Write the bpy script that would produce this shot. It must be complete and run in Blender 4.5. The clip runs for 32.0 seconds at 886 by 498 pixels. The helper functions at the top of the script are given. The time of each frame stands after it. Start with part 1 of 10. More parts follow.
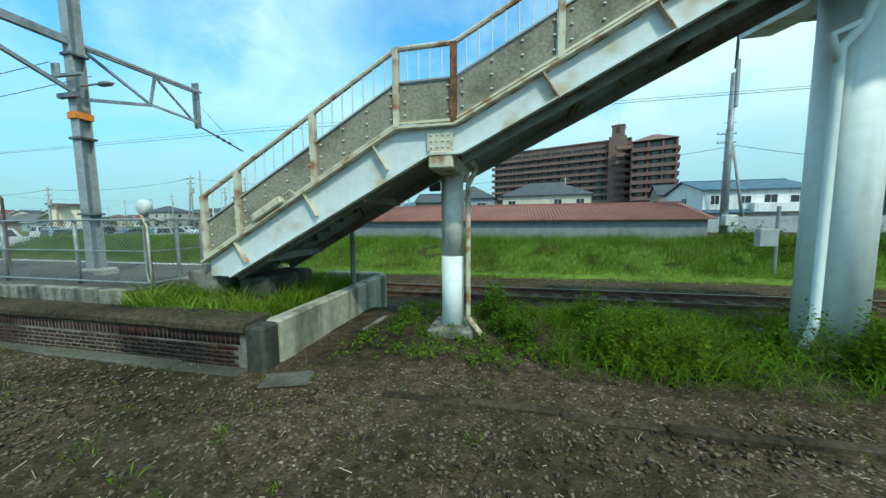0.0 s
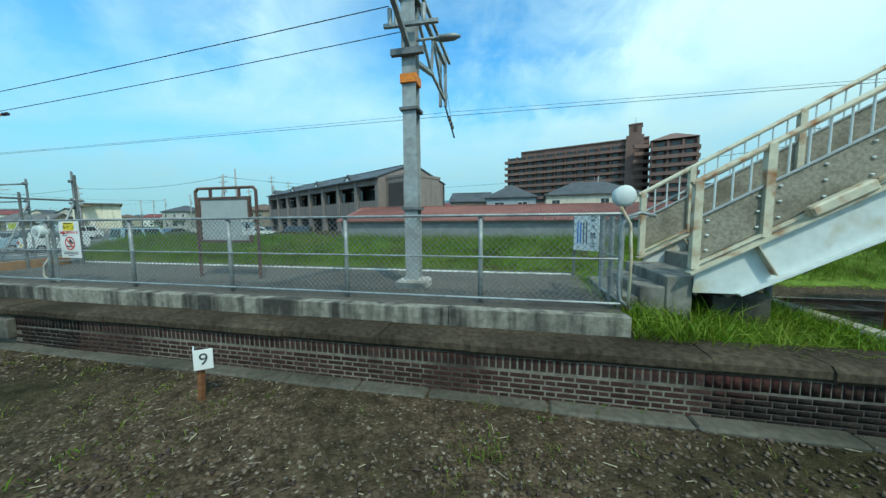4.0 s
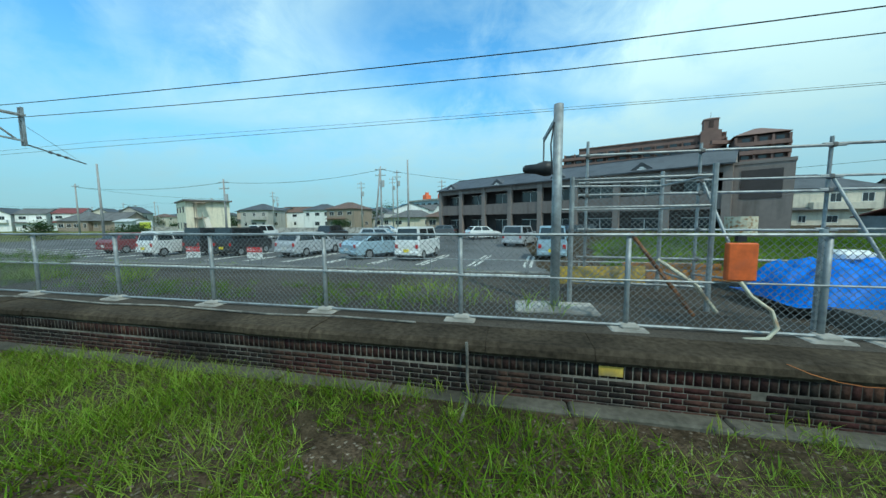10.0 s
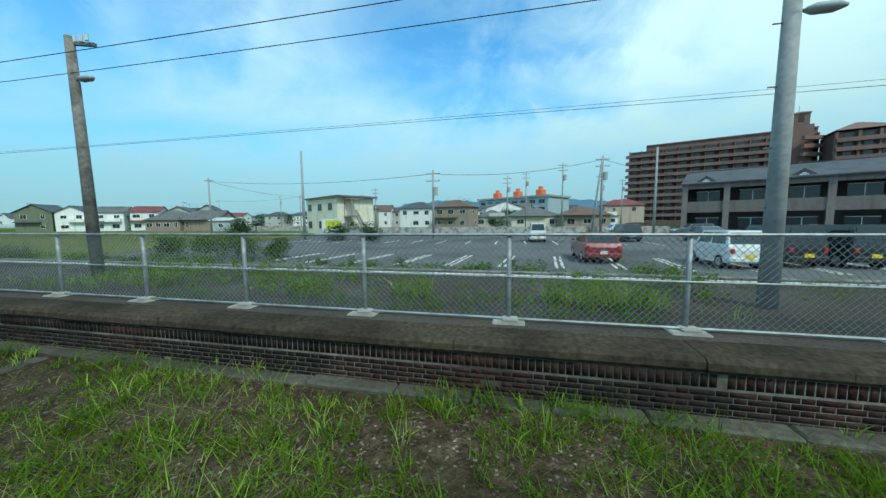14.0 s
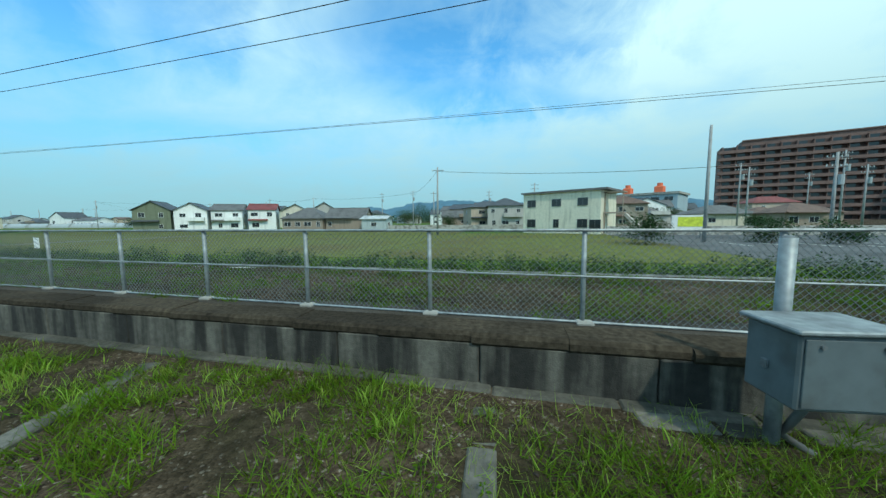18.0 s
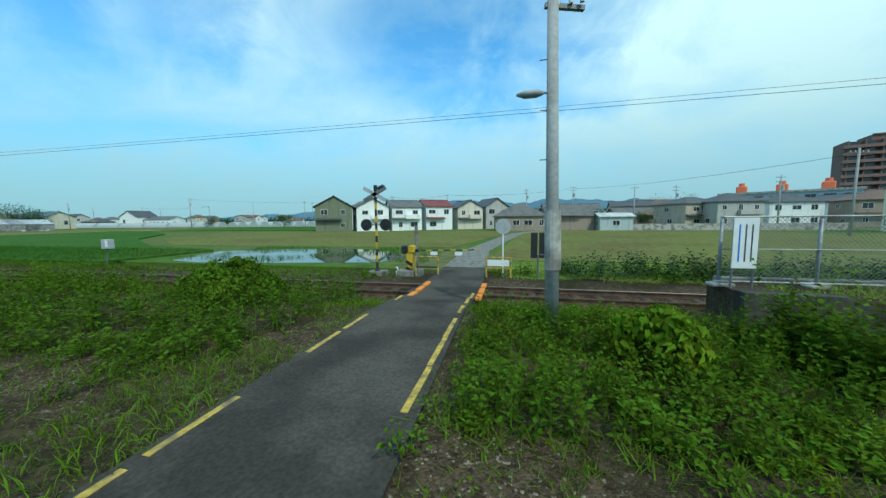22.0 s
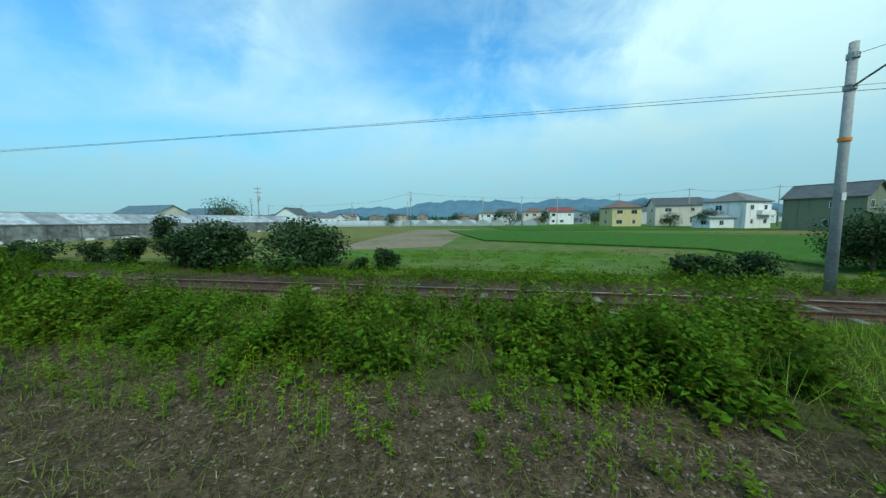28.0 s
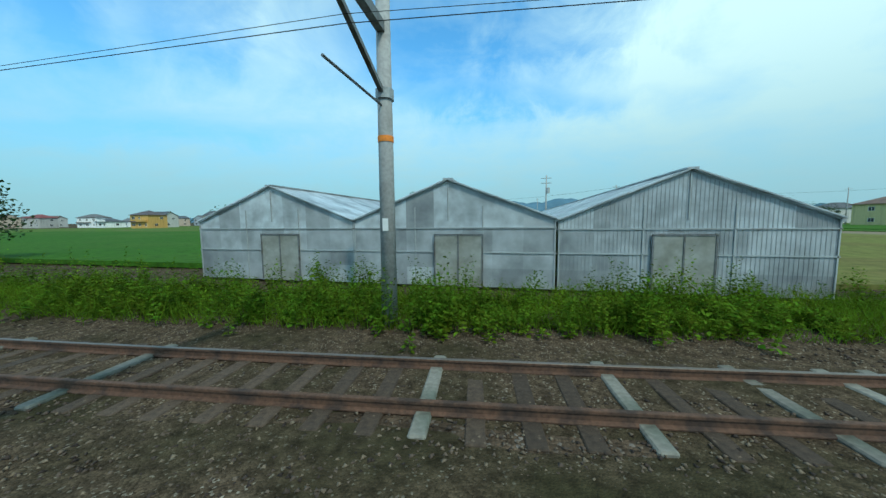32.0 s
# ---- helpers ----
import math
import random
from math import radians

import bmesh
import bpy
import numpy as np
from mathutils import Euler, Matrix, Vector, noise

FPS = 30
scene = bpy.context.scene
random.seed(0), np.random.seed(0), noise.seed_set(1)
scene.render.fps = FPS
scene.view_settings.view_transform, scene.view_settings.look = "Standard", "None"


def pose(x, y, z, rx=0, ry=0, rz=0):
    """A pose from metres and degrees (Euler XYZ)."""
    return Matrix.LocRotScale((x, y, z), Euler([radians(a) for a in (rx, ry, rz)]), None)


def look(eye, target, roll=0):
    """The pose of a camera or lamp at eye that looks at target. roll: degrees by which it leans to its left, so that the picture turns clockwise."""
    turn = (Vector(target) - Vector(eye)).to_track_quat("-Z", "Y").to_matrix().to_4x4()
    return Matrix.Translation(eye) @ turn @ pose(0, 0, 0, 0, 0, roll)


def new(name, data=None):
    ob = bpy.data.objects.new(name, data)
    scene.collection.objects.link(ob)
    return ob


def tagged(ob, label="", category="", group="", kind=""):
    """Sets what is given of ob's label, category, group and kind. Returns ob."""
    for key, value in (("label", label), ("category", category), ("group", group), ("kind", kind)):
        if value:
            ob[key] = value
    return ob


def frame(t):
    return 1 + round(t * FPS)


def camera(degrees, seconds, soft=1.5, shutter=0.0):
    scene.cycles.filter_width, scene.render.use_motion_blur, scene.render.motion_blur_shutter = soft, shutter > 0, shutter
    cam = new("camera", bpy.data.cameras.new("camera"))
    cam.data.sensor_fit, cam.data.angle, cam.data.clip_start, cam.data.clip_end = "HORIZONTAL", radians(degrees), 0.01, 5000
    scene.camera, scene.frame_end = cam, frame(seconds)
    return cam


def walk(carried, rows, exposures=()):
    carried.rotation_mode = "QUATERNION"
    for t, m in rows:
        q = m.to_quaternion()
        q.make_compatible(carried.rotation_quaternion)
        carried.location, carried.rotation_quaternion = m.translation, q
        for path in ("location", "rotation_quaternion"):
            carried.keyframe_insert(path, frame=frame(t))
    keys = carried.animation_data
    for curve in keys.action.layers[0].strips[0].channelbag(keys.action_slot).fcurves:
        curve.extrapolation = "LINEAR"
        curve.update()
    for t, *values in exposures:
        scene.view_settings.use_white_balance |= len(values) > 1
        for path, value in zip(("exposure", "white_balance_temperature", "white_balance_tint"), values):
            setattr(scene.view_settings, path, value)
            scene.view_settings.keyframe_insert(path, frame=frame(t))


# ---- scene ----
HFOV = 109.0
cam = camera(HFOV, 32.0, soft=1.45)

# distance rolled along the line at every half second
ROLLED = (0.0, 0.37, 0.89, 1.55, 2.35, 3.3, 4.42, 5.71, 7.15, 8.74, 10.51, 12.48, 14.62, 16.9, 19.29, 21.79, 24.47,
          27.33, 30.35, 33.52, 36.85, 40.32, 43.94, 47.71, 51.64, 55.73, 59.97, 64.37, 68.87, 73.47, 78.18, 83.03,
          88.06, 93.29, 98.72, 104.32, 110.05, 115.85, 121.72, 127.76, 133.86, 139.99, 146.22, 152.62, 159.24, 166.05,
          173.03, 180.18, 187.48, 194.88, 202.33, 209.85, 217.46, 225.22, 233.11, 241.1, 249.1, 257.05, 264.96, 272.82,
          280.63, 288.3, 295.85, 303.34, 310.8)
EYE = 2.2
YAW, PITCH, ROLL = 12.43, 5.15, -0.5


def gaze(x):
    """Pose of the camera when it has reached x; it always faces the same way."""
    a, p = radians(YAW), radians(PITCH)
    d = Vector((-math.sin(a) * math.cos(p), math.cos(a) * math.cos(p), -math.sin(p)))
    e = Vector((x, 0, EYE))
    return look(e, e + d * 10, ROLL)


walk(cam, [(i * 0.5, gaze(-s)) for i, s in enumerate(ROLLED)], exposures=[(0, 0.22, 6550, -6), (2.5, 0.18, 6500, -6), (5, 0.02, 6350, -5), (14, -0.02, 6350, -4), (20, -0.04, 6330, -4), (32, -0.05, 6330, -4)])

# ---- world and sun ----
SUN_AZ, SUN_EL = radians(142), radians(50)   # azimuth clockwise from +Y, towards +X
sky_world = bpy.data.worlds.new("sky")
scene.world = sky_world
sky_world.use_nodes = True
nt = sky_world.node_tree
nt.nodes.clear()
w_out = nt.nodes.new("ShaderNodeOutputWorld")
w_bg = nt.nodes.new("ShaderNodeBackground")
w_sky = nt.nodes.new("ShaderNodeTexSky")
w_sky.sky_type = "NISHITA"
w_sky.sun_disc = False
w_sky.sun_elevation, w_sky.sun_rotation = SUN_EL, SUN_AZ
w_sky.air_density, w_sky.dust_density, w_sky.ozone_density = 1.0, 0.6, 2.0
w_bg.inputs[1].default_value = 0.138


def wnode(kind, **sets):
    n = nt.nodes.new(kind)
    for k, v in sets.items():
        n.inputs[k].default_value = v
    return n


w_tc = wnode("ShaderNodeTexCoord")
w_sep = wnode("ShaderNodeSeparateXYZ")
nt.links.new(w_tc.outputs["Generated"], w_sep.inputs[0])
# clouds lie on a flat layer: direction divided by its height
w_zc = wnode("ShaderNodeMath")
w_zc.operation = "MAXIMUM"
w_zc.inputs[1].default_value = 0.0
nt.links.new(w_sep.outputs[2], w_zc.inputs[0])
w_za = wnode("ShaderNodeMath")
w_za.operation = "ADD"
w_za.inputs[1].default_value = 0.16
nt.links.new(w_zc.outputs[0], w_za.inputs[0])
w_div = wnode("ShaderNodeVectorMath")
w_div.operation = "DIVIDE"
w_cmb = wnode("ShaderNodeCombineXYZ")
for i in range(3):
    nt.links.new(w_za.outputs[0], w_cmb.inputs[i])
nt.links.new(w_tc.outputs["Generated"], w_div.inputs[0])
nt.links.new(w_cmb.outputs[0], w_div.inputs[1])
def wmath(op, p, q=None, r=None):
    n = nt.nodes.new("ShaderNodeMath")
    n.operation = op
    for i, k in enumerate((p, q, r)):
        if k is None:
            continue
        if isinstance(k, (int, float)):
            n.inputs[i].default_value = k
        else:
            nt.links.new(k, n.inputs[i])
    return n.outputs[0]


def wramp(value, f0, f1, t0, t1, smooth=True):
    n = nt.nodes.new("ShaderNodeMapRange")
    if smooth:
        n.interpolation_type = "SMOOTHSTEP"
    for k, x in zip(("From Min", "From Max", "To Min", "To Max"), (f0, f1, t0, t1)):
        n.inputs[k].default_value = x
    nt.links.new(value, n.inputs["Value"])
    return n.outputs[0]


# thin veils of cloud: broad soft noise with finer wisps
w_map = wnode("ShaderNodeMapping")
w_map.inputs["Rotation"].default_value = (0, 0, radians(-30))
w_map.inputs["Scale"].default_value = (0.9, 1.15, 1.0)
w_map.inputs["Location"].default_value = (2.2, 4.1, 0.0)
nt.links.new(w_div.outputs[0], w_map.inputs[0])
w_n1 = wnode("ShaderNodeTexNoise", Scale=1.5, Detail=9.0, Roughness=0.58, Distortion=0.35)
nt.links.new(w_map.outputs[0], w_n1.inputs["Vector"])
w_n2 = wnode("ShaderNodeTexNoise", Scale=6.0, Detail=9.0, Roughness=0.64, Distortion=0.5)
nt.links.new(w_tc.outputs["Generated"], w_n2.inputs["Vector"])
# slopes across and up, in the plane square to the northern sky
SKY_A = radians(12.4)
w_ahead = wmath("MAXIMUM", wmath("ADD", wmath("MULTIPLY", w_sep.outputs[1], math.cos(SKY_A)), wmath("MULTIPLY", w_sep.outputs[0], -math.sin(SKY_A))), 0.15)
w_across = wmath("DIVIDE", wmath("ADD", wmath("MULTIPLY", w_sep.outputs[0], math.cos(SKY_A)), wmath("MULTIPLY", w_sep.outputs[1], math.sin(SKY_A))), w_ahead)
w_up = wmath("DIVIDE", w_sep.outputs[2], w_ahead)
w_warp = wmath("MULTIPLY_ADD", w_n2.outputs["Fac"], 0.34, -0.17)
w_across = wmath("ADD", w_across, w_warp)
w_up2 = wmath("ADD", w_up, wmath("MULTIPLY", w_warp, -0.5))
cover = wmath("MULTIPLY_ADD", w_n1.outputs["Fac"], 1.25, 0.02)
cover = wmath("ADD", cover, wmath("MULTIPLY", wmath("SUBTRACT", w_n2.outputs["Fac"], 0.5), 0.85))
cover = wmath("ADD", cover, wramp(w_across, -1.2, 0.9, -0.16, 0.22))
# clear gaps between the veils
for u0, v0, ru, rv, deep in ((0.15, 0.62, 0.50, 0.40, 0.62), (-0.02, 0.45, 0.22, 0.2, 0.2), (-0.72, 0.60, 0.2, 0.2, 0.4), (-1.25, 0.45, 0.45, 0.5, 0.3), (-1.05, 0.27, 0.75, 0.06, 0.35),
                             (0.12, 0.36, 0.45, 0.05, 0.18)):
    du, dv = wmath("DIVIDE", wmath("SUBTRACT", w_across, u0), ru), wmath("DIVIDE", wmath("SUBTRACT", w_up2, v0), rv)
    rr = wmath("ADD", wmath("MULTIPLY", du, du), wmath("MULTIPLY", dv, dv))
    cover = wmath("SUBTRACT", cover, wramp(rr, 0.0, 1.3, deep, 0.0))
# bright heaps in the east
for u0, v0, ru, rv, deep in ((0.52, 0.44, 0.30, 0.07, 0.30), (0.35, 0.28, 0.45, 0.07, 0.22), (1.0, 0.5, 0.6, 0.3, 0.25)):
    du, dv = wmath("DIVIDE", wmath("SUBTRACT", w_across, u0), ru), wmath("DIVIDE", wmath("SUBTRACT", w_up2, v0), rv)
    rr = wmath("ADD", wmath("MULTIPLY", du, du), wmath("MULTIPLY", dv, dv))
    cover = wmath("ADD", cover, wramp(rr, 0.0, 1.3, deep, 0.0))
cover = wramp(cover, -0.05, 1.18, 0.0, 0.92, False)
w_mix = wnode("ShaderNodeMixRGB")
w_mix.inputs[2].default_value = (6.1, 7.9, 8.3, 1)
nt.links.new(cover, w_mix.inputs[0])
w_tint = wnode("ShaderNodeMixRGB")
w_tint.blend_type = "MULTIPLY"
w_tint.inputs[0].default_value = 1.0
w_tint.inputs[2].default_value = (0.86, 1.72, 2.05, 1)
nt.links.new(w_sky.outputs[0], w_tint.inputs[1])
nt.links.new(w_tint.outputs[0], w_mix.inputs[1])
# blue haze low over the horizon
w_haze = wnode("ShaderNodeMixRGB")
w_haze.inputs[2].default_value = (2.25, 3.85, 4.75, 1)
nt.links.new(wramp(w_sep.outputs[2], 0.0, 0.46, 0.92, 0.0), w_haze.inputs[0])
nt.links.new(w_mix.outputs[0], w_haze.inputs[1])
nt.links.new(w_haze.outputs[0], w_bg.inputs[0])
nt.links.new(w_bg.outputs[0], w_out.inputs[0])

sun_data = bpy.data.lights.new("sun", "SUN")
sun_data.energy, sun_data.angle, sun_data.color = 2.3, radians(1.5), (1.0, 0.95, 0.86)
sun = new("sun", sun_data)
sun_dir = Vector((math.sin(SUN_AZ) * math.cos(SUN_EL), math.cos(SUN_AZ) * math.cos(SUN_EL), math.sin(SUN_EL)))
sun.matrix_world = look(sun_dir * 100, (0, 0, 0))


# ---- materials ----
def mat(name, base, rough=0.8, metal=0.0, vary=0.25, scale=6.0, stain=None, stain_amt=0.5, stain_scale=1.2, bump=0.0,
        bump_scale=40.0, per_piece=0.0, island=0.0, streak=False, spec=0.4, trans=0.0):
    """A procedural surface: fine grain, broad stains of a second colour, relief, and a shade of its own for each piece."""
    m = bpy.data.materials.new(name)
    m.use_nodes = True
    t = m.node_tree
    b = t.nodes["Principled BSDF"]
    b.inputs["Roughness"].default_value, b.inputs["Metallic"].default_value = rough, metal
    b.inputs["Specular IOR Level"].default_value = spec
    tc = t.nodes.new("ShaderNodeTexCoord")
    vec = tc.outputs["Object"]
    grain = t.nodes.new("ShaderNodeTexNoise")
    grain.inputs["Scale"].default_value, grain.inputs["Detail"].default_value = scale, 6.0
    t.links.new(vec, grain.inputs["Vector"])
    ramp = t.nodes.new("ShaderNodeMapRange")
    ramp.inputs["From Min"].default_value, ramp.inputs["From Max"].default_value = 0.3, 0.7
    ramp.inputs["To Min"].default_value, ramp.inputs["To Max"].default_value = 1 - vary, 1 + vary
    t.links.new(grain.outputs["Fac"], ramp.inputs["Value"])
    shade = ramp.outputs[0]
    col = None
    if stain:
        sn = t.nodes.new("ShaderNodeTexNoise")
        sn.inputs["Scale"].default_value, sn.inputs["Detail"].default_value = stain_scale, 5.0
        if streak:
            mp = t.nodes.new("ShaderNodeMapping")
            mp.inputs["Scale"].default_value = (3.0, 3.0, 0.35)
            t.links.new(vec, mp.inputs[0])
            t.links.new(mp.outputs[0], sn.inputs["Vector"])
        else:
            t.links.new(vec, sn.inputs["Vector"])
        sr = t.nodes.new("ShaderNodeMapRange")
        sr.inputs["From Min"].default_value = 0.62 - 0.34 * stain_amt
        sr.inputs["From Max"].default_value = 0.80 - 0.30 * stain_amt
        t.links.new(sn.outputs["Fac"], sr.inputs["Value"])
        mx = t.nodes.new("ShaderNodeMixRGB")
        mx.inputs[1].default_value, mx.inputs[2].default_value = (*base, 1), (*stain, 1)
        t.links.new(sr.outputs[0], mx.inputs[0])
        col = mx.outputs[0]
    hsv = t.nodes.new("ShaderNodeHueSaturation")
    if col:
        t.links.new(col, hsv.inputs["Color"])
    else:
        hsv.inputs["Color"].default_value = (*base, 1)
    if per_piece or island:
        if per_piece:
            rnd = t.nodes.new("ShaderNodeObjectInfo").outputs["Random"]
        else:
            rnd = t.nodes.new("ShaderNodeNewGeometry").outputs["Random Per Island"]
        amt = per_piece or island
        pr = t.nodes.new("ShaderNodeMapRange")
        pr.inputs["To Min"].default_value, pr.inputs["To Max"].default_value = 1 - amt, 1 + amt
        t.links.new(rnd, pr.inputs["Value"])
        mul = t.nodes.new("ShaderNodeMath")
        mul.operation = "MULTIPLY"
        t.links.new(shade, mul.inputs[0])
        t.links.new(pr.outputs[0], mul.inputs[1])
        shade = mul.outputs[0]
        if island:
            hr = t.nodes.new("ShaderNodeMapRange")
            hr.inputs["To Min"].default_value, hr.inputs["To Max"].default_value = 0.475, 0.515
            t.links.new(rnd, hr.inputs["Value"])
            t.links.new(hr.outputs[0], hsv.inputs["Hue"])
    t.links.new(shade, hsv.inputs["Value"])
    t.links.new(hsv.outputs[0], b.inputs["Base Color"])
    if bump:
        bn = t.nodes.new("ShaderNodeTexNoise")
        bn.inputs["Scale"].default_value, bn.inputs["Detail"].default_value = bump_scale, 4.0
        t.links.new(vec, bn.inputs["Vector"])
        bp = t.nodes.new("ShaderNodeBump")
        bp.inputs["Strength"].default_value, bp.inputs["Distance"].default_value = bump, 0.02
        t.links.new(bn.outputs["Fac"], bp.inputs["Height"])
        t.links.new(bp.outputs[0], b.inputs["Normal"])
    if trans:
        tl = t.nodes.new("ShaderNodeBsdfTranslucent")
        t.links.new(hsv.outputs[0], tl.inputs[0])
        ms = t.nodes.new("ShaderNodeMixShader")
        ms.inputs[0].default_value = trans
        o = t.nodes["Material Output"]
        t.links.new(b.outputs[0], ms.inputs[1])
        t.links.new(tl.outputs[0], ms.inputs[2])
        t.links.new(ms.outputs[0], o.inputs[0])
    return m


def gravel(name, dark, light, chip, cell, humus, chips=0.12, relief=1.0):
    """Earth and broken stone: cells of many shades, a few pale chips, broad darker patches of humus."""
    m = bpy.data.materials.new(name)
    m.use_nodes = True
    t = m.node_tree
    b = t.nodes["Principled BSDF"]
    b.inputs["Roughness"].default_value, b.inputs["Specular IOR Level"].default_value = 0.95, 0.06
    tc = t.nodes.new("ShaderNodeTexCoord").outputs["Object"]

    def noise(scale, detail, f0, f1):
        n = t.nodes.new("ShaderNodeTexNoise")
        n.inputs["Scale"].default_value, n.inputs["Detail"].default_value = scale, detail
        t.links.new(tc, n.inputs["Vector"])
        r = t.nodes.new("ShaderNodeMapRange")
        r.inputs["From Min"].default_value, r.inputs["From Max"].default_value = f0, f1
        t.links.new(n.outputs["Fac"], r.inputs["Value"])
        return r.outputs[0]

    def mix(f, p, q):
        x = t.nodes.new("ShaderNodeMixRGB")
        t.links.new(f, x.inputs[0])
        for i, c in ((1, p), (2, q)):
            if isinstance(c, tuple):
                x.inputs[i].default_value = (*c, 1)
            else:
                t.links.new(c, x.inputs[i])
        return x.outputs[0]

    vo = t.nodes.new("ShaderNodeTexVoronoi")
    vo.inputs["Scale"].default_value = cell
    t.links.new(tc, vo.inputs["Vector"])
    sp = t.nodes.new("ShaderNodeSeparateColor")
    t.links.new(vo.outputs["Color"], sp.inputs[0])
    col = mix(sp.outputs[0], dark, light)
    th = t.nodes.new("ShaderNodeMapRange")
    th.inputs["From Min"].default_value, th.inputs["From Max"].default_value = 1 - chips, 1 - chips * 0.6
    t.links.new(sp.outputs[1], th.inputs["Value"])
    col = mix(th.outputs[0], col, chip)
    col = mix(noise(0.55, 7.0, 0.44, 0.66), col, humus)
    hs = t.nodes.new("ShaderNodeHueSaturation")
    t.links.new(col, hs.inputs["Color"])
    gr = t.nodes.new("ShaderNodeMapRange")
    gr.inputs["To Min"].default_value, gr.inputs["To Max"].default_value = 0.55, 1.45
    t.links.new(noise(7.0, 8.0, 0.3, 0.7), gr.inputs["Value"])
    t.links.new(gr.outputs[0], hs.inputs["Value"])
    t.links.new(hs.outputs[0], b.inputs["Base Color"])
    bp = t.nodes.new("ShaderNodeBump")
    bp.invert = True
    bp.inputs["Strength"].default_value, bp.inputs["Distance"].default_value = relief, 0.6 / cell
    t.links.new(vo.outputs["Distance"], bp.inputs["Height"])
    t.links.new(bp.outputs[0], b.inputs["Normal"])
    return m


M_SOIL = gravel("soil", (0.038, 0.027, 0.017), (0.104, 0.075, 0.049), (0.21, 0.18, 0.14), 44, (0.036, 0.031, 0.016), 0.05, 0.9)
M_BALLAST = gravel("ballast", (0.052, 0.036, 0.024), (0.150, 0.105, 0.072), (0.22, 0.19, 0.165), 24, (0.050, 0.036, 0.025), 0.10, 1.0)
M_YARD = gravel("dry_gravel", (0.052, 0.036, 0.023), (0.132, 0.093, 0.060), (0.21, 0.18, 0.145), 36, (0.068, 0.049, 0.030), 0.07, 0.9)
M_STONE = mat("ballast_stone", (0.090, 0.066, 0.047), 0.9, vary=0.3, scale=30, island=0.8)
M_BRICK = mat("brick", (0.095, 0.036, 0.026), 0.9, vary=0.3, scale=25, stain=(0.035, 0.028, 0.026), stain_amt=0.62, stain_scale=1.1, bump=0.5, bump_scale=60, per_piece=0.35, spec=0.06)
M_BRICKJ = mat("brick_joined", (0.070, 0.033, 0.026), 0.9, vary=0.3, scale=25, stain=(0.024, 0.019, 0.017), stain_amt=0.82, stain_scale=0.9, bump=0.5, bump_scale=60, island=0.3, spec=0.06)
M_MORTAR = mat("mortar", (0.18, 0.162, 0.135), 0.95, vary=0.35, scale=12, stain=(0.055, 0.048, 0.040), stain_amt=0.6, stain_scale=1.0)
M_COPING = mat("old_coping", (0.068, 0.054, 0.038), 0.95, vary=0.4, scale=16, stain=(0.036, 0.029, 0.021), stain_amt=0.6, stain_scale=0.9, bump=0.35, bump_scale=50, spec=0.06)
M_CONC = mat("concrete", (0.22, 0.208, 0.18), 0.9, vary=0.22, scale=10, stain=(0.085, 0.08, 0.072), stain_amt=0.55, stain_scale=1.3, bump=0.4, bump_scale=40, streak=True)
M_KERB = mat("stained_kerb", (0.25, 0.235, 0.195), 0.95, vary=0.3, scale=14, stain=(0.050, 0.046, 0.040), stain_amt=0.62, stain_scale=1.5, streak=True, bump=0.4, bump_scale=60)
M_WALLC = mat("dark_stained_concrete", (0.068, 0.063, 0.052), 0.95, vary=0.3, scale=12, stain=(0.028, 0.026, 0.023), stain_amt=0.72, stain_scale=1.1, streak=True, bump=0.4, bump_scale=50)
M_LID = mat("trough_lid", (0.145, 0.134, 0.110), 0.95, vary=0.3, scale=14, stain=(0.05, 0.047, 0.038), stain_amt=0.55, stain_scale=1.6, bump=0.4, per_piece=0.2)
M_FOOT = mat("footing_concrete", (0.100, 0.092, 0.073), 0.95, vary=0.3, scale=14, stain=(0.05, 0.048, 0.036), stain_amt=0.5, stain_scale=1.1, bump=0.4)
M_WALLP = mat("streaked_wall_concrete", (0.128, 0.118, 0.097), 0.95, vary=0.25, scale=12, stain=(0.024, 0.022, 0.019), stain_amt=0.76, stain_scale=1.25, streak=True, bump=0.4, bump_scale=50)
M_ENDWALL = mat("cream_concrete", (0.36, 0.335, 0.265), 0.9, vary=0.2, scale=9, stain=(0.12, 0.11, 0.085), stain_amt=0.5, stain_scale=0.9, streak=True, bump=0.4, bump_scale=40)
M_RUBBLE = mat("crumbled_concrete", (0.40, 0.365, 0.29), 0.95, vary=0.35, scale=22, stain=(0.17, 0.15, 0.115), stain_amt=0.5, stain_scale=3.0, bump=0.5, bump_scale=60)
M_KERB_D = mat("blackened_kerb", (0.040, 0.034, 0.027), 0.95, vary=0.35, scale=12, stain=(0.075, 0.067, 0.054), stain_amt=0.3, stain_scale=1.3, streak=True, bump=0.4, bump_scale=50)
M_NETTING = mat("fence_wire", (0.20, 0.215, 0.22), 0.6, 0.4, vary=0.1)
M_CONC_L = mat("pale_concrete", (0.42, 0.40, 0.36), 0.9, vary=0.2, scale=12, stain=(0.18, 0.17, 0.15), stain_amt=0.5, stain_scale=1.6, bump=0.3, bump_scale=40)
M_ASPH = mat("asphalt", (0.062, 0.053, 0.043), 0.92, vary=0.3, scale=35, stain=(0.090, 0.080, 0.068), stain_amt=0.45, stain_scale=0.5, bump=0.4, bump_scale=90, spec=0.06)
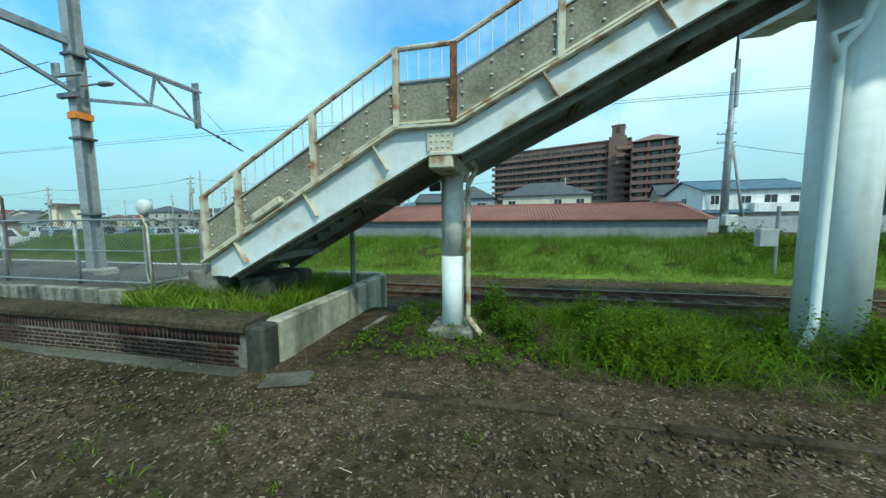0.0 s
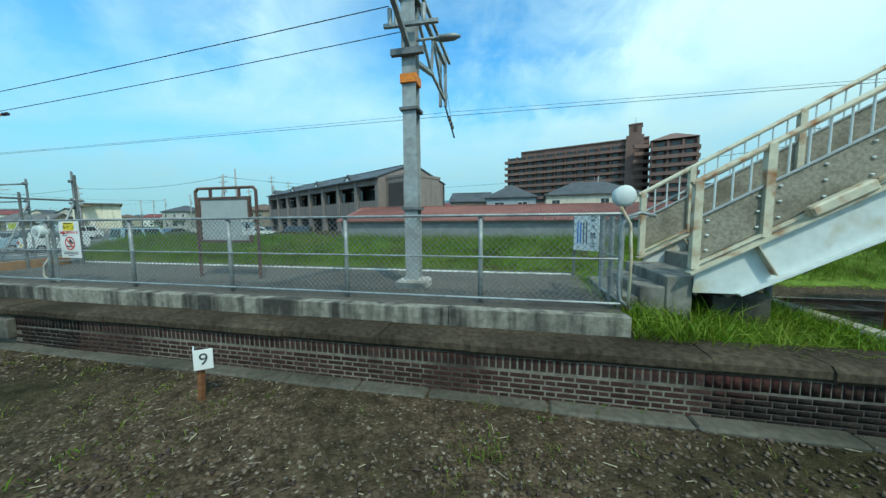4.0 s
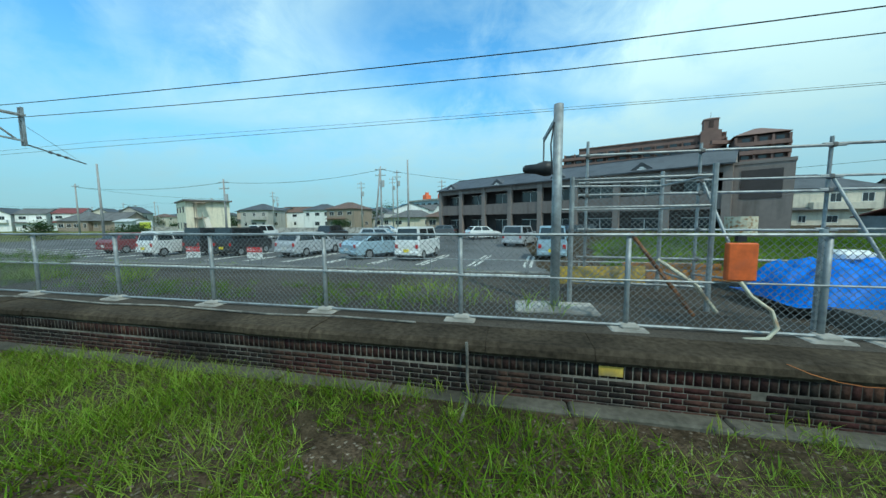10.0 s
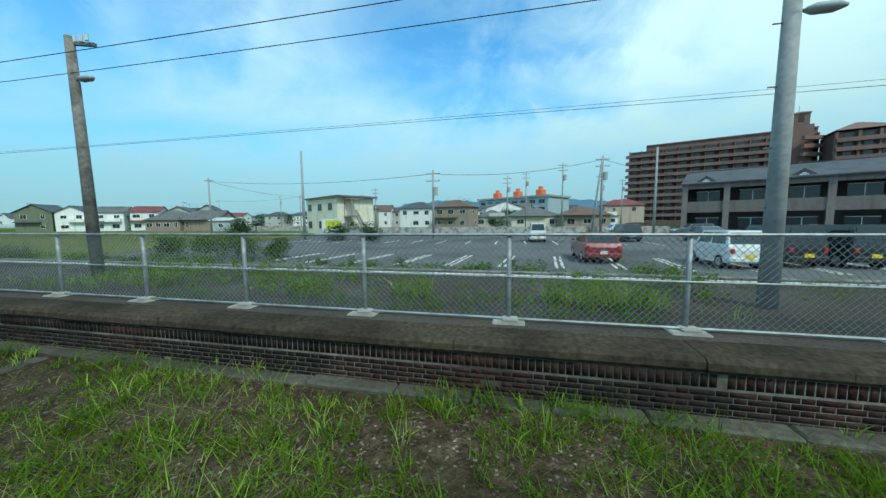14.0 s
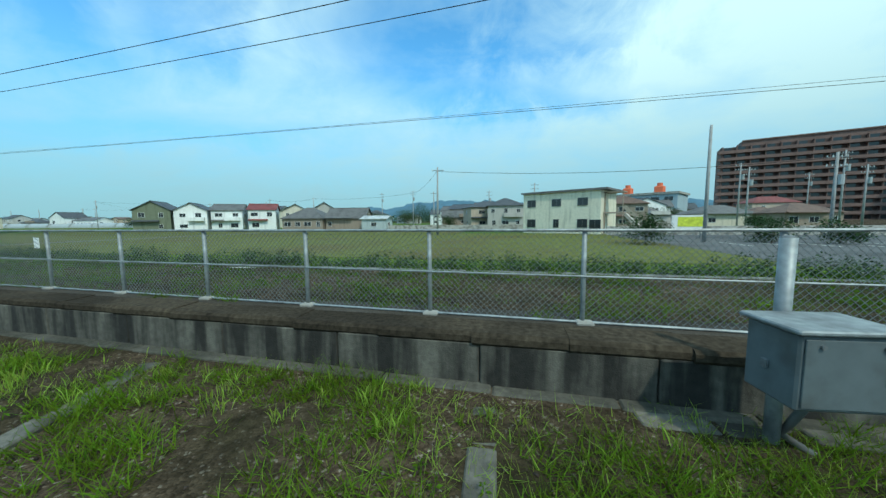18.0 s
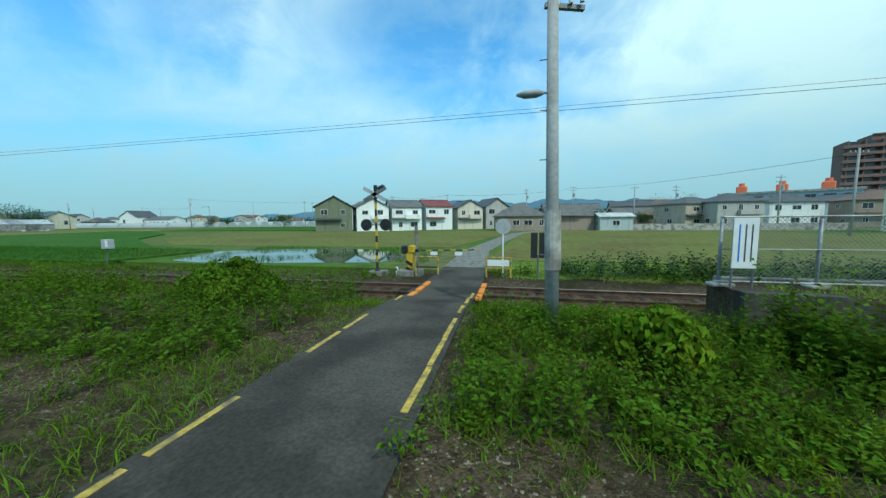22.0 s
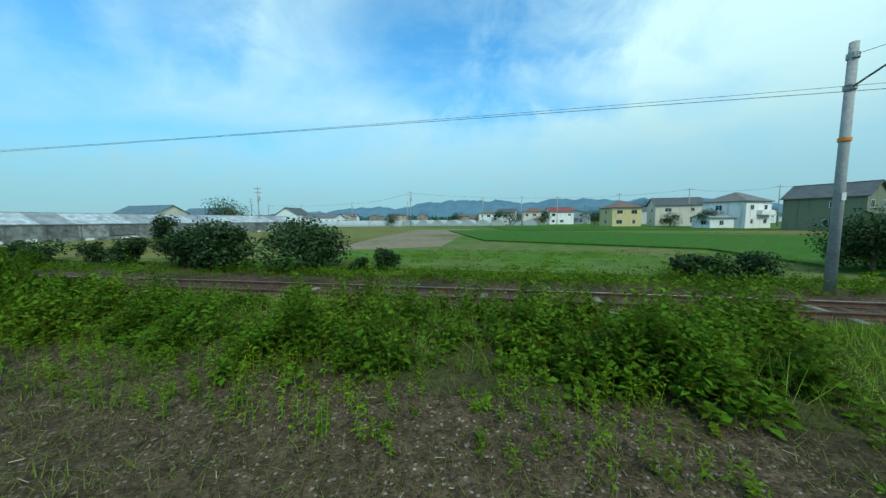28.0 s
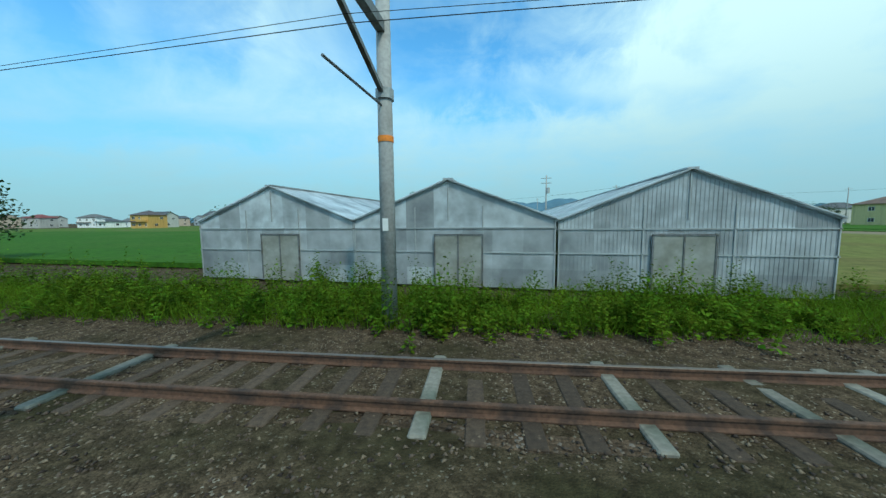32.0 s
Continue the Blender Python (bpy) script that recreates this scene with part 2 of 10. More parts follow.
M_LANE = mat("patched_asphalt", (0.088, 0.080, 0.068), 0.92, vary=0.25, scale=26, stain=(0.046, 0.042, 0.037), stain_amt=0.55, stain_scale=0.8, bump=0.5, bump_scale=70, spec=0.06)
M_DECK = mat("dusty_asphalt", (0.128, 0.116, 0.100), 0.92, vary=0.25, scale=20, stain=(0.085, 0.077, 0.067), stain_amt=0.5, stain_scale=0.4, bump=0.3, bump_scale=80, spec=0.06)
M_LOT = mat("parking_asphalt", (0.14, 0.14, 0.14), 0.92, vary=0.2, scale=20, stain=(0.09, 0.09, 0.09), stain_amt=0.5, stain_scale=0.2, spec=0.06)
M_PAINT_W = mat("road_paint", (0.62, 0.61, 0.56), 0.8, vary=0.25, scale=18, stain=(0.25, 0.24, 0.2), stain_amt=0.35, stain_scale=4)
M_PAINT_Y = mat("yellow_paint", (0.48, 0.33, 0.06), 0.8, vary=0.3, scale=18, stain=(0.16, 0.13, 0.07), stain_amt=0.5, stain_scale=5)
M_PAINT_O = mat("orange_paint", (0.70, 0.22, 0.03), 0.7, vary=0.2, scale=18)
M_STEEL = mat("galvanised_steel", (0.30, 0.325, 0.33), 0.55, 0.35, vary=0.2, scale=14, stain=(0.19, 0.20, 0.205), stain_amt=0.45, stain_scale=3)
M_STEEL_D = mat("aged_steel", (0.17, 0.18, 0.185), 0.6, 0.4, vary=0.25, scale=12, stain=(0.10, 0.085, 0.07), stain_amt=0.4, stain_scale=3)
M_MAST = mat("mast_paint", (0.33, 0.36, 0.37), 0.6, 0.1, vary=0.15, scale=12, stain=(0.22, 0.22, 0.21), stain_amt=0.4, stain_scale=2.5)
M_POLE = mat("concrete_pole", (0.33, 0.335, 0.33), 0.85, vary=0.15, scale=14, stain=(0.27, 0.265, 0.255), stain_amt=0.5, stain_scale=2)
M_WOODPOLE = mat("weathered_pole", (0.20, 0.185, 0.165), 0.9, vary=0.3, scale=14, stain=(0.09, 0.08, 0.07), stain_amt=0.5, stain_scale=2)
M_WIRE = mat("wire", (0.035, 0.035, 0.037), 0.6, 0.3, vary=0.1)
M_RUST_O = mat("bright_rust", (0.36, 0.125, 0.032), 0.85, vary=0.3, scale=12, stain=(0.22, 0.075, 0.025), stain_amt=0.5, stain_scale=3)
M_RUST_D = mat("dark_rust_plate", (0.075, 0.030, 0.022), 0.8, vary=0.3, scale=14, stain=(0.04, 0.022, 0.018), stain_amt=0.5, stain_scale=3, bump=0.3)
M_RUST = mat("rust", (0.20, 0.085, 0.035), 0.9, vary=0.4, scale=18, stain=(0.09, 0.04, 0.022), stain_amt=0.5, stain_scale=4, bump=0.4)
M_RAIL = mat("rail_rust", (0.112, 0.060, 0.039), 0.75, 0.25, vary=0.3, scale=20, stain=(0.05, 0.032, 0.025), stain_amt=0.5, stain_scale=3)
M_RAILTOP = mat("rail_head", (0.17, 0.14, 0.12), 0.45, 0.6, vary=0.15, scale=20)
M_SLEEPER = mat("wood_sleeper", (0.060, 0.041, 0.028), 0.95, vary=0.35, scale=14, per_piece=0.3, bump=0.6)
M_SLEEPER_C = mat("concrete_sleeper", (0.170, 0.160, 0.135), 0.9, vary=0.25, scale=14, stain=(0.09, 0.10, 0.08), stain_amt=0.5, per_piece=0.2)
M_GIRDER = mat("girder_paint", (0.62, 0.665, 0.655), 0.55, vary=0.07, scale=9, stain=(0.42, 0.34, 0.20), stain_amt=0.22, stain_scale=2.0)
M_CREAM = mat("cream_paint", (0.58, 0.54, 0.41), 0.6, vary=0.14, scale=10, stain=(0.28, 0.12, 0.04), stain_amt=0.42, stain_scale=5)
# far darker than the girder: shade below the bridge coloured in, with brown stains
M_SOFFIT = mat("underside_shade", (0.20, 0.19, 0.165), 0.8, vary=0.2, scale=9, stain=(0.12, 0.08, 0.05), stain_amt=0.4)
M_PANEL = mat("aggregate_panel", (0.27, 0.245, 0.19), 0.9, vary=0.28, scale=24, stain=(0.17, 0.15, 0.11), stain_amt=0.5, stain_scale=2.2, bump=0.35, bump_scale=50)
M_PIER_TOP = mat("pier_upper_paint", (0.62, 0.62, 0.55), 0.6, vary=0.15, scale=7, stain=(0.30, 0.19, 0.10), stain_amt=0.32, stain_scale=1.4, streak=True)
M_PIER = mat("pier_paint", (0.74, 0.80, 0.78), 0.5, vary=0.06, scale=7, stain=(0.62, 0.64, 0.57), stain_amt=0.4, stain_scale=1.0, streak=True)
M_WHITE = mat("white_sheet", (0.72, 0.73, 0.72), 0.5, vary=0.05, scale=6, stain=(0.6, 0.6, 0.57), stain_amt=0.4)
M_BOARD = mat("notice_board_back", (0.36, 0.385, 0.385), 0.6, vary=0.06, scale=6)
M_DOOR = mat("greenhouse_door", (0.27, 0.275, 0.25), 0.7, vary=0.15, scale=5, stain=(0.20, 0.20, 0.17), stain_amt=0.5, stain_scale=1.5)
M_BROWN = mat("brown_frame", (0.095, 0.055, 0.045), 0.6, vary=0.2, scale=12, stain=(0.16, 0.1, 0.07), stain_amt=0.35)
M_RED = mat("red_sign", (0.55, 0.03, 0.035), 0.5, vary=0.06)
M_YEL_D = mat("worn_signal_yellow", (0.52, 0.34, 0.02), 0.6, vary=0.2, scale=12, stain=(0.25, 0.17, 0.03), stain_amt=0.35, stain_scale=4)
M_YEL = mat("yellow_sign", (0.80, 0.62, 0.03), 0.5, vary=0.06)
M_BLACK = mat("black_paint", (0.02, 0.02, 0.022), 0.5, vary=0.15)
M_INK = mat("sign_ink", (0.06, 0.06, 0.07), 0.6, vary=0.05)
M_ROOF_RED = mat("red_tin_roof", (0.27, 0.115, 0.095), 0.8, vary=0.15, scale=4, stain=(0.20, 0.085, 0.072), stain_amt=0.5, stain_scale=0.5)
M_WALL_GREY = mat("grey_sheet_wall", (0.22, 0.235, 0.245), 0.85, vary=0.15, scale=3)
M_GLASS_D = mat("dark_window", (0.025, 0.03, 0.035), 0.12, vary=0.1, spec=0.7)
M_BLUE = mat("blue_tarpaulin", (0.002, 0.15, 0.60), 0.5, vary=0.2, scale=5, bump=0.8, bump_scale=7, spec=0.2)
M_NET = mat("blue_net", (0.008, 0.15, 0.25), 0.8, vary=0.4, scale=26, bump=0.8, bump_scale=30)
M_WOODN = mat("orange_board", (0.40, 0.18, 0.05), 0.8, vary=0.25, scale=8)
M_GRASS = mat("grass_blades", (0.102, 0.176, 0.012), 0.7, vary=0.2, scale=0.6, island=0.45, spec=0.08, trans=0.35)
M_BANK = mat("bank_grass_blades", (0.135, 0.225, 0.030), 0.7, vary=0.3, scale=0.6, stain=(0.20, 0.22, 0.05), stain_amt=0.4, stain_scale=0.5, island=0.5, spec=0.06, trans=0.35)
M_GRASS_Y = mat("dry_grass_blades", (0.135, 0.155, 0.034), 0.7, vary=0.2, scale=0.6, island=0.4, spec=0.2, trans=0.35)
M_GRASS_L = mat("sunny_grass_blades", (0.235, 0.33, 0.045), 0.7, vary=0.2, scale=0.6, island=0.4, spec=0.2, trans=0.4)
M_LEAF = mat("weed_leaves", (0.074, 0.140, 0.011), 0.7, vary=0.35, scale=1.6, stain=(0.110, 0.172, 0.014), stain_amt=0.38, stain_scale=0.75, island=0.5, spec=0.03, trans=0.35)
M_LEAF_D = mat("tree_leaves", (0.034, 0.070, 0.021), 0.65, vary=0.25, scale=0.8, island=0.5, spec=0.2, trans=0.2)
M_LEAF_L = mat("bright_leaves", (0.115, 0.200, 0.013), 0.6, vary=0.3, scale=1.6, stain=(0.165, 0.235, 0.016), stain_amt=0.4, stain_scale=0.9, island=0.4, spec=0.03, trans=0.4)
M_STRAW = mat("straw", (0.27, 0.23, 0.155), 0.9, vary=0.2, scale=5, island=0.5)
M_STEM = mat("stems", (0.10, 0.085, 0.05), 0.9, vary=0.3, scale=10)
M_PADDY = mat("young_rice", (0.038, 0.104, 0.010), 0.9, vary=0.3, scale=2.5, stain=(0.050, 0.108, 0.016), stain_amt=0.5, stain_scale=0.08, bump=1.0, bump_scale=9, spec=0.06)
M_FIELD_Y = mat("mown_field", (0.135, 0.145, 0.042), 0.95, vary=0.28, scale=1.6, stain=(0.125, 0.108, 0.040), stain_amt=0.45, stain_scale=0.11, bump=1.0, bump_scale=9, spec=0.06)
M_FIELD_B = mat("bare_field", (0.20, 0.165, 0.115), 0.95, vary=0.2, scale=1.2, stain=(0.12, 0.12, 0.05), stain_amt=0.4, stain_scale=0.1, bump=0.8, bump_scale=9, spec=0.06)
M_TURF = mat("bank_turf", (0.125, 0.185, 0.032), 0.95, vary=0.4, scale=5.0, stain=(0.075, 0.12, 0.022), stain_amt=0.5, stain_scale=0.5, bump=1.0, bump_scale=14, spec=0.06)
M_SOD = mat("thin_sod", (0.052, 0.056, 0.021), 0.95, vary=0.45, scale=14.0, stain=(0.045, 0.036, 0.021), stain_amt=0.6, stain_scale=2.2, bump=1.0, bump_scale=26, spec=0.06)
M_MEADOW = mat("meadow", (0.068, 0.130, 0.020), 0.95, vary=0.25, scale=1.0, stain=(0.12, 0.125, 0.05), stain_amt=0.5, stain_scale=0.09, bump=1.0, bump_scale=9, spec=0.06)
# woods tinted blue: the distance haze is part of this colour
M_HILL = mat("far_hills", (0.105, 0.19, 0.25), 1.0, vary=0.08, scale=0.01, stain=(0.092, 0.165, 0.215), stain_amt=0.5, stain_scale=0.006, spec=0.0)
M_PLASTIC = mat("greenhouse_film", (0.46, 0.49, 0.51), 0.35, vary=0.16, scale=2.2, stain=(0.30, 0.325, 0.34), stain_amt=0.55, stain_scale=0.8, bump=0.3, bump_scale=5, per_piece=0.22, trans=0.3)
M_PANE_L = mat("clean_greenhouse_pane", (0.66, 0.71, 0.74), 0.25, vary=0.22, scale=2.0, stain=(0.42, 0.46, 0.48), stain_amt=0.5, stain_scale=0.9, per_piece=0.15, trans=0.4)
M_CURTAIN = mat("side_curtain", (0.23, 0.235, 0.23), 0.7, vary=0.3, scale=3.0, stain=(0.14, 0.14, 0.135), stain_amt=0.5, stain_scale=1.2, per_piece=0.3)
M_BOX = mat("cabinet_grey", (0.36, 0.385, 0.39), 0.55, vary=0.08, scale=8, stain=(0.26, 0.27, 0.26), stain_amt=0.3)
M_BOX_D = mat("cabinet_blue_grey", (0.115, 0.137, 0.145), 0.5, vary=0.1, scale=8, stain=(0.085, 0.095, 0.095), stain_amt=0.4, stain_scale=3)
M_BOX_W = mat("cabinet_pale", (0.60, 0.64, 0.63), 0.5, vary=0.06, scale=8, stain=(0.42, 0.44, 0.42), stain_amt=0.35, stain_scale=3)
M_TYRE = mat("tyre_rubber", (0.02, 0.02, 0.02), 0.9, vary=0.1)
M_RIM = mat("wheel_rim", (0.45, 0.46, 0.47), 0.35, 0.7, vary=0.1)
M_CARGLASS = mat("car_glass", (0.02, 0.025, 0.028), 0.08, vary=0.05, spec=0.8)
M_TAIL = mat("tail_lamp", (0.42, 0.015, 0.015), 0.3, vary=0.05)

M_WATER = bpy.data.materials.new("paddy_water")
M_WATER.use_nodes = True
_b = M_WATER.node_tree.nodes["Principled BSDF"]
_b.inputs["Base Color"].default_value = (0.05, 0.055, 0.045, 1)
_b.inputs["Roughness"].default_value = 0.03
_b.inputs["Specular IOR Level"].default_value = 0.9
_n = M_WATER.node_tree.nodes.new("ShaderNodeTexNoise")
_n.inputs["Scale"].default_value = 3.0
_p = M_WATER.node_tree.nodes.new("ShaderNodeBump")
_p.inputs["Strength"].default_value, _p.inputs["Distance"].default_value = 0.03, 0.02
M_WATER.node_tree.links.new(_n.outputs["Fac"], _p.inputs["Height"])
M_WATER.node_tree.links.new(_p.outputs[0], _b.inputs["Normal"])


# ---- building blocks ----
class Shape:
    """Gathers corners and faces of one mesh."""

    def __init__(self):
        self.v, self.f = [], []

    def add(self, v, f):
        k = len(self.v)
        self.v += [tuple(p) for p in v]
        self.f += [tuple(i + k for i in q) for q in f]
        return self

    def box(self, c, s, rz=0.0, ry=0.0, bev=0.0):
        """A block with centre c and size s, its upright and level edges cut by bev."""
        hx, hy, hz = s[0] / 2, s[1] / 2, s[2] / 2
        if bev > 0:
            b = min(bev, hx * 0.9, hy * 0.9, hz * 0.9)
            ring = [(hx - b, hy), (hx, hy - b), (hx, -hy + b), (hx - b, -hy), (-hx + b, -hy), (-hx, -hy + b), (-hx, hy - b), (-hx + b, hy)]
            inner = [(x * (hx - b) / hx, y * (hy - b) / hy) for x, y in ring]
            v = [(x, y, -hz) for x, y in inner] + [(x, y, -hz + b) for x, y in ring] + [(x, y, hz - b) for x, y in ring] + [(x, y, hz) for x, y in inner]
            f = [(7, 6, 5, 4, 3, 2, 1, 0)[::-1], tuple(range(24, 32))[::-1]]
            for k in range(3):
                f += [(k * 8 + i, k * 8 + (i + 1) % 8, k * 8 + 8 + (i + 1) % 8, k * 8 + 8 + i)[::-1] for i in range(8)]
        else:
            v = [(x, y, z) for z in (-hz, hz) for x, y in ((-hx, -hy), (hx, -hy), (hx, hy), (-hx, hy))]
            f = [(3, 2, 1, 0), (4, 5, 6, 7), (0, 1, 5, 4), (1, 2, 6, 5), (2, 3, 7, 6), (3, 0, 4, 7)]
        m = Matrix.Translation(c) @ Matrix.Rotation(rz, 4, "Z") @ Matrix.Rotation(ry, 4, "Y")
        return self.add([m @ Vector(p) for p in v], f)

    def tube(self, a, b, r, n=8, r2=None, cap=True):
        a, b = Vector(a), Vector(b)
        d = (b - a).normalized()
        u = d.cross(Vector((0, 0, 1)) if abs(d.z) < 0.95 else Vector((1, 0, 0))).normalized()
        w = d.cross(u)
        r2 = r if r2 is None else r2
        v = [p + (u * math.cos(t) + w * math.sin(t)) * q for p, q in ((a, r), (b, r2)) for t in [2 * math.pi * i / n for i in range(n)]]
        f = [(i, (i + 1) % n, n + (i + 1) % n, n + i)[::-1] for i in range(n)]
        if cap:
            f += [tuple(range(n)), tuple(range(2 * n - 1, n - 1, -1))]
        return self.add(v, f)

    def pipe(self, pts, r, n=6):
        """One bent tube through the points."""
        p = [Vector(q) for q in pts]
        d = [(b - a).normalized() for a, b in zip(p, p[1:])]
        t = [d[0]] + [(a + b).normalized() if (a + b).length > 1e-3 else b for a, b in zip(d, d[1:])] + [d[-1]]
        u = t[0].cross(Vector((0, 0, 1)) if abs(t[0].z) < 0.9 else Vector((1, 0, 0))).normalized()
        rings = []
        for q, w in zip(p, t):
            u = (u - w * u.dot(w)).normalized()
            s = w.cross(u)
            rings.append([q + (u * math.cos(a) + s * math.sin(a)) * r for a in [2 * math.pi * i / n for i in range(n)]])
        return self.loft(rings)

    def beam(self, a, b, w, h, up=(0, 0, 1)):
        """A square bar from a to b, w wide and h high."""
        a, b = Vector(a), Vector(b)
        d = (b - a).normalized()
        s = d.cross(Vector(up))
        s = s.normalized() if s.length > 1e-4 else Vector((1, 0, 0))
        u = s.cross(d)
        v = [p + s * x * w / 2 + u * z * h / 2 for p in (a, b) for x, z in ((-1, -1), (1, -1), (1, 1), (-1, 1))]
        return self.add(v, [(0, 1, 2, 3), (7, 6, 5, 4), (0, 4, 5, 1), (1, 5, 6, 2), (2, 6, 7, 3), (3, 7, 4, 0)])

    def slab(self, ring, d):
        """A plate: a ring of points, thickened by the vector d."""
        n, d = len(ring), Vector(d)
        v = [Vector(p) for p in ring] + [Vector(p) + d for p in ring]
        return self.add(v, [tuple(range(n)), tuple(range(2 * n - 1, n - 1, -1))] + [(i, n + i, n + (i + 1) % n, (i + 1) % n) for i in range(n)])

    def loft(self, rings, closed=True, ends=True):
        k, n = len(self.v), len(rings[0])
        self.v += [tuple(p) for r in rings for p in r]
        m = n if closed else n - 1
        for j in range(len(rings) - 1):
            for i in range(m):
                self.f.append((k + j * n + i, k + j * n + (i + 1) % n, k + (j + 1) * n + (i + 1) % n, k + (j + 1) * n + i))
        if ends and closed:
            self.f += [tuple(range(k + n - 1, k - 1, -1)), tuple(range(k + (len(rings) - 1) * n, k + len(rings) * n))]
        return self


def mesh_of(name, sh, material, smooth=False):
    me = bpy.data.meshes.new(name)
    me.from_pydata(sh.v, [], sh.f)
    me.update()
    bm = bmesh.new()
    bm.from_mesh(me)
    bmesh.ops.recalc_face_normals(bm, faces=bm.faces)
    bm.to_mesh(me)
    bm.free()
    if smooth:
        me.shade_smooth()
    me.materials.append(material)
    return me


def big_mesh(name, verts, faces, material, n):
    """A large mesh out of arrays; every face has n corners."""
    me = bpy.data.meshes.new(name)
    me.vertices.add(len(verts))
    me.vertices.foreach_set("co", np.asarray(verts, np.float32).ravel())
    me.loops.add(len(faces) * n)
    me.loops.foreach_set("vertex_index", np.asarray(faces, np.int32).ravel())
    me.polygons.add(len(faces))
    me.polygons.foreach_set("loop_start", np.arange(0, len(faces) * n, n, dtype=np.int32))
    me.update(calc_edges=True)
    me.materials.append(material)
    return me


def part(name, sh, material, parent, label="", smooth=False, at=None):
    """One mesh under a thing or under a part."""
    ob = new(name, sh if isinstance(sh, bpy.types.Mesh) else mesh_of(name, sh, material, smooth))
    ob.parent = parent
    if at is not None:
        ob.matrix_basis = at
    return tagged(ob, label) if label else ob


def thing(name, label, category, at=(0, 0, 0), rz=0.0, group="", kind=""):
    ob = new(name)
    ob.empty_display_size = 0.2
    ob.matrix_basis = pose(*at, 0, 0, rz)
    return tagged(ob, label, category, group, kind)


def solid(name, sh, material, label, category, at=(0, 0, 0), rz=0.0, group="", kind="", smooth=False):
    """A thing of one mesh."""
    ob = new(name, sh if isinstance(sh, bpy.types.Mesh) else mesh_of(name, sh, material, smooth))
    ob.matrix_basis = pose(*at, 0, 0, rz)
    return tagged(ob, label, category, group, kind)


def many_boxes(c, s):
    """Corners and faces of many blocks at once: centres and sizes as arrays."""
    c, s = np.asarray(c, float), np.asarray(s, float)
    q = np.array([(x, y, z) for z in (-.5, .5) for x, y in ((-.5, -.5), (.5, -.5), (.5, .5), (-.5, .5))])
    v = c[:, None, :] + q[None] * s[:, None, :]
    f = np.array([(3, 2, 1, 0), (4, 5, 6, 7), (0, 1, 5, 4), (1, 2, 6, 5), (2, 3, 7, 6), (3, 0, 4, 7)])
    f = f[None] + (np.arange(len(c)) * 8)[:, None, None]
    return v.reshape(-1, 3), f.reshape(-1, 4)


# ---- lie of the land ----
def smooth01(t):
    t = np.clip(t, 0, 1)
    return t * t * (3 - 2 * t)


TRACK_X = np.array([40, -60, -160, -200, -230, -250, -265, -282, -300, -311, -320, -335, -380], float)
TRACK_Y = np.array([9.4, 9.4, 9.4, 9.35, 9.2, 9.05, 8.55, 7.35, 5.35, 4.05, 3.2, 2.5, 2.3], float)


def track_y(x):
    """Centre of the farther track at x."""
    xs, ys = TRACK_X[::-1], TRACK_Y[::-1]
    x = np.asarray(x, float)
    i = np.clip(np.searchsorted(xs, x) - 1, 0, len(xs) - 2)
    m = np.gradient(ys, xs)
    h = xs[i + 1] - xs[i]
    u = np.clip((x - xs[i]) / h, 0, 1)
    return (2 * u**3 - 3 * u**2 + 1) * ys[i] + (u**3 - 2 * u**2 + u) * h * m[i] + (3 * u**2 - 2 * u**3) * ys[i + 1] + (u**3 - u**2) * h * m[i + 1]


RAIL_Z = 0.10


def land(x, y):
    """Height of the ground."""
    x, y = np.asarray(x, float), np.asarray(y, float)
    ty = track_y(x)
    near = 0.33 - 0.30 * smooth01((-262 - x) / 28)
    z = near * (1 - smooth01((y - (ty - 3.4)) / 1.9))
    bed = np.exp(-((y - ty) / 1.9) ** 4)
    z = z * (1 - bed) - 0.06 * bed
    far = smooth01((y - ty - 2.0) / 2.0)
    bank = 1.05 * smooth01((y - 12.6) / 3.0) * smooth01((x + 36) / 5)
    z = z + far * (-0.12) * smooth01((-158 - x) / 8) + bank
    z = z - 0.22 * smooth01((-y - 3) / 6)
    ditch = np.exp(-((x + 188.85) / 0.62) ** 4) * smooth01((y - 2.9) / 0.8) * (1 - smooth01((y - 7.6) / 0.6))
    return z - 0.5 * ditch
# ---- ground ----
def ground_sheet():
    xs = np.concatenate([[-6000, -3000, -1500, -800, -500, -420], np.arange(-380, -191.1, 1.25), np.arange(-190.6, -186.9, 0.2), np.arange(-186, 60.1, 1.25), [80, 120, 200, 400, 800, 1600, 3000, 6000]])
    ys = np.concatenate([[-6000, -2000, -600, -200, -60, -20, -8, -4], np.arange(-2, 18.1, 0.4), [20, 24, 30, 40, 60, 90, 140, 220, 400, 800, 1600, 3000, 6000]])
    gx, gy = np.meshgrid(xs, ys, indexing="ij")
    gz = land(gx, gy)
    rng = np.random.default_rng(3)
    inner = (gx > -380) & (gx < 60) & (gy > -2) & (gy < 18)
    gz = gz + inner * rng.normal(0, 0.012, gx.shape)
    v = np.stack([gx, gy, gz], -1).reshape(-1, 3)
    n = len(ys)
    i, j = np.meshgrid(np.arange(len(xs) - 1), np.arange(n - 1), indexing="ij")
    a = (i * n + j).ravel()
    me = big_mesh("ground", v, np.stack([a, a + n, a + n + 1, a + 1], 1), M_SOIL, 4)
    me.shade_smooth()
    ob = new("ground", me)
    tagged(ob, "dark brown trodden soil and gravel beside the railway line", "ground", kind="structure")


ground_sheet()


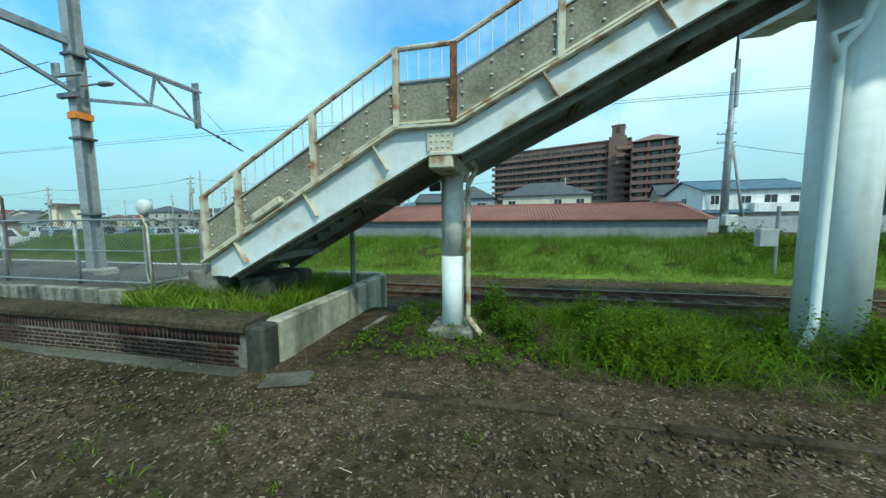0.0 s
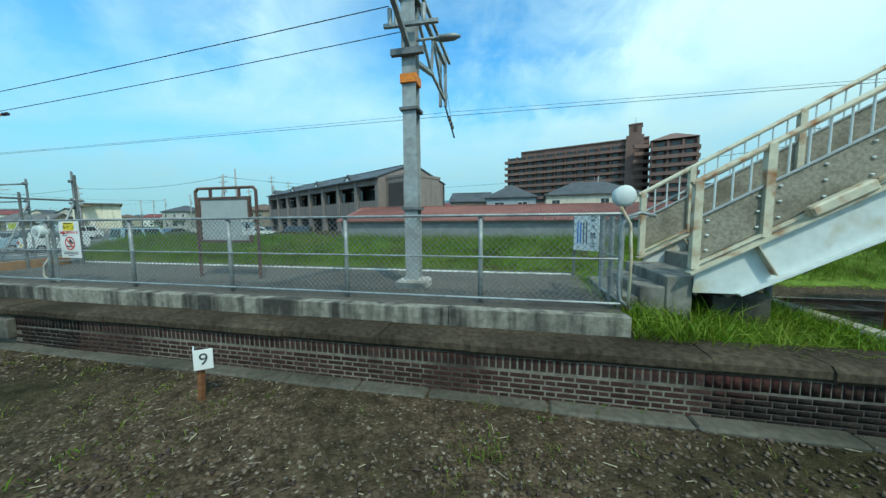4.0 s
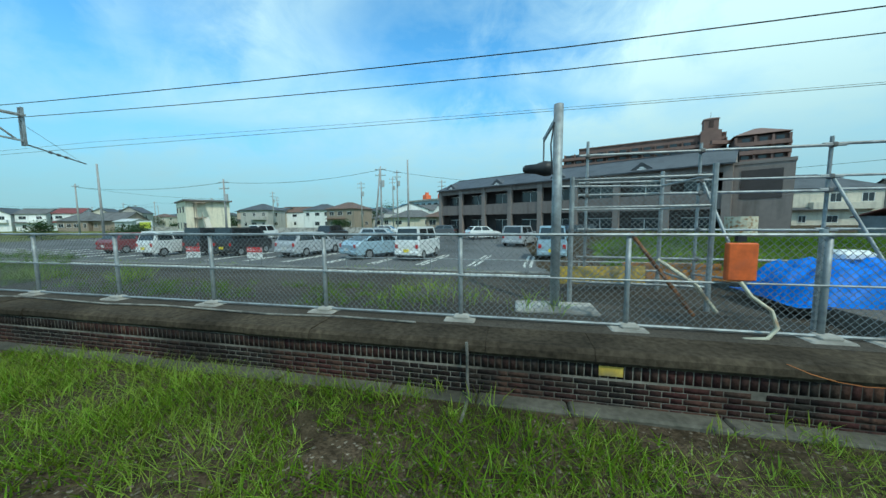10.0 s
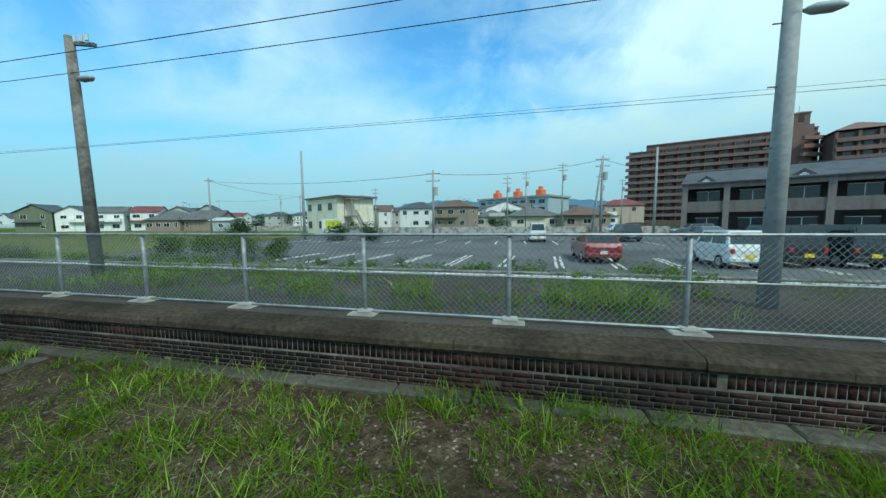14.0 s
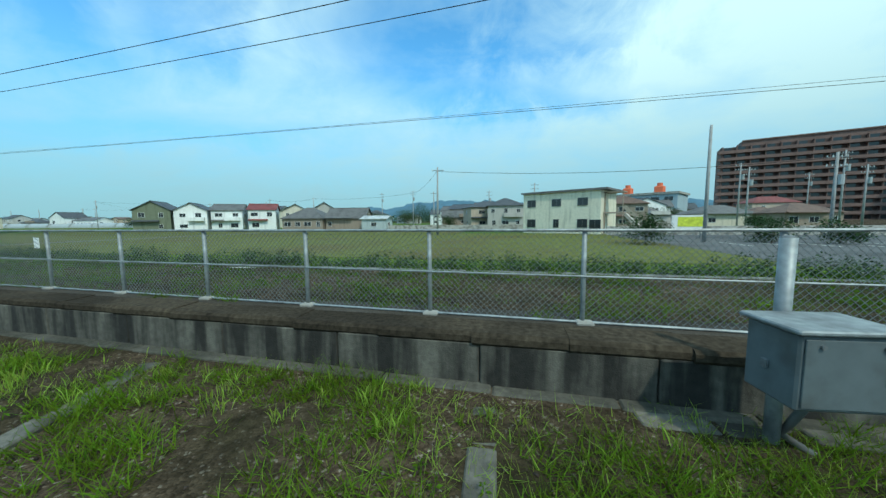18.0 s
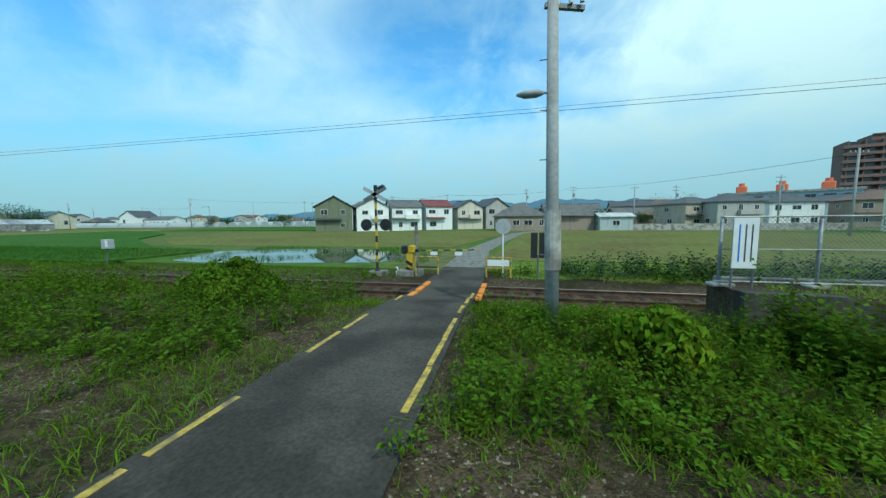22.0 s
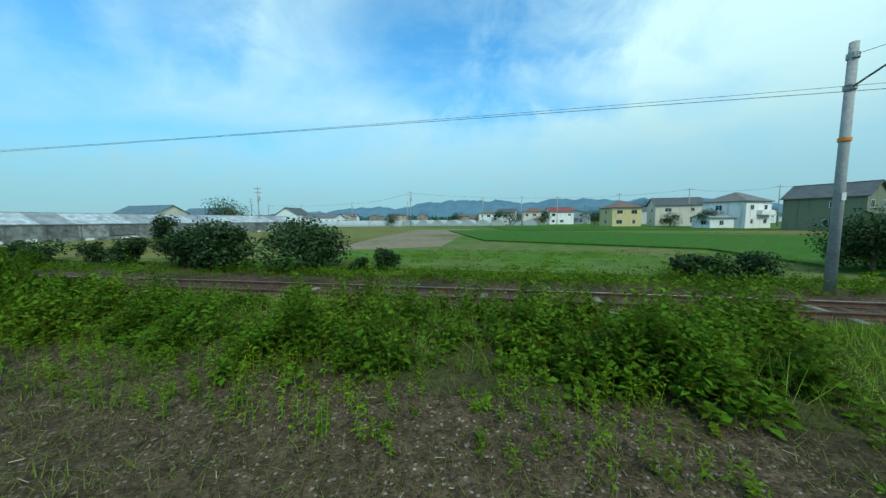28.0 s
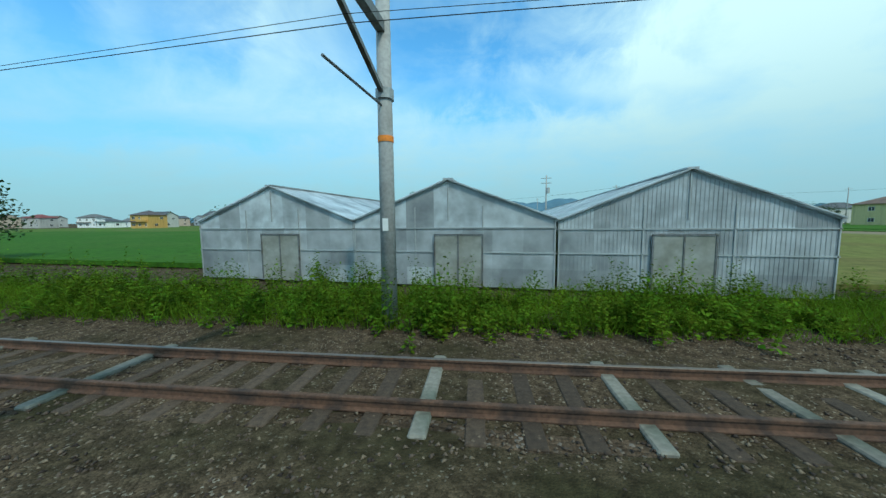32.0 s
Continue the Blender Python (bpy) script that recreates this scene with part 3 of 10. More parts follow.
def patch(name, ring, z, material, label, category, nx=1):
    """A flat field or surface, a hand's breadth thick, that lies on the ground."""
    sh = Shape().slab([(x, y, z - 0.25) for x, y in ring], (0, 0, 0.25))
    return solid(name, sh, material, label, category, kind="structure")


def turf(x0, x1, y0, y1, material, label):
    """Grass sod that lies over the land and ends in ragged edges."""
    xs, ys = np.arange(x0, x1 + 0.01, 0.8), np.arange(y0, y1 + 0.01, 0.4)
    gx, gy = np.meshgrid(xs, ys, indexing="ij")
    r = np.random.default_rng(int(abs(x0) * 7 + y0))
    rim = (gx < x0 + 0.4) | (gx > xs[-1] - 0.4) | (gy < y0 + 0.2) | (gy > ys[-1] - 0.2)
    gz = land(gx, gy) + np.where(rim, -0.05, 0.03) + r.normal(0, 0.012, gx.shape)
    gx, gy = gx + r.uniform(-.3, .3, gx.shape), gy + r.uniform(-.15, .15, gx.shape)
    n = len(ys)
    i, j = np.meshgrid(np.arange(len(xs) - 1), np.arange(n - 1), indexing="ij")
    a = (i * n + j).ravel()
    me = big_mesh("turf", np.stack([gx, gy, gz], -1).reshape(-1, 3), np.stack([a, a + n, a + n + 1, a + 1], 1), material, 4)
    me.shade_smooth()
    return tagged(new("turf", me), label, "grass", kind="structure")


turf(-33, 34, 12.2, 17.6, M_TURF, "sunlit grassy bank behind the farther track")
turf(-187.0, -170.5, 0.2, 6.4, M_YARD, "dry brown gravel yard beside the track")
turf(-262, -224, 3.0, 6.9, M_SOD, "thin grassy sod beside the track")
turf(-259, -214, 12.4, 14.0, M_TURF, "green verge beside the farther track")
turf(-160, -96, 12.0, 17.4, M_TURF, "rough grass verge at the edge of the field")


# ---- the farther track ----
def track():
    t = thing("railway_track", "single rusty railway track on brown stone ballast", "railway track", kind="structure")
    xs = np.concatenate([np.arange(40, -240, -4.0), np.arange(-240, -380.1, -1.5)])
    ty = track_y(xs)
    d = np.gradient(ty, xs)
    nrm = np.stack([-d, np.ones_like(d)], 1) / np.sqrt(1 + d * d)[:, None]
    prof = [(-0.062, -0.153), (0.062, -0.153), (0.062, -0.138), (0.012, -0.12), (0.009, -0.045), (0.033, -0.036), (0.033, -0.004),
            (-0.033, -0.004), (-0.033, -0.036), (-0.009, -0.045), (-0.012, -0.12), (-0.062, -0.138)]
    for side in (-1, 1):
        sh, hd = Shape(), Shape()
        rings, tops = [], []
        for x, y, n in zip(xs, ty, nrm):
            cx, cy = x + n[0] * side * 0.566, y + n[1] * side * 0.566
            rings.append([(cx + n[0] * a, cy + n[1] * a, RAIL_Z + b) for a, b in prof])
            tops.append([(cx + n[0] * a, cy + n[1] * a, RAIL_Z + b) for a, b in ((-0.03, -0.004), (0.03, -0.004), (0.026, 0.003), (-0.026, 0.003))])
        sh.loft(rings)
        r = part("rail", sh, M_RAIL, t, "rust-brown steel rail")
        hd.loft(tops)
        part("rail_head", hd, M_RAILTOP if side > 0 else M_RAIL, r, "worn running surface of the rail")
    wood = mesh_of("sleeper", Shape().box((0, 0, 0), (0.22, 2.05, 0.15), bev=0.012), M_SLEEPER)
    conc = mesh_of("sleeper", Shape().box((0, 0, 0.005), (0.20, 2.0, 0.16), bev=0.02), M_SLEEPER_C)
    rng = random.Random(5)
    x, far_c, far_s, count = -225.0, [], [], 0
    while x > -330:
        y = float(track_y(x))
        dy = float(track_y(x - 0.5) - track_y(x + 0.5)) / -1.0
        pale = rng.random() < (0.10 if x > -290 else 0.24)
        part("sleeper", conc if pale else wood, None, t, "pale concrete sleeper" if pale else "",
             at=pose(x, y + rng.uniform(-.04, .04), RAIL_Z - 0.220 + (0.012 if pale else 0.0), 0, 0, math.degrees(math.atan(dy)) + rng.uniform(-1.5, 1.5)))
        x -= 0.62 + rng.uniform(-.03, .03)
    x = -225.0 + 0.62
    while x < 40:
        far_c.append((x, float(track_y(x)), RAIL_Z - 0.212 + rng.uniform(-.01, .01)))
        far_s.append((0.22, 2.05, 0.15))
        x += 0.62
    v, f = many_boxes(far_c, far_s)
    sl = part("sleepers", big_mesh("sleepers", v, f, M_SLEEPER, 4), None, t, "row of dark wooden sleepers")
    tagged(sl, kind="stuff")
    # the bed of stones under it, with shoulders
    rings = []
    for x, y in zip(xs, ty):
        rings.append([(x, y - 2.3, -0.12), (x, y - 1.35, RAIL_Z - 0.165), (x, y - 0.5, RAIL_Z - 0.175), (x, y, RAIL_Z - 0.18), (x, y + 0.5, RAIL_Z - 0.175),
                      (x, y + 1.35, RAIL_Z - 0.165), (x, y + 2.5, -0.12), (x, y + 2.5, -0.6), (x, y - 2.3, -0.6)])
    bed = part("ballast_bed", Shape().loft(rings), M_BALLAST, t, "brown crushed-stone ballast", smooth=False)
    return t


track()


def stones(name, x0, x1, y0, y1, n, size, seed, label, follow=False, level=None, material=None):
    """Loose stones on the ground: real small blocks, joined."""
    rng = np.random.default_rng(seed)
    x, u = rng.uniform(x0, x1, n), rng.uniform(0, 1, n)
    y = y0 + (y1 - y0) * u
    if follow:
        y = track_y(x) + y
    z = np.maximum(land(x, y), np.where(np.abs(y - track_y(x)) < 1.5, RAIL_Z - 0.175, -1))
    if level is not None:
        z = np.full(n, level)
    s = rng.uniform(0.5, 1.2, n) * size
    base = np.array([(1, 0, .1), (-.5, .8, 0), (-.6, -.7, .1), (.2, .1, .9), (.1, -.1, -.8)])
    ang = rng.uniform(0, 6.28, n)
    c, sn = np.cos(ang), np.sin(ang)
    jit = base[None] * rng.uniform(0.6, 1.3, (n, 5, 3)) * s[:, None, None]
    vx = jit[..., 0] * c[:, None] - jit[..., 1] * sn[:, None]
    vy = jit[..., 0] * sn[:, None] + jit[..., 1] * c[:, None]
    v = np.stack([vx + x[:, None], vy + y[:, None], jit[..., 2] * 0.7 + z[:, None]], -1).reshape(-1, 3)
    f = np.array([(0, 1, 3), (1, 2, 3), (2, 0, 3), (1, 0, 4), (2, 1, 4), (0, 2, 4)])
    f = (f[None] + (np.arange(n) * 5)[:, None, None]).reshape(-1, 3)
    ob = new(name, big_mesh(name, v, f, material or M_STONE, 3))
    return tagged(ob, label, "stones", kind="stuff")


stones("ballast_stones", -330, -255, -2.4, 2.4, 14000, 0.036, 11, "grey-brown crushed stones of the track bed", True)
stones("track_stones", -255, 30, -2.2, 2.2, 9000, 0.04, 12, "grey-brown crushed stones of the track bed", True)
stones("path_stones", -330, -262, 0.6, 3.4, 9000, 0.034, 13, "grey-brown loose stones beside the line")
stones("soil_stones", -24, 12, 0.8, 3.6, 15000, 0.032, 14, "pale chips and stones scattered on bare soil")
stones("yard_stones", -262, -166, 0.8, 5.5, 11000, 0.030, 15, "pale chips and stones scattered on bare soil")
stones("verge_stones", -160, -24, 0.8, 3.0, 9000, 0.028, 16, "pale chips and stones scattered on bare soil")


# ---- the platform ----
def front(x):
    """Line of the platform's near face."""
    return 3.24 + 0.42 * float(smooth01((-96 - x) / 26))


PLAT_E, PLAT_W = -3.25, -127.0
TOP, DECK = 0.94, 1.13
BACK = 7.75


def along(x0, x1, step=2.0):
    n = max(1, int(round(abs(x1 - x0) / step)))
    return [x0 + (x1 - x0) * i / n for i in range(n + 1)]


def sweep(sh, x0, x1, prof, off=front, step=2.0):
    """Draw a cross-section of (y from the face, z) along the platform."""
    return sh.loft([[(x, off(x) + a, b) for a, b in prof] for x in along(x0, x1, step)])


platform = thing("platform", "old railway island platform of brick and stone with an asphalt top", "platform", kind="structure")
part("core", sweep(Shape(), PLAT_E, -96.0, [(0.0068, 0.0), (0.0068, 0.80), (0.30, 0.80), (0.30, 0.0)]), M_MORTAR, platform, "mortar behind the brickwork")
part("surface", sweep(Shape(), -5.6, -128, [(0.36, 0.1), (0.36, TOP - 0.01), (BACK - 3.32, TOP - 0.01), (BACK - 3.32, 0.1)], lambda x: front(x) if x > -96 else 3.24 + (front(x) - 3.24) * 0.8), M_ASPH, platform, "worn grey asphalt platform surface")
part("end_wall", Shape().box((PLAT_E + 0.14, 5.33, 0.42), (0.24, 3.64, 0.98), bev=0.03).box((-3.9, 7.25, 0.5), (1.5, 0.25, 0.85), bev=0.03), M_ENDWALL, platform, "stained concrete end wall of the platform")
part("earth_fill", Shape().loft([[(x, 3.5, 0.2), (x, 3.5, TOP - 0.02 - 0.16 * smooth01((x + 6.0) / 2.4)), (x, 5.4, TOP + 0.02 - 0.25 * smooth01((x + 6.0) / 2.4)), (x, 7.3, TOP - 0.1 - 0.2 * smooth01((x + 6.0) / 2.4)), (x, 7.3, 0.2)] for x in along(-3.2, -6.2, 0.5)]), M_SOIL, platform, "grassy earth filling at the platform end")
part("rear_wall", Shape().loft([[(x, BACK - 0.16, 0.0), (x, BACK - 0.16, TOP + 0.015), (x, BACK + 0.1, TOP + 0.015), (x, BACK + 0.1, 0.0)] for x in along(-6, -155, 6)]), M_CONC, platform, "concrete edge along the farther track")
gy_, gx_ = np.meshgrid(np.arange(4.35, 7.46, 0.23), np.arange(-126.4, -88.9, 0.75))
gr_ = np.random.default_rng(77)
gz_ = TOP + 0.012 + 0.03 * np.abs(gr_.normal(0, 1, gx_.shape)) - 0.09 * ((gx_ > -90.5) | (gy_ < 4.4) | (gy_ > 7.35) | (gx_ < -126.2)) - 0.05 * (gr_.random(gx_.shape) < 0.14)
kk_ = (np.arange(gx_.shape[0] - 1)[:, None] * gx_.shape[1] + np.arange(gx_.shape[1] - 1)[None]).ravel()
part("soil_cover", big_mesh("soil_cover", np.stack([gx_, gy_, gz_], -1).reshape(-1, 3), np.stack([kk_, kk_ + 1, kk_ + 1 + gx_.shape[1], kk_ + gx_.shape[1]], 1), M_SOIL, 4), None, platform, "brown soil drifted over the disused platform")
part("edge_line", Shape().box((-66.0, BACK - 0.45, TOP + 0.003), (120, 0.12, 0.012)), M_PAINT_W, platform, "faded white safety line")

# coping: worn slabs with rounded noses, laid end to end
rng = random.Random(2)
x = PLAT_E
while x > PLAT_W:
    w = min(rng.uniform(0.85, 1.25), x - PLAT_W)
    y0, dz, dy = front(x - w / 2), rng.uniform(-.008, .008), rng.uniform(-.015, .015)
    prof = [(-0.02 + dy, 0.795), (-0.045 + dy, 0.83), (-0.04 + dy, 0.895), (0.0 + dy, 0.932 + dz), (0.42, TOP + 0.004 + dz), (0.42, 0.79)]
    a, b = x - 0.002, x - w + 0.002
    part("coping_stone", Shape().loft([[(q, y0 + u, v) for u, v in prof] for q in (a, b)]), M_COPING, platform)
    x -= w

# footing at the bottom of the wall
x = PLAT_E
while x > PLAT_W:
    w = min(rng.uniform(0.7, 1.4), x - PLAT_W)
    y0 = front(x - w / 2)
    part("footing_stone", Shape().box((x - w / 2, y0 - 0.06 + rng.uniform(-.01, .01), 0.295 + rng.uniform(-.015, .01)), (w - 0.012, 0.26, 0.13), bev=0.02), M_FOOT, platform)
    x -= w

# plain concrete lengths of the wall
x = -96.0
while x > PLAT_W:
    w = min(1.8, x - PLAT_W)
    part("wall_block", Shape().box((x - w / 2, front(x - w / 2) + 0.12, 0.56), (w - 0.012, 0.3, 0.5), rz=-0.014 if x > -122 else 0, bev=0.015), M_WALLP, platform)
    x -= w
for xa, xb in ((-15.35, -16.6), (-17.6, -18.9)):
    part("repair_panel", Shape().box(((xa + xb) / 2, 3.25, 0.56), (xa - xb, 0.2, 0.47), bev=0.02), M_WALLC, platform, "smooth concrete repair in the brick wall")
part("repair_panel", Shape().box((-15.0, 3.245, 0.60), (0.66, 0.19, 0.30), bev=0.01), M_LID, platform, "pale concrete repair block")
# pier-like quoin at the end
part("quoin", Shape().box((PLAT_E + 0.12, 3.355, 0.55), (0.28, 0.29, 0.70), bev=0.03), M_WALLC, platform, "dark weathered corner stone")

# raised deck on kerb blocks
DECK_E, DECK_W = -5.9, -33.1
x = DECK_E
while x > DECK_W:
    w = min(1.99, x - DECK_W)
    part("kerb_block", Shape().box((x - w / 2, 3.70, 1.035 + rng.uniform(-.003, .003)), (w - 0.006, 0.16, 0.24), bev=0.008), M_KERB if x > -19.5 else M_KERB_D, platform)
    x -= w
part("raised_deck", Shape().loft([[(x, 3.78, 0.6), (x, 3.78, DECK), (x, 7.15, DECK - 0.06), (x, 7.4, 0.6)] for x in along(DECK_E, DECK_W, 3)]), M_DECK, platform, "asphalt of the raised part of the platform")
part("raised_line", Shape().box((-19.0, 6.75, DECK - 0.04), (26, 0.14, 0.012)), M_PAINT_W, platform, "faded white safety line")
stones("rubble", -33.0, -19.6, 3.73, 4.04, 6000, 0.021, 18, "broken pale concrete rubble along the edge of the deck", False, DECK + 0.012, M_RUBBLE)
part("broken_edge", Shape().loft([[(x, 3.735, DECK - 0.05), (x, 3.735, DECK + 0.008), (x, 3.98 + 0.06 * math.sin(x * 2.3), DECK + 0.008), (x, 3.98 + 0.06 * math.sin(x * 2.3), DECK - 0.05)] for x in along(-19.6, -33.0, 0.4)]), M_RUBBLE, platform, "pale crumbled strip along the edge of the deck")
# the narrow far half that goes on past the end
part("far_half", Shape().loft([[(x, 6.3, 0.0), (x, 6.3, TOP - 0.12), (x, BACK - 0.1, TOP - 0.03), (x, BACK - 0.1, 0.0)] for x in along(-126.5, -155.2, 4)]), M_COPING, platform, "narrow far part of the platform, dark weathered concrete")
part("ramp_end", Shape().slab([(-155.4, 6.2, 0.0), (-155.4, 6.2, TOP), (-153.9, 6.2, TOP - 0.02), (-152.7, 6.2, 0.30), (-152.7, 6.2, 0.0)], (0, 0.28, 0)), M_WALLC, platform, "sloping stained end wall of the platform")


# ---- overhead line masts ----
def h_post(sh, h, w=0.25):
    """An upright H-section."""
    a, b, c = w / 2, w / 2 - 0.014, 0.007
    prof = [(-a, -a), (a, -a), (a, -b), (c, -b), (c, b), (a, b), (a, a), (-a, a), (-a, b), (-c, b), (-c, -b), (-a, -b)]
    return sh.loft([[(x, y, z) for x, y in prof] for z in (0.0, h)])


def island_mast(x, y, z, h, tilt=0.0):
    """Mast on the platform with a lattice bracket over each track."""
    t = thing("catenary_mast", "grey steel catenary mast with lattice brackets, standing on the platform", "catenary mast", (x, y, z), group="platform catenary masts")
    part("post", h_post(Shape(), h, 0.22), M_MAST, t, "grey H-section steel post")
    part("base_block", Shape().box((0, 0, 0.08), (0.5, 0.5, 0.22), bev=0.03), M_CONC_L, t, "concrete base block")
    part("orange_band", Shape().box((0, -0.005, 3.35), (0.262, 0.285, 0.13)), M_PAINT_O, t, "orange marking band")
    arm = Shape()
    za, L = 4.78, 2.6
    arm.beam((0, 0.1, za), (0, L, za + 0.02), 0.07, 0.07)
    arm.beam((0.12, 0.1, za), (0.12, L, za + 0.02), 0.05, 0.05)
    arm.beam((0, 0.12, za - 0.04), (0, 1.35, za - 0.72), 0.05, 0.05)
    arm.beam((0, 1.35, za - 0.72), (0, 1.5, za), 0.05, 0.05)
    arm.beam((0, 1.5, za), (0, L - 0.2, za - 0.78), 0.045, 0.045)
    arm.beam((0, 1.35, za - 0.72), (0, L, za - 0.80), 0.05, 0.05)
    part("lattice_bracket", arm, M_MAST, t, "steel lattice bracket over the farther track")
    part("strut", Shape().beam((0, 0.1, za - 1.05), (0, 1.38, za - 0.73), 0.09, 0.06), M_STEEL, t, "pale steel strut")
    up = Shape()
    for dx in (-0.1, 0.02):
        up.beam((dx, L - 0.02, za - 0.95), (dx, L - 0.02, za + 0.28), 0.07, 0.06)
    part("hanger_bar", up, M_STEEL, t, "galvanised double hanger bar")
    reg = Shape().tube((0, L, za - 0.9), (-0.05, L + 1.5, za - 1.28), 0.022, 6).tube((0, L + 0.02, za - 0.3), (-0.05, L + 1.35, za - 1.22), 0.006, 4)
    for k in (0.55, 0.75, 0.95):
        reg.tube((0, L + k - 0.04, za - 0.9 - 0.25 * k), (0, L + k + 0.04, za - 0.92 - 0.25 * k), 0.045, 8)
    part("registration_arm", reg, M_STEEL_D, t, "thin arm with insulators that steadies the wire")
    near = Shape().beam((0, -0.1, za + 0.02), (0, -3.6, za + 0.05), 0.11, 0.15).beam((0, -0.1, za - 0.95), (0, -2.2, za), 0.07, 0.07)
    part("near_bracket", near, M_STEEL, t, "heavy steel bracket towards the nearer line")
    lamp = Shape().tube((0.1, 0, 3.95), (0.42, 0.12, 4.02), 0.02, 6)
    lp = part("lamp_arm", lamp, M_STEEL, t, "short lamp arm")
    part("lamp_head", Shape().loft([[(0.36 + 0.42 * k, 0.12 + 0.07 * math.cos(a) * s, 4.0 + 0.05 * math.sin(a) * s) for a in [i * math.pi / 4 for i in range(8)]] for k, s in ((0, .4), (.25, 1), (.75, 1), (1, .35))]), M_STEEL, lp, "grey street lamp head", smooth=True)
    for zz in (1.35, 2.9, 4.55):
        part("clamp_band", Shape().box((0, 0, zz), (0.30, 0.30, 0.045)), M_STEEL_D, t)
    part("bearer", Shape().beam((-0.26, -0.16, 3.72), (0.26, -0.16, 3.72), 0.08, 0.09), M_STEEL_D, t)
    ins = Shape()
    for dx in (-0.25, -0.15, 0.28):
        ins.tube((dx, -0.2, 4.1), (dx, -0.2, 4.34), 0.04, 8)
    ins.beam((-0.35, -0.2, 4.1), (0.5, -0.2, 4.08), 0.06, 0.05)
    part("insulator_arm", ins, M_STEEL, t, "cross-arm with small insulators")
    return t


for mx, my, mz in ((-8.75, 5.0, DECK - 0.08), (-52.55, 4.9, TOP), (-100.95, 4.95, TOP), (-149.0, 5.8, TOP)):
    island_mast(mx, my, mz, 5.9)


def side_mast(x, y, h, arm_y):
    """Concrete mast beside the farther track, with a light arm over it."""
    z = float(land(x, y))
    t = thing("catenary_mast", "slim grey concrete catenary mast beside the track", "catenary mast", (x, y, z - 0.05), group="trackside catenary masts")
    part("pole", Shape().tube((0, 0, 0), (0, 0, h), 0.13, 14, 0.10), M_POLE, t, "grey concrete pole", smooth=True)
    s = -1 if arm_y < 0 else 1
    arm = Shape().tube((0, 0, h - 1.25), (-0.25, arm_y, h - 0.78), 0.026, 6).tube((0, 0, h - 0.35), (-0.25, arm_y, h - 0.78), 0.008, 4)
    for k in (0.55, 0.62, 0.69):
        arm.tube((-0.25 * k, arm_y * k - 0.02, h - 1.25 + 0.47 * k), (-0.25 * k, arm_y * k + 0.02, h - 1.25 + 0.47 * k), 0.06, 8)
    part("cantilever_arm", arm, M_STEEL_D, t, "thin steel arm with insulators")
    part("orange_band", Shape().tube((0, 0, h * 0.62), (0, 0, h * 0.62 + 0.1), 0.142, 12), M_PAINT_O, t, "small orange marking band")
    part("plate", Shape().box((0, -0.15, h * 0.40), (0.1, 0.02, 0.22)), M_WHITE, t, "small blank white plate")
    part("clamp", Shape().tube((0, 0, h - 0.45), (0, 0, h - 0.3), 0.135, 12), M_STEEL, t)
    part("clamp", Shape().tube((0, 0, h - 1.3), (0, 0, h - 1.16), 0.14, 12), M_STEEL, t)
    return t


side_mast(-196.7, 11.65, 7.05, -2.4)
side_mast(-239.8, 11.6, 7.15, -2.3)
side_mast(-277.5, 9.9, 7.0, -2.3)


def portal_mast(x, y):
    z = float(land(x, y))
    t = thing("catenary_mast", "round grey concrete mast with a long steel beam over the tracks", "catenary mast", (x, y, z - 0.05))
    part("pole", Shape().tube((0, 0, 0), (0, 0, 7.2), 0.17, 16, 0.14), M_POLE, t, "round grey concrete pole", smooth=True)
    part("orange_band", Shape().tube((0, 0, 3.9), (0, 0, 4.02), 0.165, 16), M_PAINT_O, t, "orange marking band")
    part("plate", Shape().box((0.02, -0.18, 2.2), (0.12, 0.02, 0.26)), M_WHITE, t, "small blank white plate")
    b = Shape().beam((0, 0.2, 6.1), (0, -9.5, 6.5), 0.16, 0.2).beam((0, -0.1, 4.85), (0, -2.8, 6.2), 0.09, 0.09)
    part("beam", b, M_STEEL_D, t, "long brown steel beam with a brace")
    part("band", Shape().tube((0, 0, 4.75), (0, 0, 4.95), 0.19, 14), M_STEEL, t)
    a = Shape().tube((0, 0, 4.6), (-0.2, -1.9, 4.75), 0.025, 6)
    part("cantilever_arm", a, M_STEEL_D, t, "thin steel arm")
    return t


portal_mast(-313.4, 6.35)


def wire(name, pts, r, label, sag=0.0, seg=12):
    """An overhead wire through points, hanging a little between them."""
    p = []
    for (a, b) in zip(pts, pts[1:]):
        for k in range(seg):
            u = k / seg
            q = Vector(a).lerp(Vector(b), u)
            q.z -= 4 * sag * u * (1 - u)
            p.append(q)
    p.append(Vector(pts[-1]))
    return solid(name, Shape().loft([[(q.x, q.y + r * math.cos(t), q.z + r * math.sin(t)) for t in (0.5, 2.6, 4.7)] for q in p]), M_WIRE, label, "overhead wire")


def ty_(x):
    return float(track_y(x))


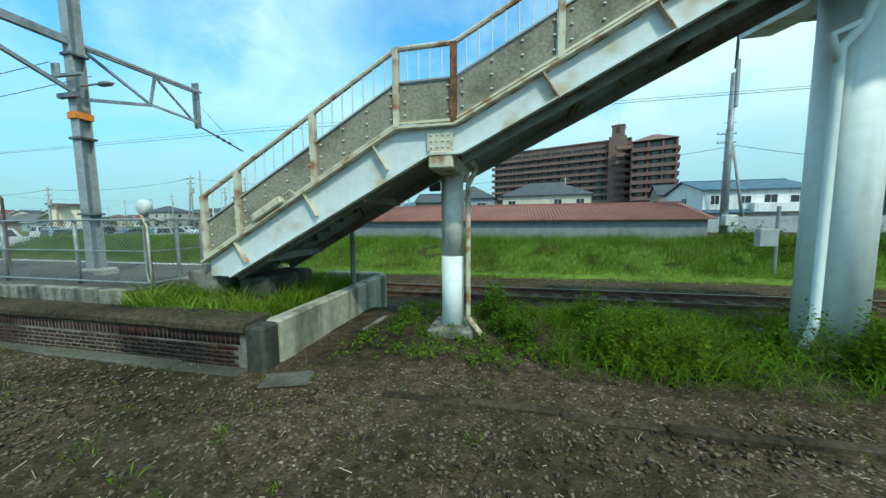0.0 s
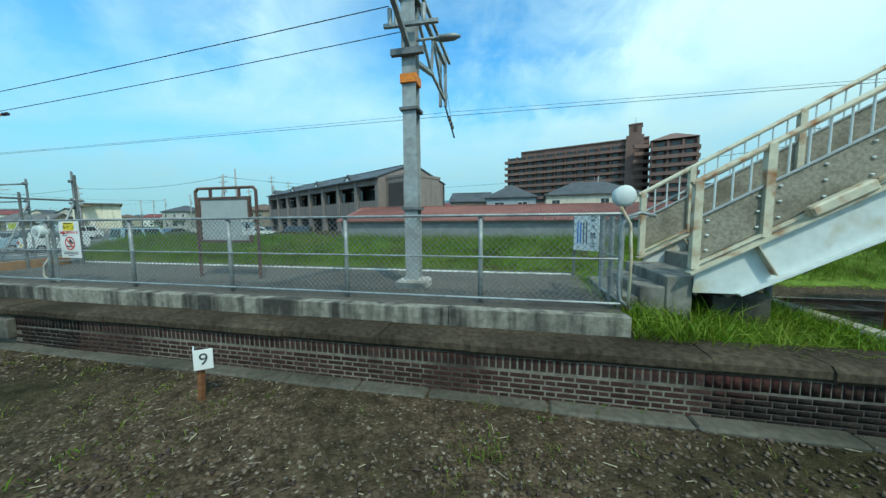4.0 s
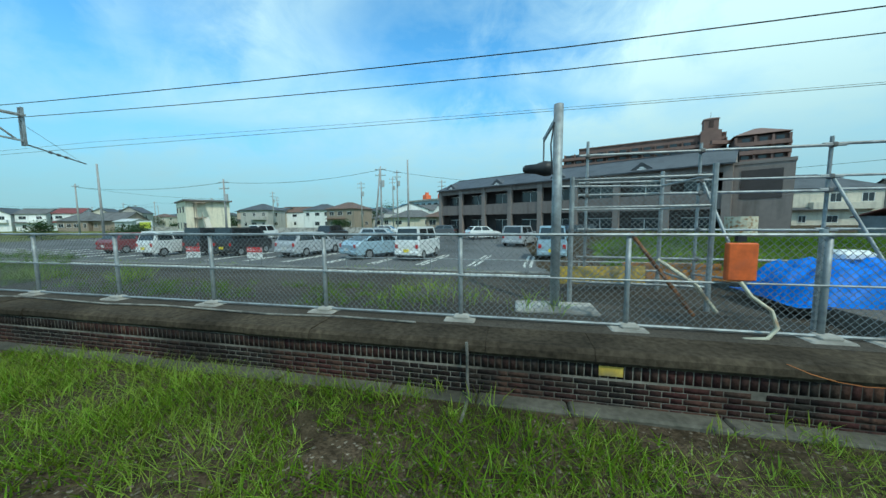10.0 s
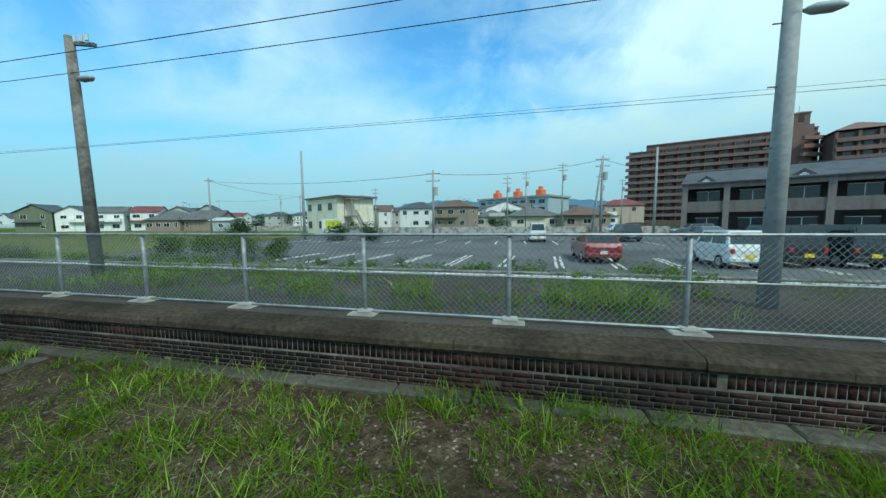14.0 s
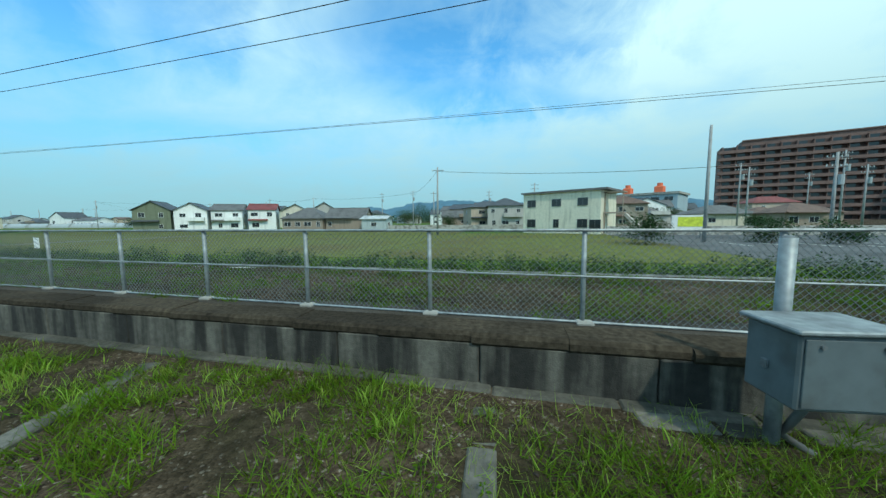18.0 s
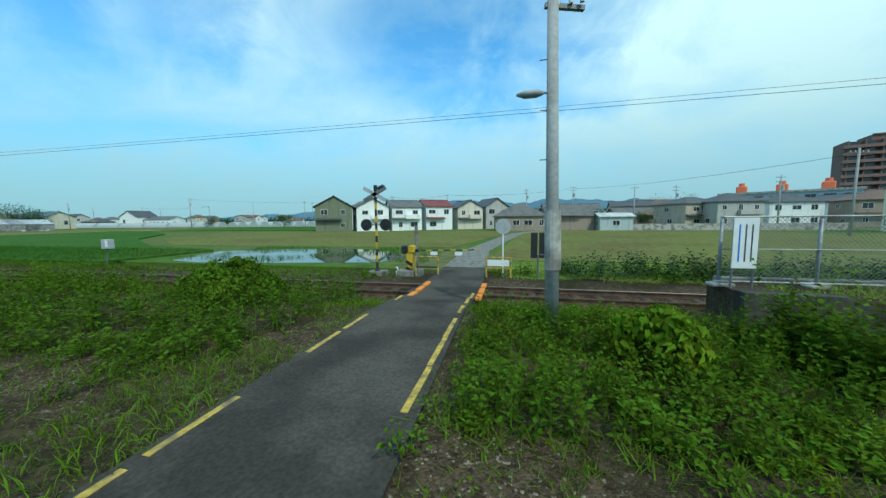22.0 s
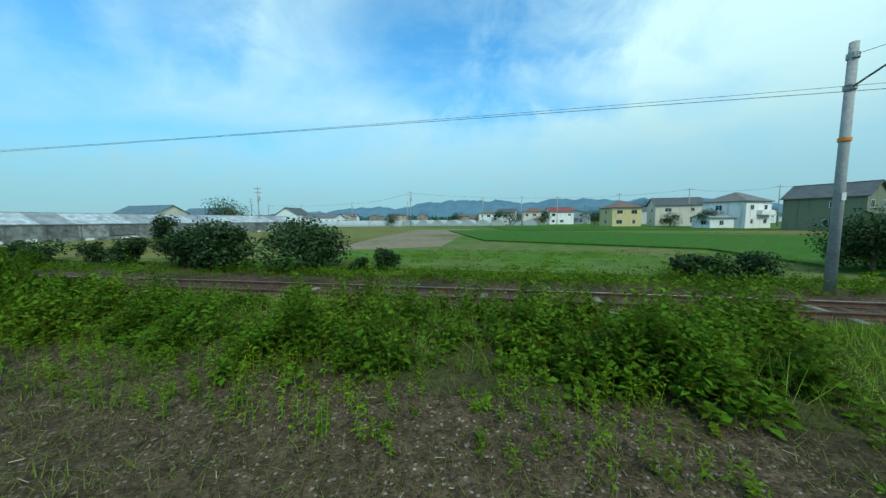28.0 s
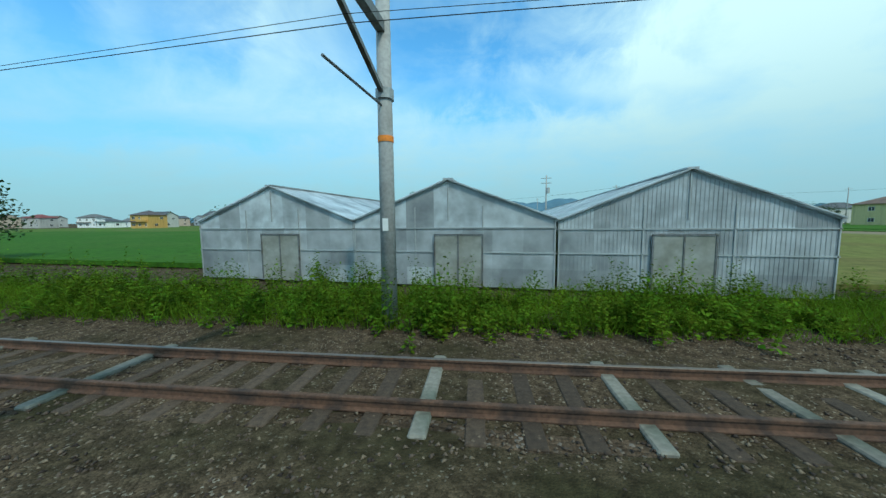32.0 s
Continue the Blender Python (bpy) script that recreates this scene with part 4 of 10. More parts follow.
WZ = 5.2
wire("contact_wire", [(60, ty_(40), WZ), (-9, ty_(-9) - 0.15, WZ), (-53, ty_(-53) + .15, WZ), (-101, ty_(-101) - .15, WZ), (-147, ty_(-147), WZ), (-199, ty_(-199), WZ - .1),
                       (-239.5, ty_(-239), WZ - .2), (-277.6, ty_(-277), WZ - .35), (-313, ty_(-313) + .2, WZ - .4), (-360, 2.6, WZ - .4)], 0.007, "thin contact wire over the farther track", 0.03)
wire("catenary_wire", [(60, ty_(40), WZ + .2), (-9, ty_(-9), WZ + .16), (-53, ty_(-53), WZ + .16), (-101, ty_(-101), WZ + .16), (-147, ty_(-147), WZ + .16), (-199, ty_(-199), WZ + .16),
                        (-239.5, ty_(-239), WZ - .06), (-277.6, ty_(-277), WZ - .22), (-313, ty_(-313) + .2, WZ - .28), (-360, 2.6, WZ - .28)], 0.005, "sagging messenger wire over the farther track", 0.14)
for dy, dz in ((4.55, 4.42), (5.2, 4.42)):
    wire("service_line", [(-9.0, dy + .2, 5.4), (-36.2, dy, dz), (-65.3, dy + .2, 5.45), (-101, dy, 6.0), (-133, dy + 1.5, 6.0), (-158.5, 6.6, 6.3)], 0.008, "thin black service line along the platform", 0.18)

# protective sleeves on the two lines above the work site
for dy, za in ((4.62, 4.52), (5.2, 4.48)):
    s = thing("line_sleeve", "orange protective sleeve with black clips round an overhead line", "line guard", (0, 0, 0), group="line sleeves")
    ends = [(-18.6, za + 0.25), (-21.6, za + 0.1), (-24.6, za + 0.02), (-27.6, za)]
    for (xa, zaa), (xb, zb) in zip(ends, ends[1:]):
        part("sleeve", Shape().tube((xa, dy, zaa), (xb, dy, zb), 0.022, 8), M_PAINT_O, s)
    for k in range(7):
        xx = -18.6 - 1.5 * k
        zz = za + 0.25 * max(0, 1 - k / 5.5) ** 1.6
        part("clip", Shape().tube((xx - 0.08, dy, zz), (xx + 0.08, dy, zz), 0.04, 8), M_BLACK, s)


# ---- chain-link fences ----
def link_mesh(w, h, pitch=0.078):
    """Wire netting for one bay, of slanting wires."""
    sh = Shape()
    n = int((w + h) / pitch) + 1
    for k in range(n):
        c = k * pitch
        for sgn in (1, -1):
            a = c - h
            xa, xb = max(0, a), min(w, c)
            if xb - xa < 0.02:
                continue
            za, zb = (h - (c - xa)), (h - (c - xb))
            if sgn < 0:
                xa, xb = w - xa, w - xb
            sh.beam((xa, 0.002 * sgn, za), (xb, 0.002 * sgn, zb), 0.0044, 0.0044, (0, 1, 0))
    return mesh_of("netting", sh, M_NETTING)


def chain_fence(xs, y, z, h, label, yoff=None, feet=True):
    t = thing("chain_link_fence", label, "fence")
    pm = mesh_of("post", Shape().tube((0, 0, -0.06), (0, 0, h), 0.03, 8), M_STEEL, True)
    yo = yoff or (lambda x: y)
    nets = {}
    for x in xs:
        part("post", pm, None, t, at=pose(x, yo(x), z))
        if feet:
            part("foot_plate", FOOT, None, t, at=pose(x, yo(x), z))
    for a, b in zip(xs, xs[1:]):
        for nm, zz, r in (("top_rail", h - 0.02, 0.02), ("bottom_rail", 0.06, 0.017), ("mid_rail", h * 0.52, 0.012)):
            part(nm, Shape().tube((a, yo(a) - 0.035, z + zz), (b, yo(b) - 0.035, z + zz), r, 6), M_STEEL, t)
        w = round(abs(a - b), 2)
        if w not in nets:
            nets[w] = link_mesh(w, h - 0.1)
        part("netting", nets[w], None, t, at=Matrix.Translation((min(a, b), yo(min(a, b)) + 0.01, z + 0.07)) @ Matrix.Rotation(math.atan2(yo(max(a, b)) - yo(min(a, b)), w), 4, "Z"))
    return t


FOOT = mesh_of("foot_plate", Shape().box((0, -0.06, 0.0), (0.40, 0.26, 0.075), bev=0.02).box((0.02, -0.04, 0.05), (0.2, 0.16, 0.05), bev=0.015), M_CONC_L)
chain_fence([-5.9, -7.55, -9.45, -11.43, -13.42, -15.4, -17.35, -18.95], 4.06, DECK + 0.01, 1.14, "galvanised chain-link fence on the kerb of the raised deck", None, False)
chain_fence([-33.1, -33.68, -35.54] + [-37.5 - 1.963 * k for k in range(23)] + [-80.69 - 1.87 * k for k in range(1, 9)] + [-95.65 - 1.925 * k for k in range(1, 5)], 4.0, TOP - 0.03, 1.13, "galvanised chain-link fence along the platform edge")
x3 = [-103.35 - 1.95 * k for k in range(12)]
chain_fence(x3 + [-125.9], 4.0, TOP - 0.05, 1.2, "galvanised chain-link fence at the platform end", lambda x: 4.0 + 0.4 * float(smooth01((-104 - x) / 18)))
chain_fence([-127.8 - 2.58 * k for k in range(11)] + [-155.2], 7.3, TOP - 0.05, 1.35, "galvanised chain-link fence on the narrow far part of the platform")
t = thing("fence_return", "short galvanised mesh panel closing the corner of the deck", "fence", (-5.88, 4.06, DECK + 0.01))
for dy in (0.45, 0.9):
    part("post", Shape().tube((0, dy, -0.06), (0, dy, 1.14), 0.03, 8), M_STEEL, t)
for zz, r in ((1.12, 0.02), (0.06, 0.017), (0.59, 0.012)):
    part("rail", Shape().tube((0, 0, zz), (0, 0.9, zz), r, 6), M_STEEL, t)
part("netting", link_mesh(0.88, 1.04), None, t, at=pose(0.01, 0.01, 0.07, 0, 0, 90))
part("conduit", Shape().pipe([(0.06, -0.05, 0.0), (0.07, -0.06, 0.6), (0.05, -0.05, 1.0), (-0.06, -0.05, 1.2)], 0.018), M_CREAM, t, "pale conduit", smooth=True)
t = thing("round_lamp", "round white lamp on the corner post of the fence", "lamp", (-5.9, 4.06, DECK + 1.13))
part("bracket", Shape().tube((0, 0, 0), (0, 0, 0.1), 0.025, 8), M_STEEL_D, t)
part("housing", Shape().loft([[(r * math.cos(a), dy, 0.2 + r * math.sin(a)) for a in [i * math.pi / 8 for i in range(16)]] for dy, r in ((-0.08, .09), (-0.05, .125), (0.03, .12), (0.09, .05))]), M_BOX_W, t, "white lamp housing", smooth=True)

# ---- footbridge stairs ----
def footbridge():
    t = thing("footbridge", "white painted steel footbridge stairs with aggregate side panels and rust stains", "footbridge")
    yn, yf = 4.35, 5.95
    # foot line of the railing panels: (x, z)
    line = [(-5.08, 1.62), (-1.60, 3.56), (-0.78, 3.56), (4.3, 6.12)]

    def zf(x):
        for (a, b), (c, d) in zip(line, line[1:]):
            if a <= x <= c:
                return b + (d - b) * (x - a) / (c - a)
        return line[-1][1]

    top_h = 0.98
    for y, side in ((yn, -1), (yf, 1)):
        # girder under the panels
        g = Shape().slab([(-5.0, y, 1.30), (-4.98, y, 1.56), (-1.6, y, 3.46), (-0.74, y, 3.46), (4.3, y, 6.0), (4.3, y, 5.60), (-0.68, y, 3.10), (-1.12, y, 3.10), (-4.55, y, 1.30)], (0, 0.02 * side * -1, 0))
        gd = part("girder", g, M_GIRDER, t, "white painted plate girder")
        fl = Shape()
        for (a, b), (c, d) in zip(line, line[1:]):
            fl.beam((a, y - 0.04, b - 0.08), (c, y - 0.04, d - 0.08), 0.14, 0.03)
        part("top_flange", fl, M_CREAM, gd, "cream girder flange with rust")
        fl = Shape()
        for (a, b), (c, d) in zip([(-4.55, 1.30), (-1.12, 3.10), (-0.68, 3.10), (4.3, 5.6)], [(-1.12, 3.10), (-0.68, 3.10), (4.3, 5.6), (4.3, 5.6)]):
            if c > a:
                fl.beam((a, y - 0.03, b), (c, y - 0.03, d), 0.12, 0.022)
        part("bottom_flange", fl, M_GIRDER, gd)
        for xs in (-4.42, -3.1, -1.95, 0.35, 1.6, 2.9):
            zt = zf(xs) - 0.1
            dx, dz = 0.2, -0.34
            part("stiffener", Shape().beam((xs, y - 0.05, zt), (xs + dx, y - 0.05, zt + dz), 0.09, 0.014, (1, 0, 0.5)), M_CREAM, gd, "cream stiffener plate with rust")
        # railing
        posts = [-5.02, -4.33, -2.93, -1.6, -0.79, 0.56, 1.85, 3.1]
        for xp in posts:
            rust = abs(xp + 0.79) < 0.01
            part("railing_post", Shape().beam((xp, y - 0.02, zf(xp) - 0.06), (xp, y - 0.02, zf(xp) + top_h), 0.085, 0.085, (0, 1, 0)), M_RUST if rust else M_CREAM, t, "rusted railing post" if rust else "cream railing post")
        hr = Shape()
        for (a, b), (c, d) in zip(line, line[1:]):
            hr.tube((a, y - 0.02, b + top_h), (c, y - 0.02, d + top_h), 0.036, 8)
        part("handrail", hr, M_CREAM, t, "cream tubular handrail")
        for a, b in zip(posts, posts[1:] + [4.3]):
            n = max(2, int((b - a) / 0.16))
            for k in range(1, n):
                xb = a + (b - a) * k / n
                part("baluster", BAL, None, t, at=pose(xb, y - 0.02, zf(xb) + 0.48))
            q = [(a + 0.05, y - 0.01, zf(a + 0.05) + 0.02), (b - 0.05, y - 0.01, zf(b - 0.05) + 0.02), (b - 0.05, y - 0.01, zf(b - 0.05) + 0.53), (a + 0.05, y - 0.01, zf(a + 0.05) + 0.53)]
            pn = part("side_panel", Shape().slab(q, (0, 0.045, 0)), M_PANEL, t, "grey-brown exposed aggregate panel")
            part("panel_rail", Shape().beam((a, y - 0.02, zf(a) + 0.545), (b, y - 0.02, zf(b) + 0.545), 0.03, 0.022), M_BOX, pn, "grey rail along the panel")
            part("panel_foot", Shape().beam((a, y - 0.03, zf(a) - 0.01), (b, y - 0.03, zf(b) - 0.01), 0.05, 0.03), M_CREAM, pn)
            if side < 0:
                m = max(2, int((b - a) / 0.3))
                for k in range(m):
                    for u in (0.1, 0.28, 0.45):
                        xb = a + 0.12 + (b - a - 0.2) * k / max(1, m - 1)
                        part("bolt", BOLT, None, pn, at=pose(xb, y - 0.022, zf(xb) + u))
    # steps, landing, soffit
    n = 11
    for k in range(n):
        xa = -4.95 + 3.35 * k / n
        za = 1.28 + (3.38 - 1.28) * (k + 1) / n
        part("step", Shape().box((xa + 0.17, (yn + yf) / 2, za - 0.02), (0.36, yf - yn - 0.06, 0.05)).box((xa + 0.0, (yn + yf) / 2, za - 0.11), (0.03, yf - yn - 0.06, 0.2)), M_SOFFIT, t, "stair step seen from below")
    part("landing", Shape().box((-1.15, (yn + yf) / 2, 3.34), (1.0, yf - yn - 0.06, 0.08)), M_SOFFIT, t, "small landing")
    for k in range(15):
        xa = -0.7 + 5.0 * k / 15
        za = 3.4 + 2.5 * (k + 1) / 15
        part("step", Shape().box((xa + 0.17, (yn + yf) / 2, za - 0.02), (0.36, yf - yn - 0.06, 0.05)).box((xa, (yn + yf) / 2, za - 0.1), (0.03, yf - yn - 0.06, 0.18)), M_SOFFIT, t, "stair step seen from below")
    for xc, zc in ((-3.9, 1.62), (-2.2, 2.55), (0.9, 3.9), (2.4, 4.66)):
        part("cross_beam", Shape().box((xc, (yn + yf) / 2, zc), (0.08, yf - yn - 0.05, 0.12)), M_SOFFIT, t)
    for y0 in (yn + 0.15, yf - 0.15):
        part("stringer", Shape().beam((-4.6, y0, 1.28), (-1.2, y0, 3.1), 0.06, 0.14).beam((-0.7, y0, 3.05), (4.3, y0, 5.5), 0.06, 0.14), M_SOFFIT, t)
    # bearing plate with bolts at the landing
    bp = part("gusset_plate", Shape().box((-0.98, yn - 0.035, 3.28), (0.36, 0.03, 0.26), bev=0.006), M_CREAM, t, "bolted cream gusset plate")
    for i in range(4):
        for j in range(3):
            part("bolt", BOLT, None, bp, at=pose(-1.1 + 0.08 * i, yn - 0.055, 3.2 + 0.08 * j))
    # small lamps on the side
    for xl in (-3.72, 2.2):
        ang = math.atan2(1.94, 3.48)
        lm = part("side_lamp", Shape().box((xl, yn - 0.10, zf(xl) + 0.02), (0.62, 0.12, 0.12), ry=-ang, bev=0.02), M_CREAM, t, "cream lamp housing clamped to the panel")
        part("lamp_cable", Shape().pipe([(xl + 0.3, yn - 0.1, zf(xl) + 0.22), (xl + 0.42, yn - 0.12, zf(xl) + 0.3), (xl + 0.52, yn - 0.06, zf(xl) + 0.22), (xl + 0.66, yn - 0.05, zf(xl) + 0.3)], 0.014), M_CREAM, lm)
    # slim pier
    px, py = -0.97, 5.15
    pier = part("pier", Shape().tube((px, py, 0.3), (px, py, 1.62), 0.185, 20), M_PIER, t, "white round steel pier with rust streaks", smooth=True)
    part("pier_shaft", Shape().tube((px, py, 1.62), (px, py, 3.0), 0.182, 20), M_PIER_TOP, pier, "weathered upper part of the pier with rust streaks", smooth=True)
    part("pier_cap", Shape().box((px, py, 3.03), (0.34, 1.75, 0.24), bev=0.02), M_CREAM, pier, "cream pier head beam")
    part("pier_footing", Shape().box((px, py, 0.36), (0.74, 0.74, 0.24), bev=0.05), M_CONC, pier, "concrete pier footing")
    dp = Shape().pipe([(px + 0.18, py - 0.35, 3.35), (px + 0.42, py - 0.2, 3.0), (px + 0.28, py - 0.15, 2.75), (px + 0.28, py - 0.15, 0.62), (px + 0.52, py - 0.35, 0.42)], 0.042, 8)
    part("downpipe", dp, M_CREAM, t, "cream drain pipe with rust")
    # big pillar under the upper landing
    bx, by = 4.38, 5.45
    big = part("pillar", Shape().tube((bx, by, 0.3), (bx, by, 5.35), 0.36, 28), M_PIER, t, "tall pale round steel pillar", smooth=True)
    part("pillar_footing", Shape().box((bx, by, 0.33), (1.1, 1.1, 0.2), bev=0.05), M_CONC, big, "concrete pillar footing")
    dp = Shape().pipe([(bx + 0.1, by - 0.5, 6.0), (bx - 0.28, by - 0.42, 4.5), (bx - 0.42, by - 0.35, 4.3), (bx - 0.42, by - 0.35, 0.75), (bx - 0.62, by - 0.45, 0.36)], 0.055, 10)
    dp.pipe([(bx - 0.28, by - 0.42, 4.55), (bx - 0.55, by - 0.38, 4.45), (bx - 0.42, by - 0.35, 4.1)], 0.045, 8)
    part("downpipe", dp, M_PIER, t, "pale drain pipe strapped to the pillar", smooth=True)
    cb = Shape().loft([[(bx + d, by - 1.9, 5.55), (bx + d, by - 0.5, 5.28), (bx + d, by + 0.5, 5.28), (bx + d, by + 1.9, 5.55), (bx + d, by + 1.9, 5.72), (bx + d, by - 1.9, 5.72)] for d in (-0.25, 0.25)])
    cb.loft([[(bx - 1.3, by + d, 5.5), (bx - 0.4, by + d, 5.26), (bx + 0.4, by + d, 5.26), (bx + 1.5, by + d, 5.45), (bx + 1.5, by + d, 5.7), (bx - 1.3, by + d, 5.7)] for d in (-0.25, 0.25)])
    part("pillar_head", cb, M_GIRDER, big, "pale tapering pillar head")
    deck = Shape().box((7.2, by + 0.1, 5.95), (6.0, 3.3, 0.14))
    for k in range(5):
        deck.box((4.6 + 1.1 * k, by + 0.1, 5.82), (0.1, 3.2, 0.2))
    part("upper_deck", deck, M_SOFFIT, t, "underside of the bridge deck, shade in its dark colour")
    part("deck_girder", Shape().box((7.2, by - 1.5, 5.85), (6.0, 0.08, 0.4)).box((7.2, by + 1.7, 5.85), (6.0, 0.08, 0.4)), M_GIRDER, t, "white deck girder")
    mr = part("mirror_arm", Shape().tube((-1.2, yf + 0.05, 3.05), (-1.42, yf + 0.2, 2.95), 0.02, 6), M_STEEL, t)
    part("mirror_back", Shape().box((-1.52, yf + 0.25, 2.88), (0.24, 0.05, 0.2), bev=0.03), M_BLACK, mr, "dark convex mirror seen from behind")
    # concrete bearing under the bottom step
    part("bearing_block", Shape().box((-4.35, 5.15, 1.02), (0.62, 1.2, 0.46), bev=0.03), M_WALLC, t, "dark concrete bearing block")
    part("prop_post", Shape().tube((-3.2, 5.9, 0.8), (-3.2, 5.9, 2.0), 0.05, 8), M_STEEL_D, t)
    return t


BAL = mesh_of("baluster", Shape().tube((0, 0, 0.05), (0, 0, 0.48), 0.011, 6), M_GIRDER)
BOLT = mesh_of("bolt", Shape().box((0, 0, 0), (0.036, 0.02, 0.024), bev=0.006), M_BOX_W)
footbridge()


# ---- buildings ----
def window(parent, c, w, h, rz, frame_m=None, depth=0.05):
    """A window set into a wall: frame, glass and a bar, as parts."""
    m = Matrix.Translation(c) @ Matrix.Rotation(rz, 4, "Z")
    fr = Shape()
    b = 0.05
    for q, s in (((0, 0, h / 2 - b / 2), (w, depth, b)), ((0, 0, -h / 2 + b / 2), (w + 0.06, depth + 0.04, b)), ((-w / 2 + b / 2, 0, 0), (b, depth, h - 2 * b)), ((w / 2 - b / 2, 0, 0), (b, depth, h - 2 * b)), ((0, 0.004, 0), (b * 0.7, depth * 0.8, h - 2 * b))):
        fr.box(q, s)
    wn = part("window", fr, frame_m or M_WHITE, parent, at=m)
    part("pane", Shape().box((0, 0.018, 0), (w - b, 0.012, h - b)), M_GLASS_D, wn)
    return wn


def gable_roof(parent, material, w, d, z, rise, over=0.35, th=0.12, along_x=True, label="", at=None):
    """Two slopes with thickness and a ridge, along x or along y."""
    top = z + rise
    for s in (-1, 1):
        if along_x:
            e, low = s * (d / 2 + over), z - rise * over / (d / 2)
            ring = [(-w / 2 - over, 0, top), (w / 2 + over, 0, top), (w / 2 + over, e, low), (-w / 2 - over, e, low)]
        else:
            e, low = s * (w / 2 + over), z - rise * over / (w / 2)
            ring = [(0, -d / 2 - over, top), (0, d / 2 + over, top), (e, d / 2 + over, low), (e, -d / 2 - over, low)]
        part("roof_slope", Shape().slab(ring, (0, 0, th)), material, parent, label, at=at)
    a, b = ((-w / 2 - over, 0, top + th), (w / 2 + over, 0, top + th)) if along_x else ((0, -d / 2 - over, top + th), (0, d / 2 + over, top + th))
    part("ridge", Shape().beam(a, b, 0.22, 0.12), material, parent, at=at)


def hip_roof(w, d, z, rise, over=0.4):
    e, g = w / 2 + over, d / 2 + over
    r = max(0.0, min(w, d) / 2)
    a, b = ((w / 2 - r), 0) if w >= d else (0, (d / 2 - r))
    v = [(-e, -g, z), (e, -g, z), (e, g, z), (-e, g, z), (-a, -b, z + rise), (a, b, z + rise), (-e, -g, z - .12), (e, -g, z - .12), (e, g, z - .12), (-e, g, z - .12)]
    if w >= d:
        f = [(0, 1, 5, 4), (1, 2, 5), (2, 3, 4, 5), (3, 0, 4)]
    else:
        f = [(0, 1, 4), (1, 2, 5, 4), (2, 3, 5), (3, 0, 4, 5)]
    f += [(0, 6, 7, 1), (1, 7, 8, 2), (2, 8, 9, 3), (3, 9, 6, 0), (9, 8, 7, 6)]
    return Shape().add(v, f)


def wall_body(w, d, h, gable=0.0, along_x=True):
    if not gable:
        return Shape().box((0, 0, h / 2 - 0.2), (w, d, h + 0.4))
    if along_x:
        ring = [(-w / 2, -d / 2, -0.4), (-w / 2, -d / 2, h), (-w / 2, 0, h + gable), (-w / 2, d / 2, h), (-w / 2, d / 2, -0.4)]
        return Shape().slab(ring, (w, 0, 0))
    ring = [(-w / 2, -d / 2, -0.4), (-w / 2, -d / 2, h), (0, -d / 2, h + gable), (w / 2, -d / 2, h), (w / 2, -d / 2, -0.4)]
    return Shape().slab(ring, (0, d, 0))


WALLS = {}


def paint(rgb, rough=0.85, stain=0.3):
    key = tuple(round(c, 3) for c in rgb)
    if key not in WALLS:
        WALLS[key] = mat("wall_paint", rgb, rough, vary=0.08, scale=3, stain=tuple(c * 0.72 for c in rgb), stain_amt=stain, stain_scale=0.6, streak=True, bump=0.15, bump_scale=30)
    return WALLS[key]


ROOFS = {}


def roof_mat(rgb):
    key = tuple(round(c, 3) for c in rgb)
    if key not in ROOFS:
        ROOFS[key] = mat("roof_tiles", rgb, 0.6, vary=0.2, scale=5, stain=tuple(c * 0.65 for c in rgb), stain_amt=0.45, stain_scale=0.8, bump=0.5, bump_scale=12)
    return ROOFS[key]


def house(x, y, w, d, h, wall, roof, label, rz=0.0, kind="gable", ridge_x=True, rise=None, win=2, floors=2, seed=0, balcony=False, porch=False, z=None, group=""):
    """A dwelling with walls, roof, windows on the sides that show, and now and then a balcony or a porch roof."""
    r = random.Random(seed * 7 + 1)
    z = float(land(x, y)) if z is None else z
    t = thing("house", label, "house", (x, y, z), rz, group or "houses")
    rise = rise if rise is not None else 0.30 * (d if ridge_x else w) / 1.4
    g = rise if kind == "gable" else 0
    part("wall", wall_body(w, d, h, g, ridge_x), wall, t)
    if kind == "gable":
        gable_roof(t, roof, w, d, h, rise, along_x=ridge_x)
    elif kind == "hip":
        part("roof", hip_roof(w, d, h, rise), roof, t)
    else:
        part("roof", Shape().box((0, 0, h + 0.08), (w + 0.3, d + 0.3, 0.22)), roof, t)
    fh = h / floors
    for fl in range(floors):
        zc = fh * fl + fh * 0.55
        for k in range(win):
            xc = -w / 2 + w * (k + 0.5) / win + r.uniform(-.2, .2)
            if r.random() < 0.88:
                window(t, (xc, -d / 2 - 0.02, zc), min(r.choice((0.9, 1.3, 1.7)), w / win * 0.7), fh * r.choice((0.34, 0.42)), 0)
        for s in (-1, 1):
            window(t, (s * (w / 2 + 0.02), r.uniform(-d / 5, d / 5), zc), min(1.3, d * 0.3), fh * 0.36, s * math.pi / 2)
    if balcony:
        part("balcony", Shape().box((w * 0.18, -d / 2 - 0.45, fh + 0.5), (w * 0.5, 0.9, 1.0), bev=0.03), wall, t, "walled balcony")
    if porch:
        part("porch_roof", Shape().slab([(-w / 2, -d / 2 - 0.9, fh - 0.1), (w * 0.2, -d / 2 - 0.9, fh - 0.1), (w * 0.2, -d / 2 + 0.05, fh + 0.25), (-w / 2, -d / 2 + 0.05, fh + 0.25)], (0, 0, 0.08)), roof, t, "small porch roof")
    return t


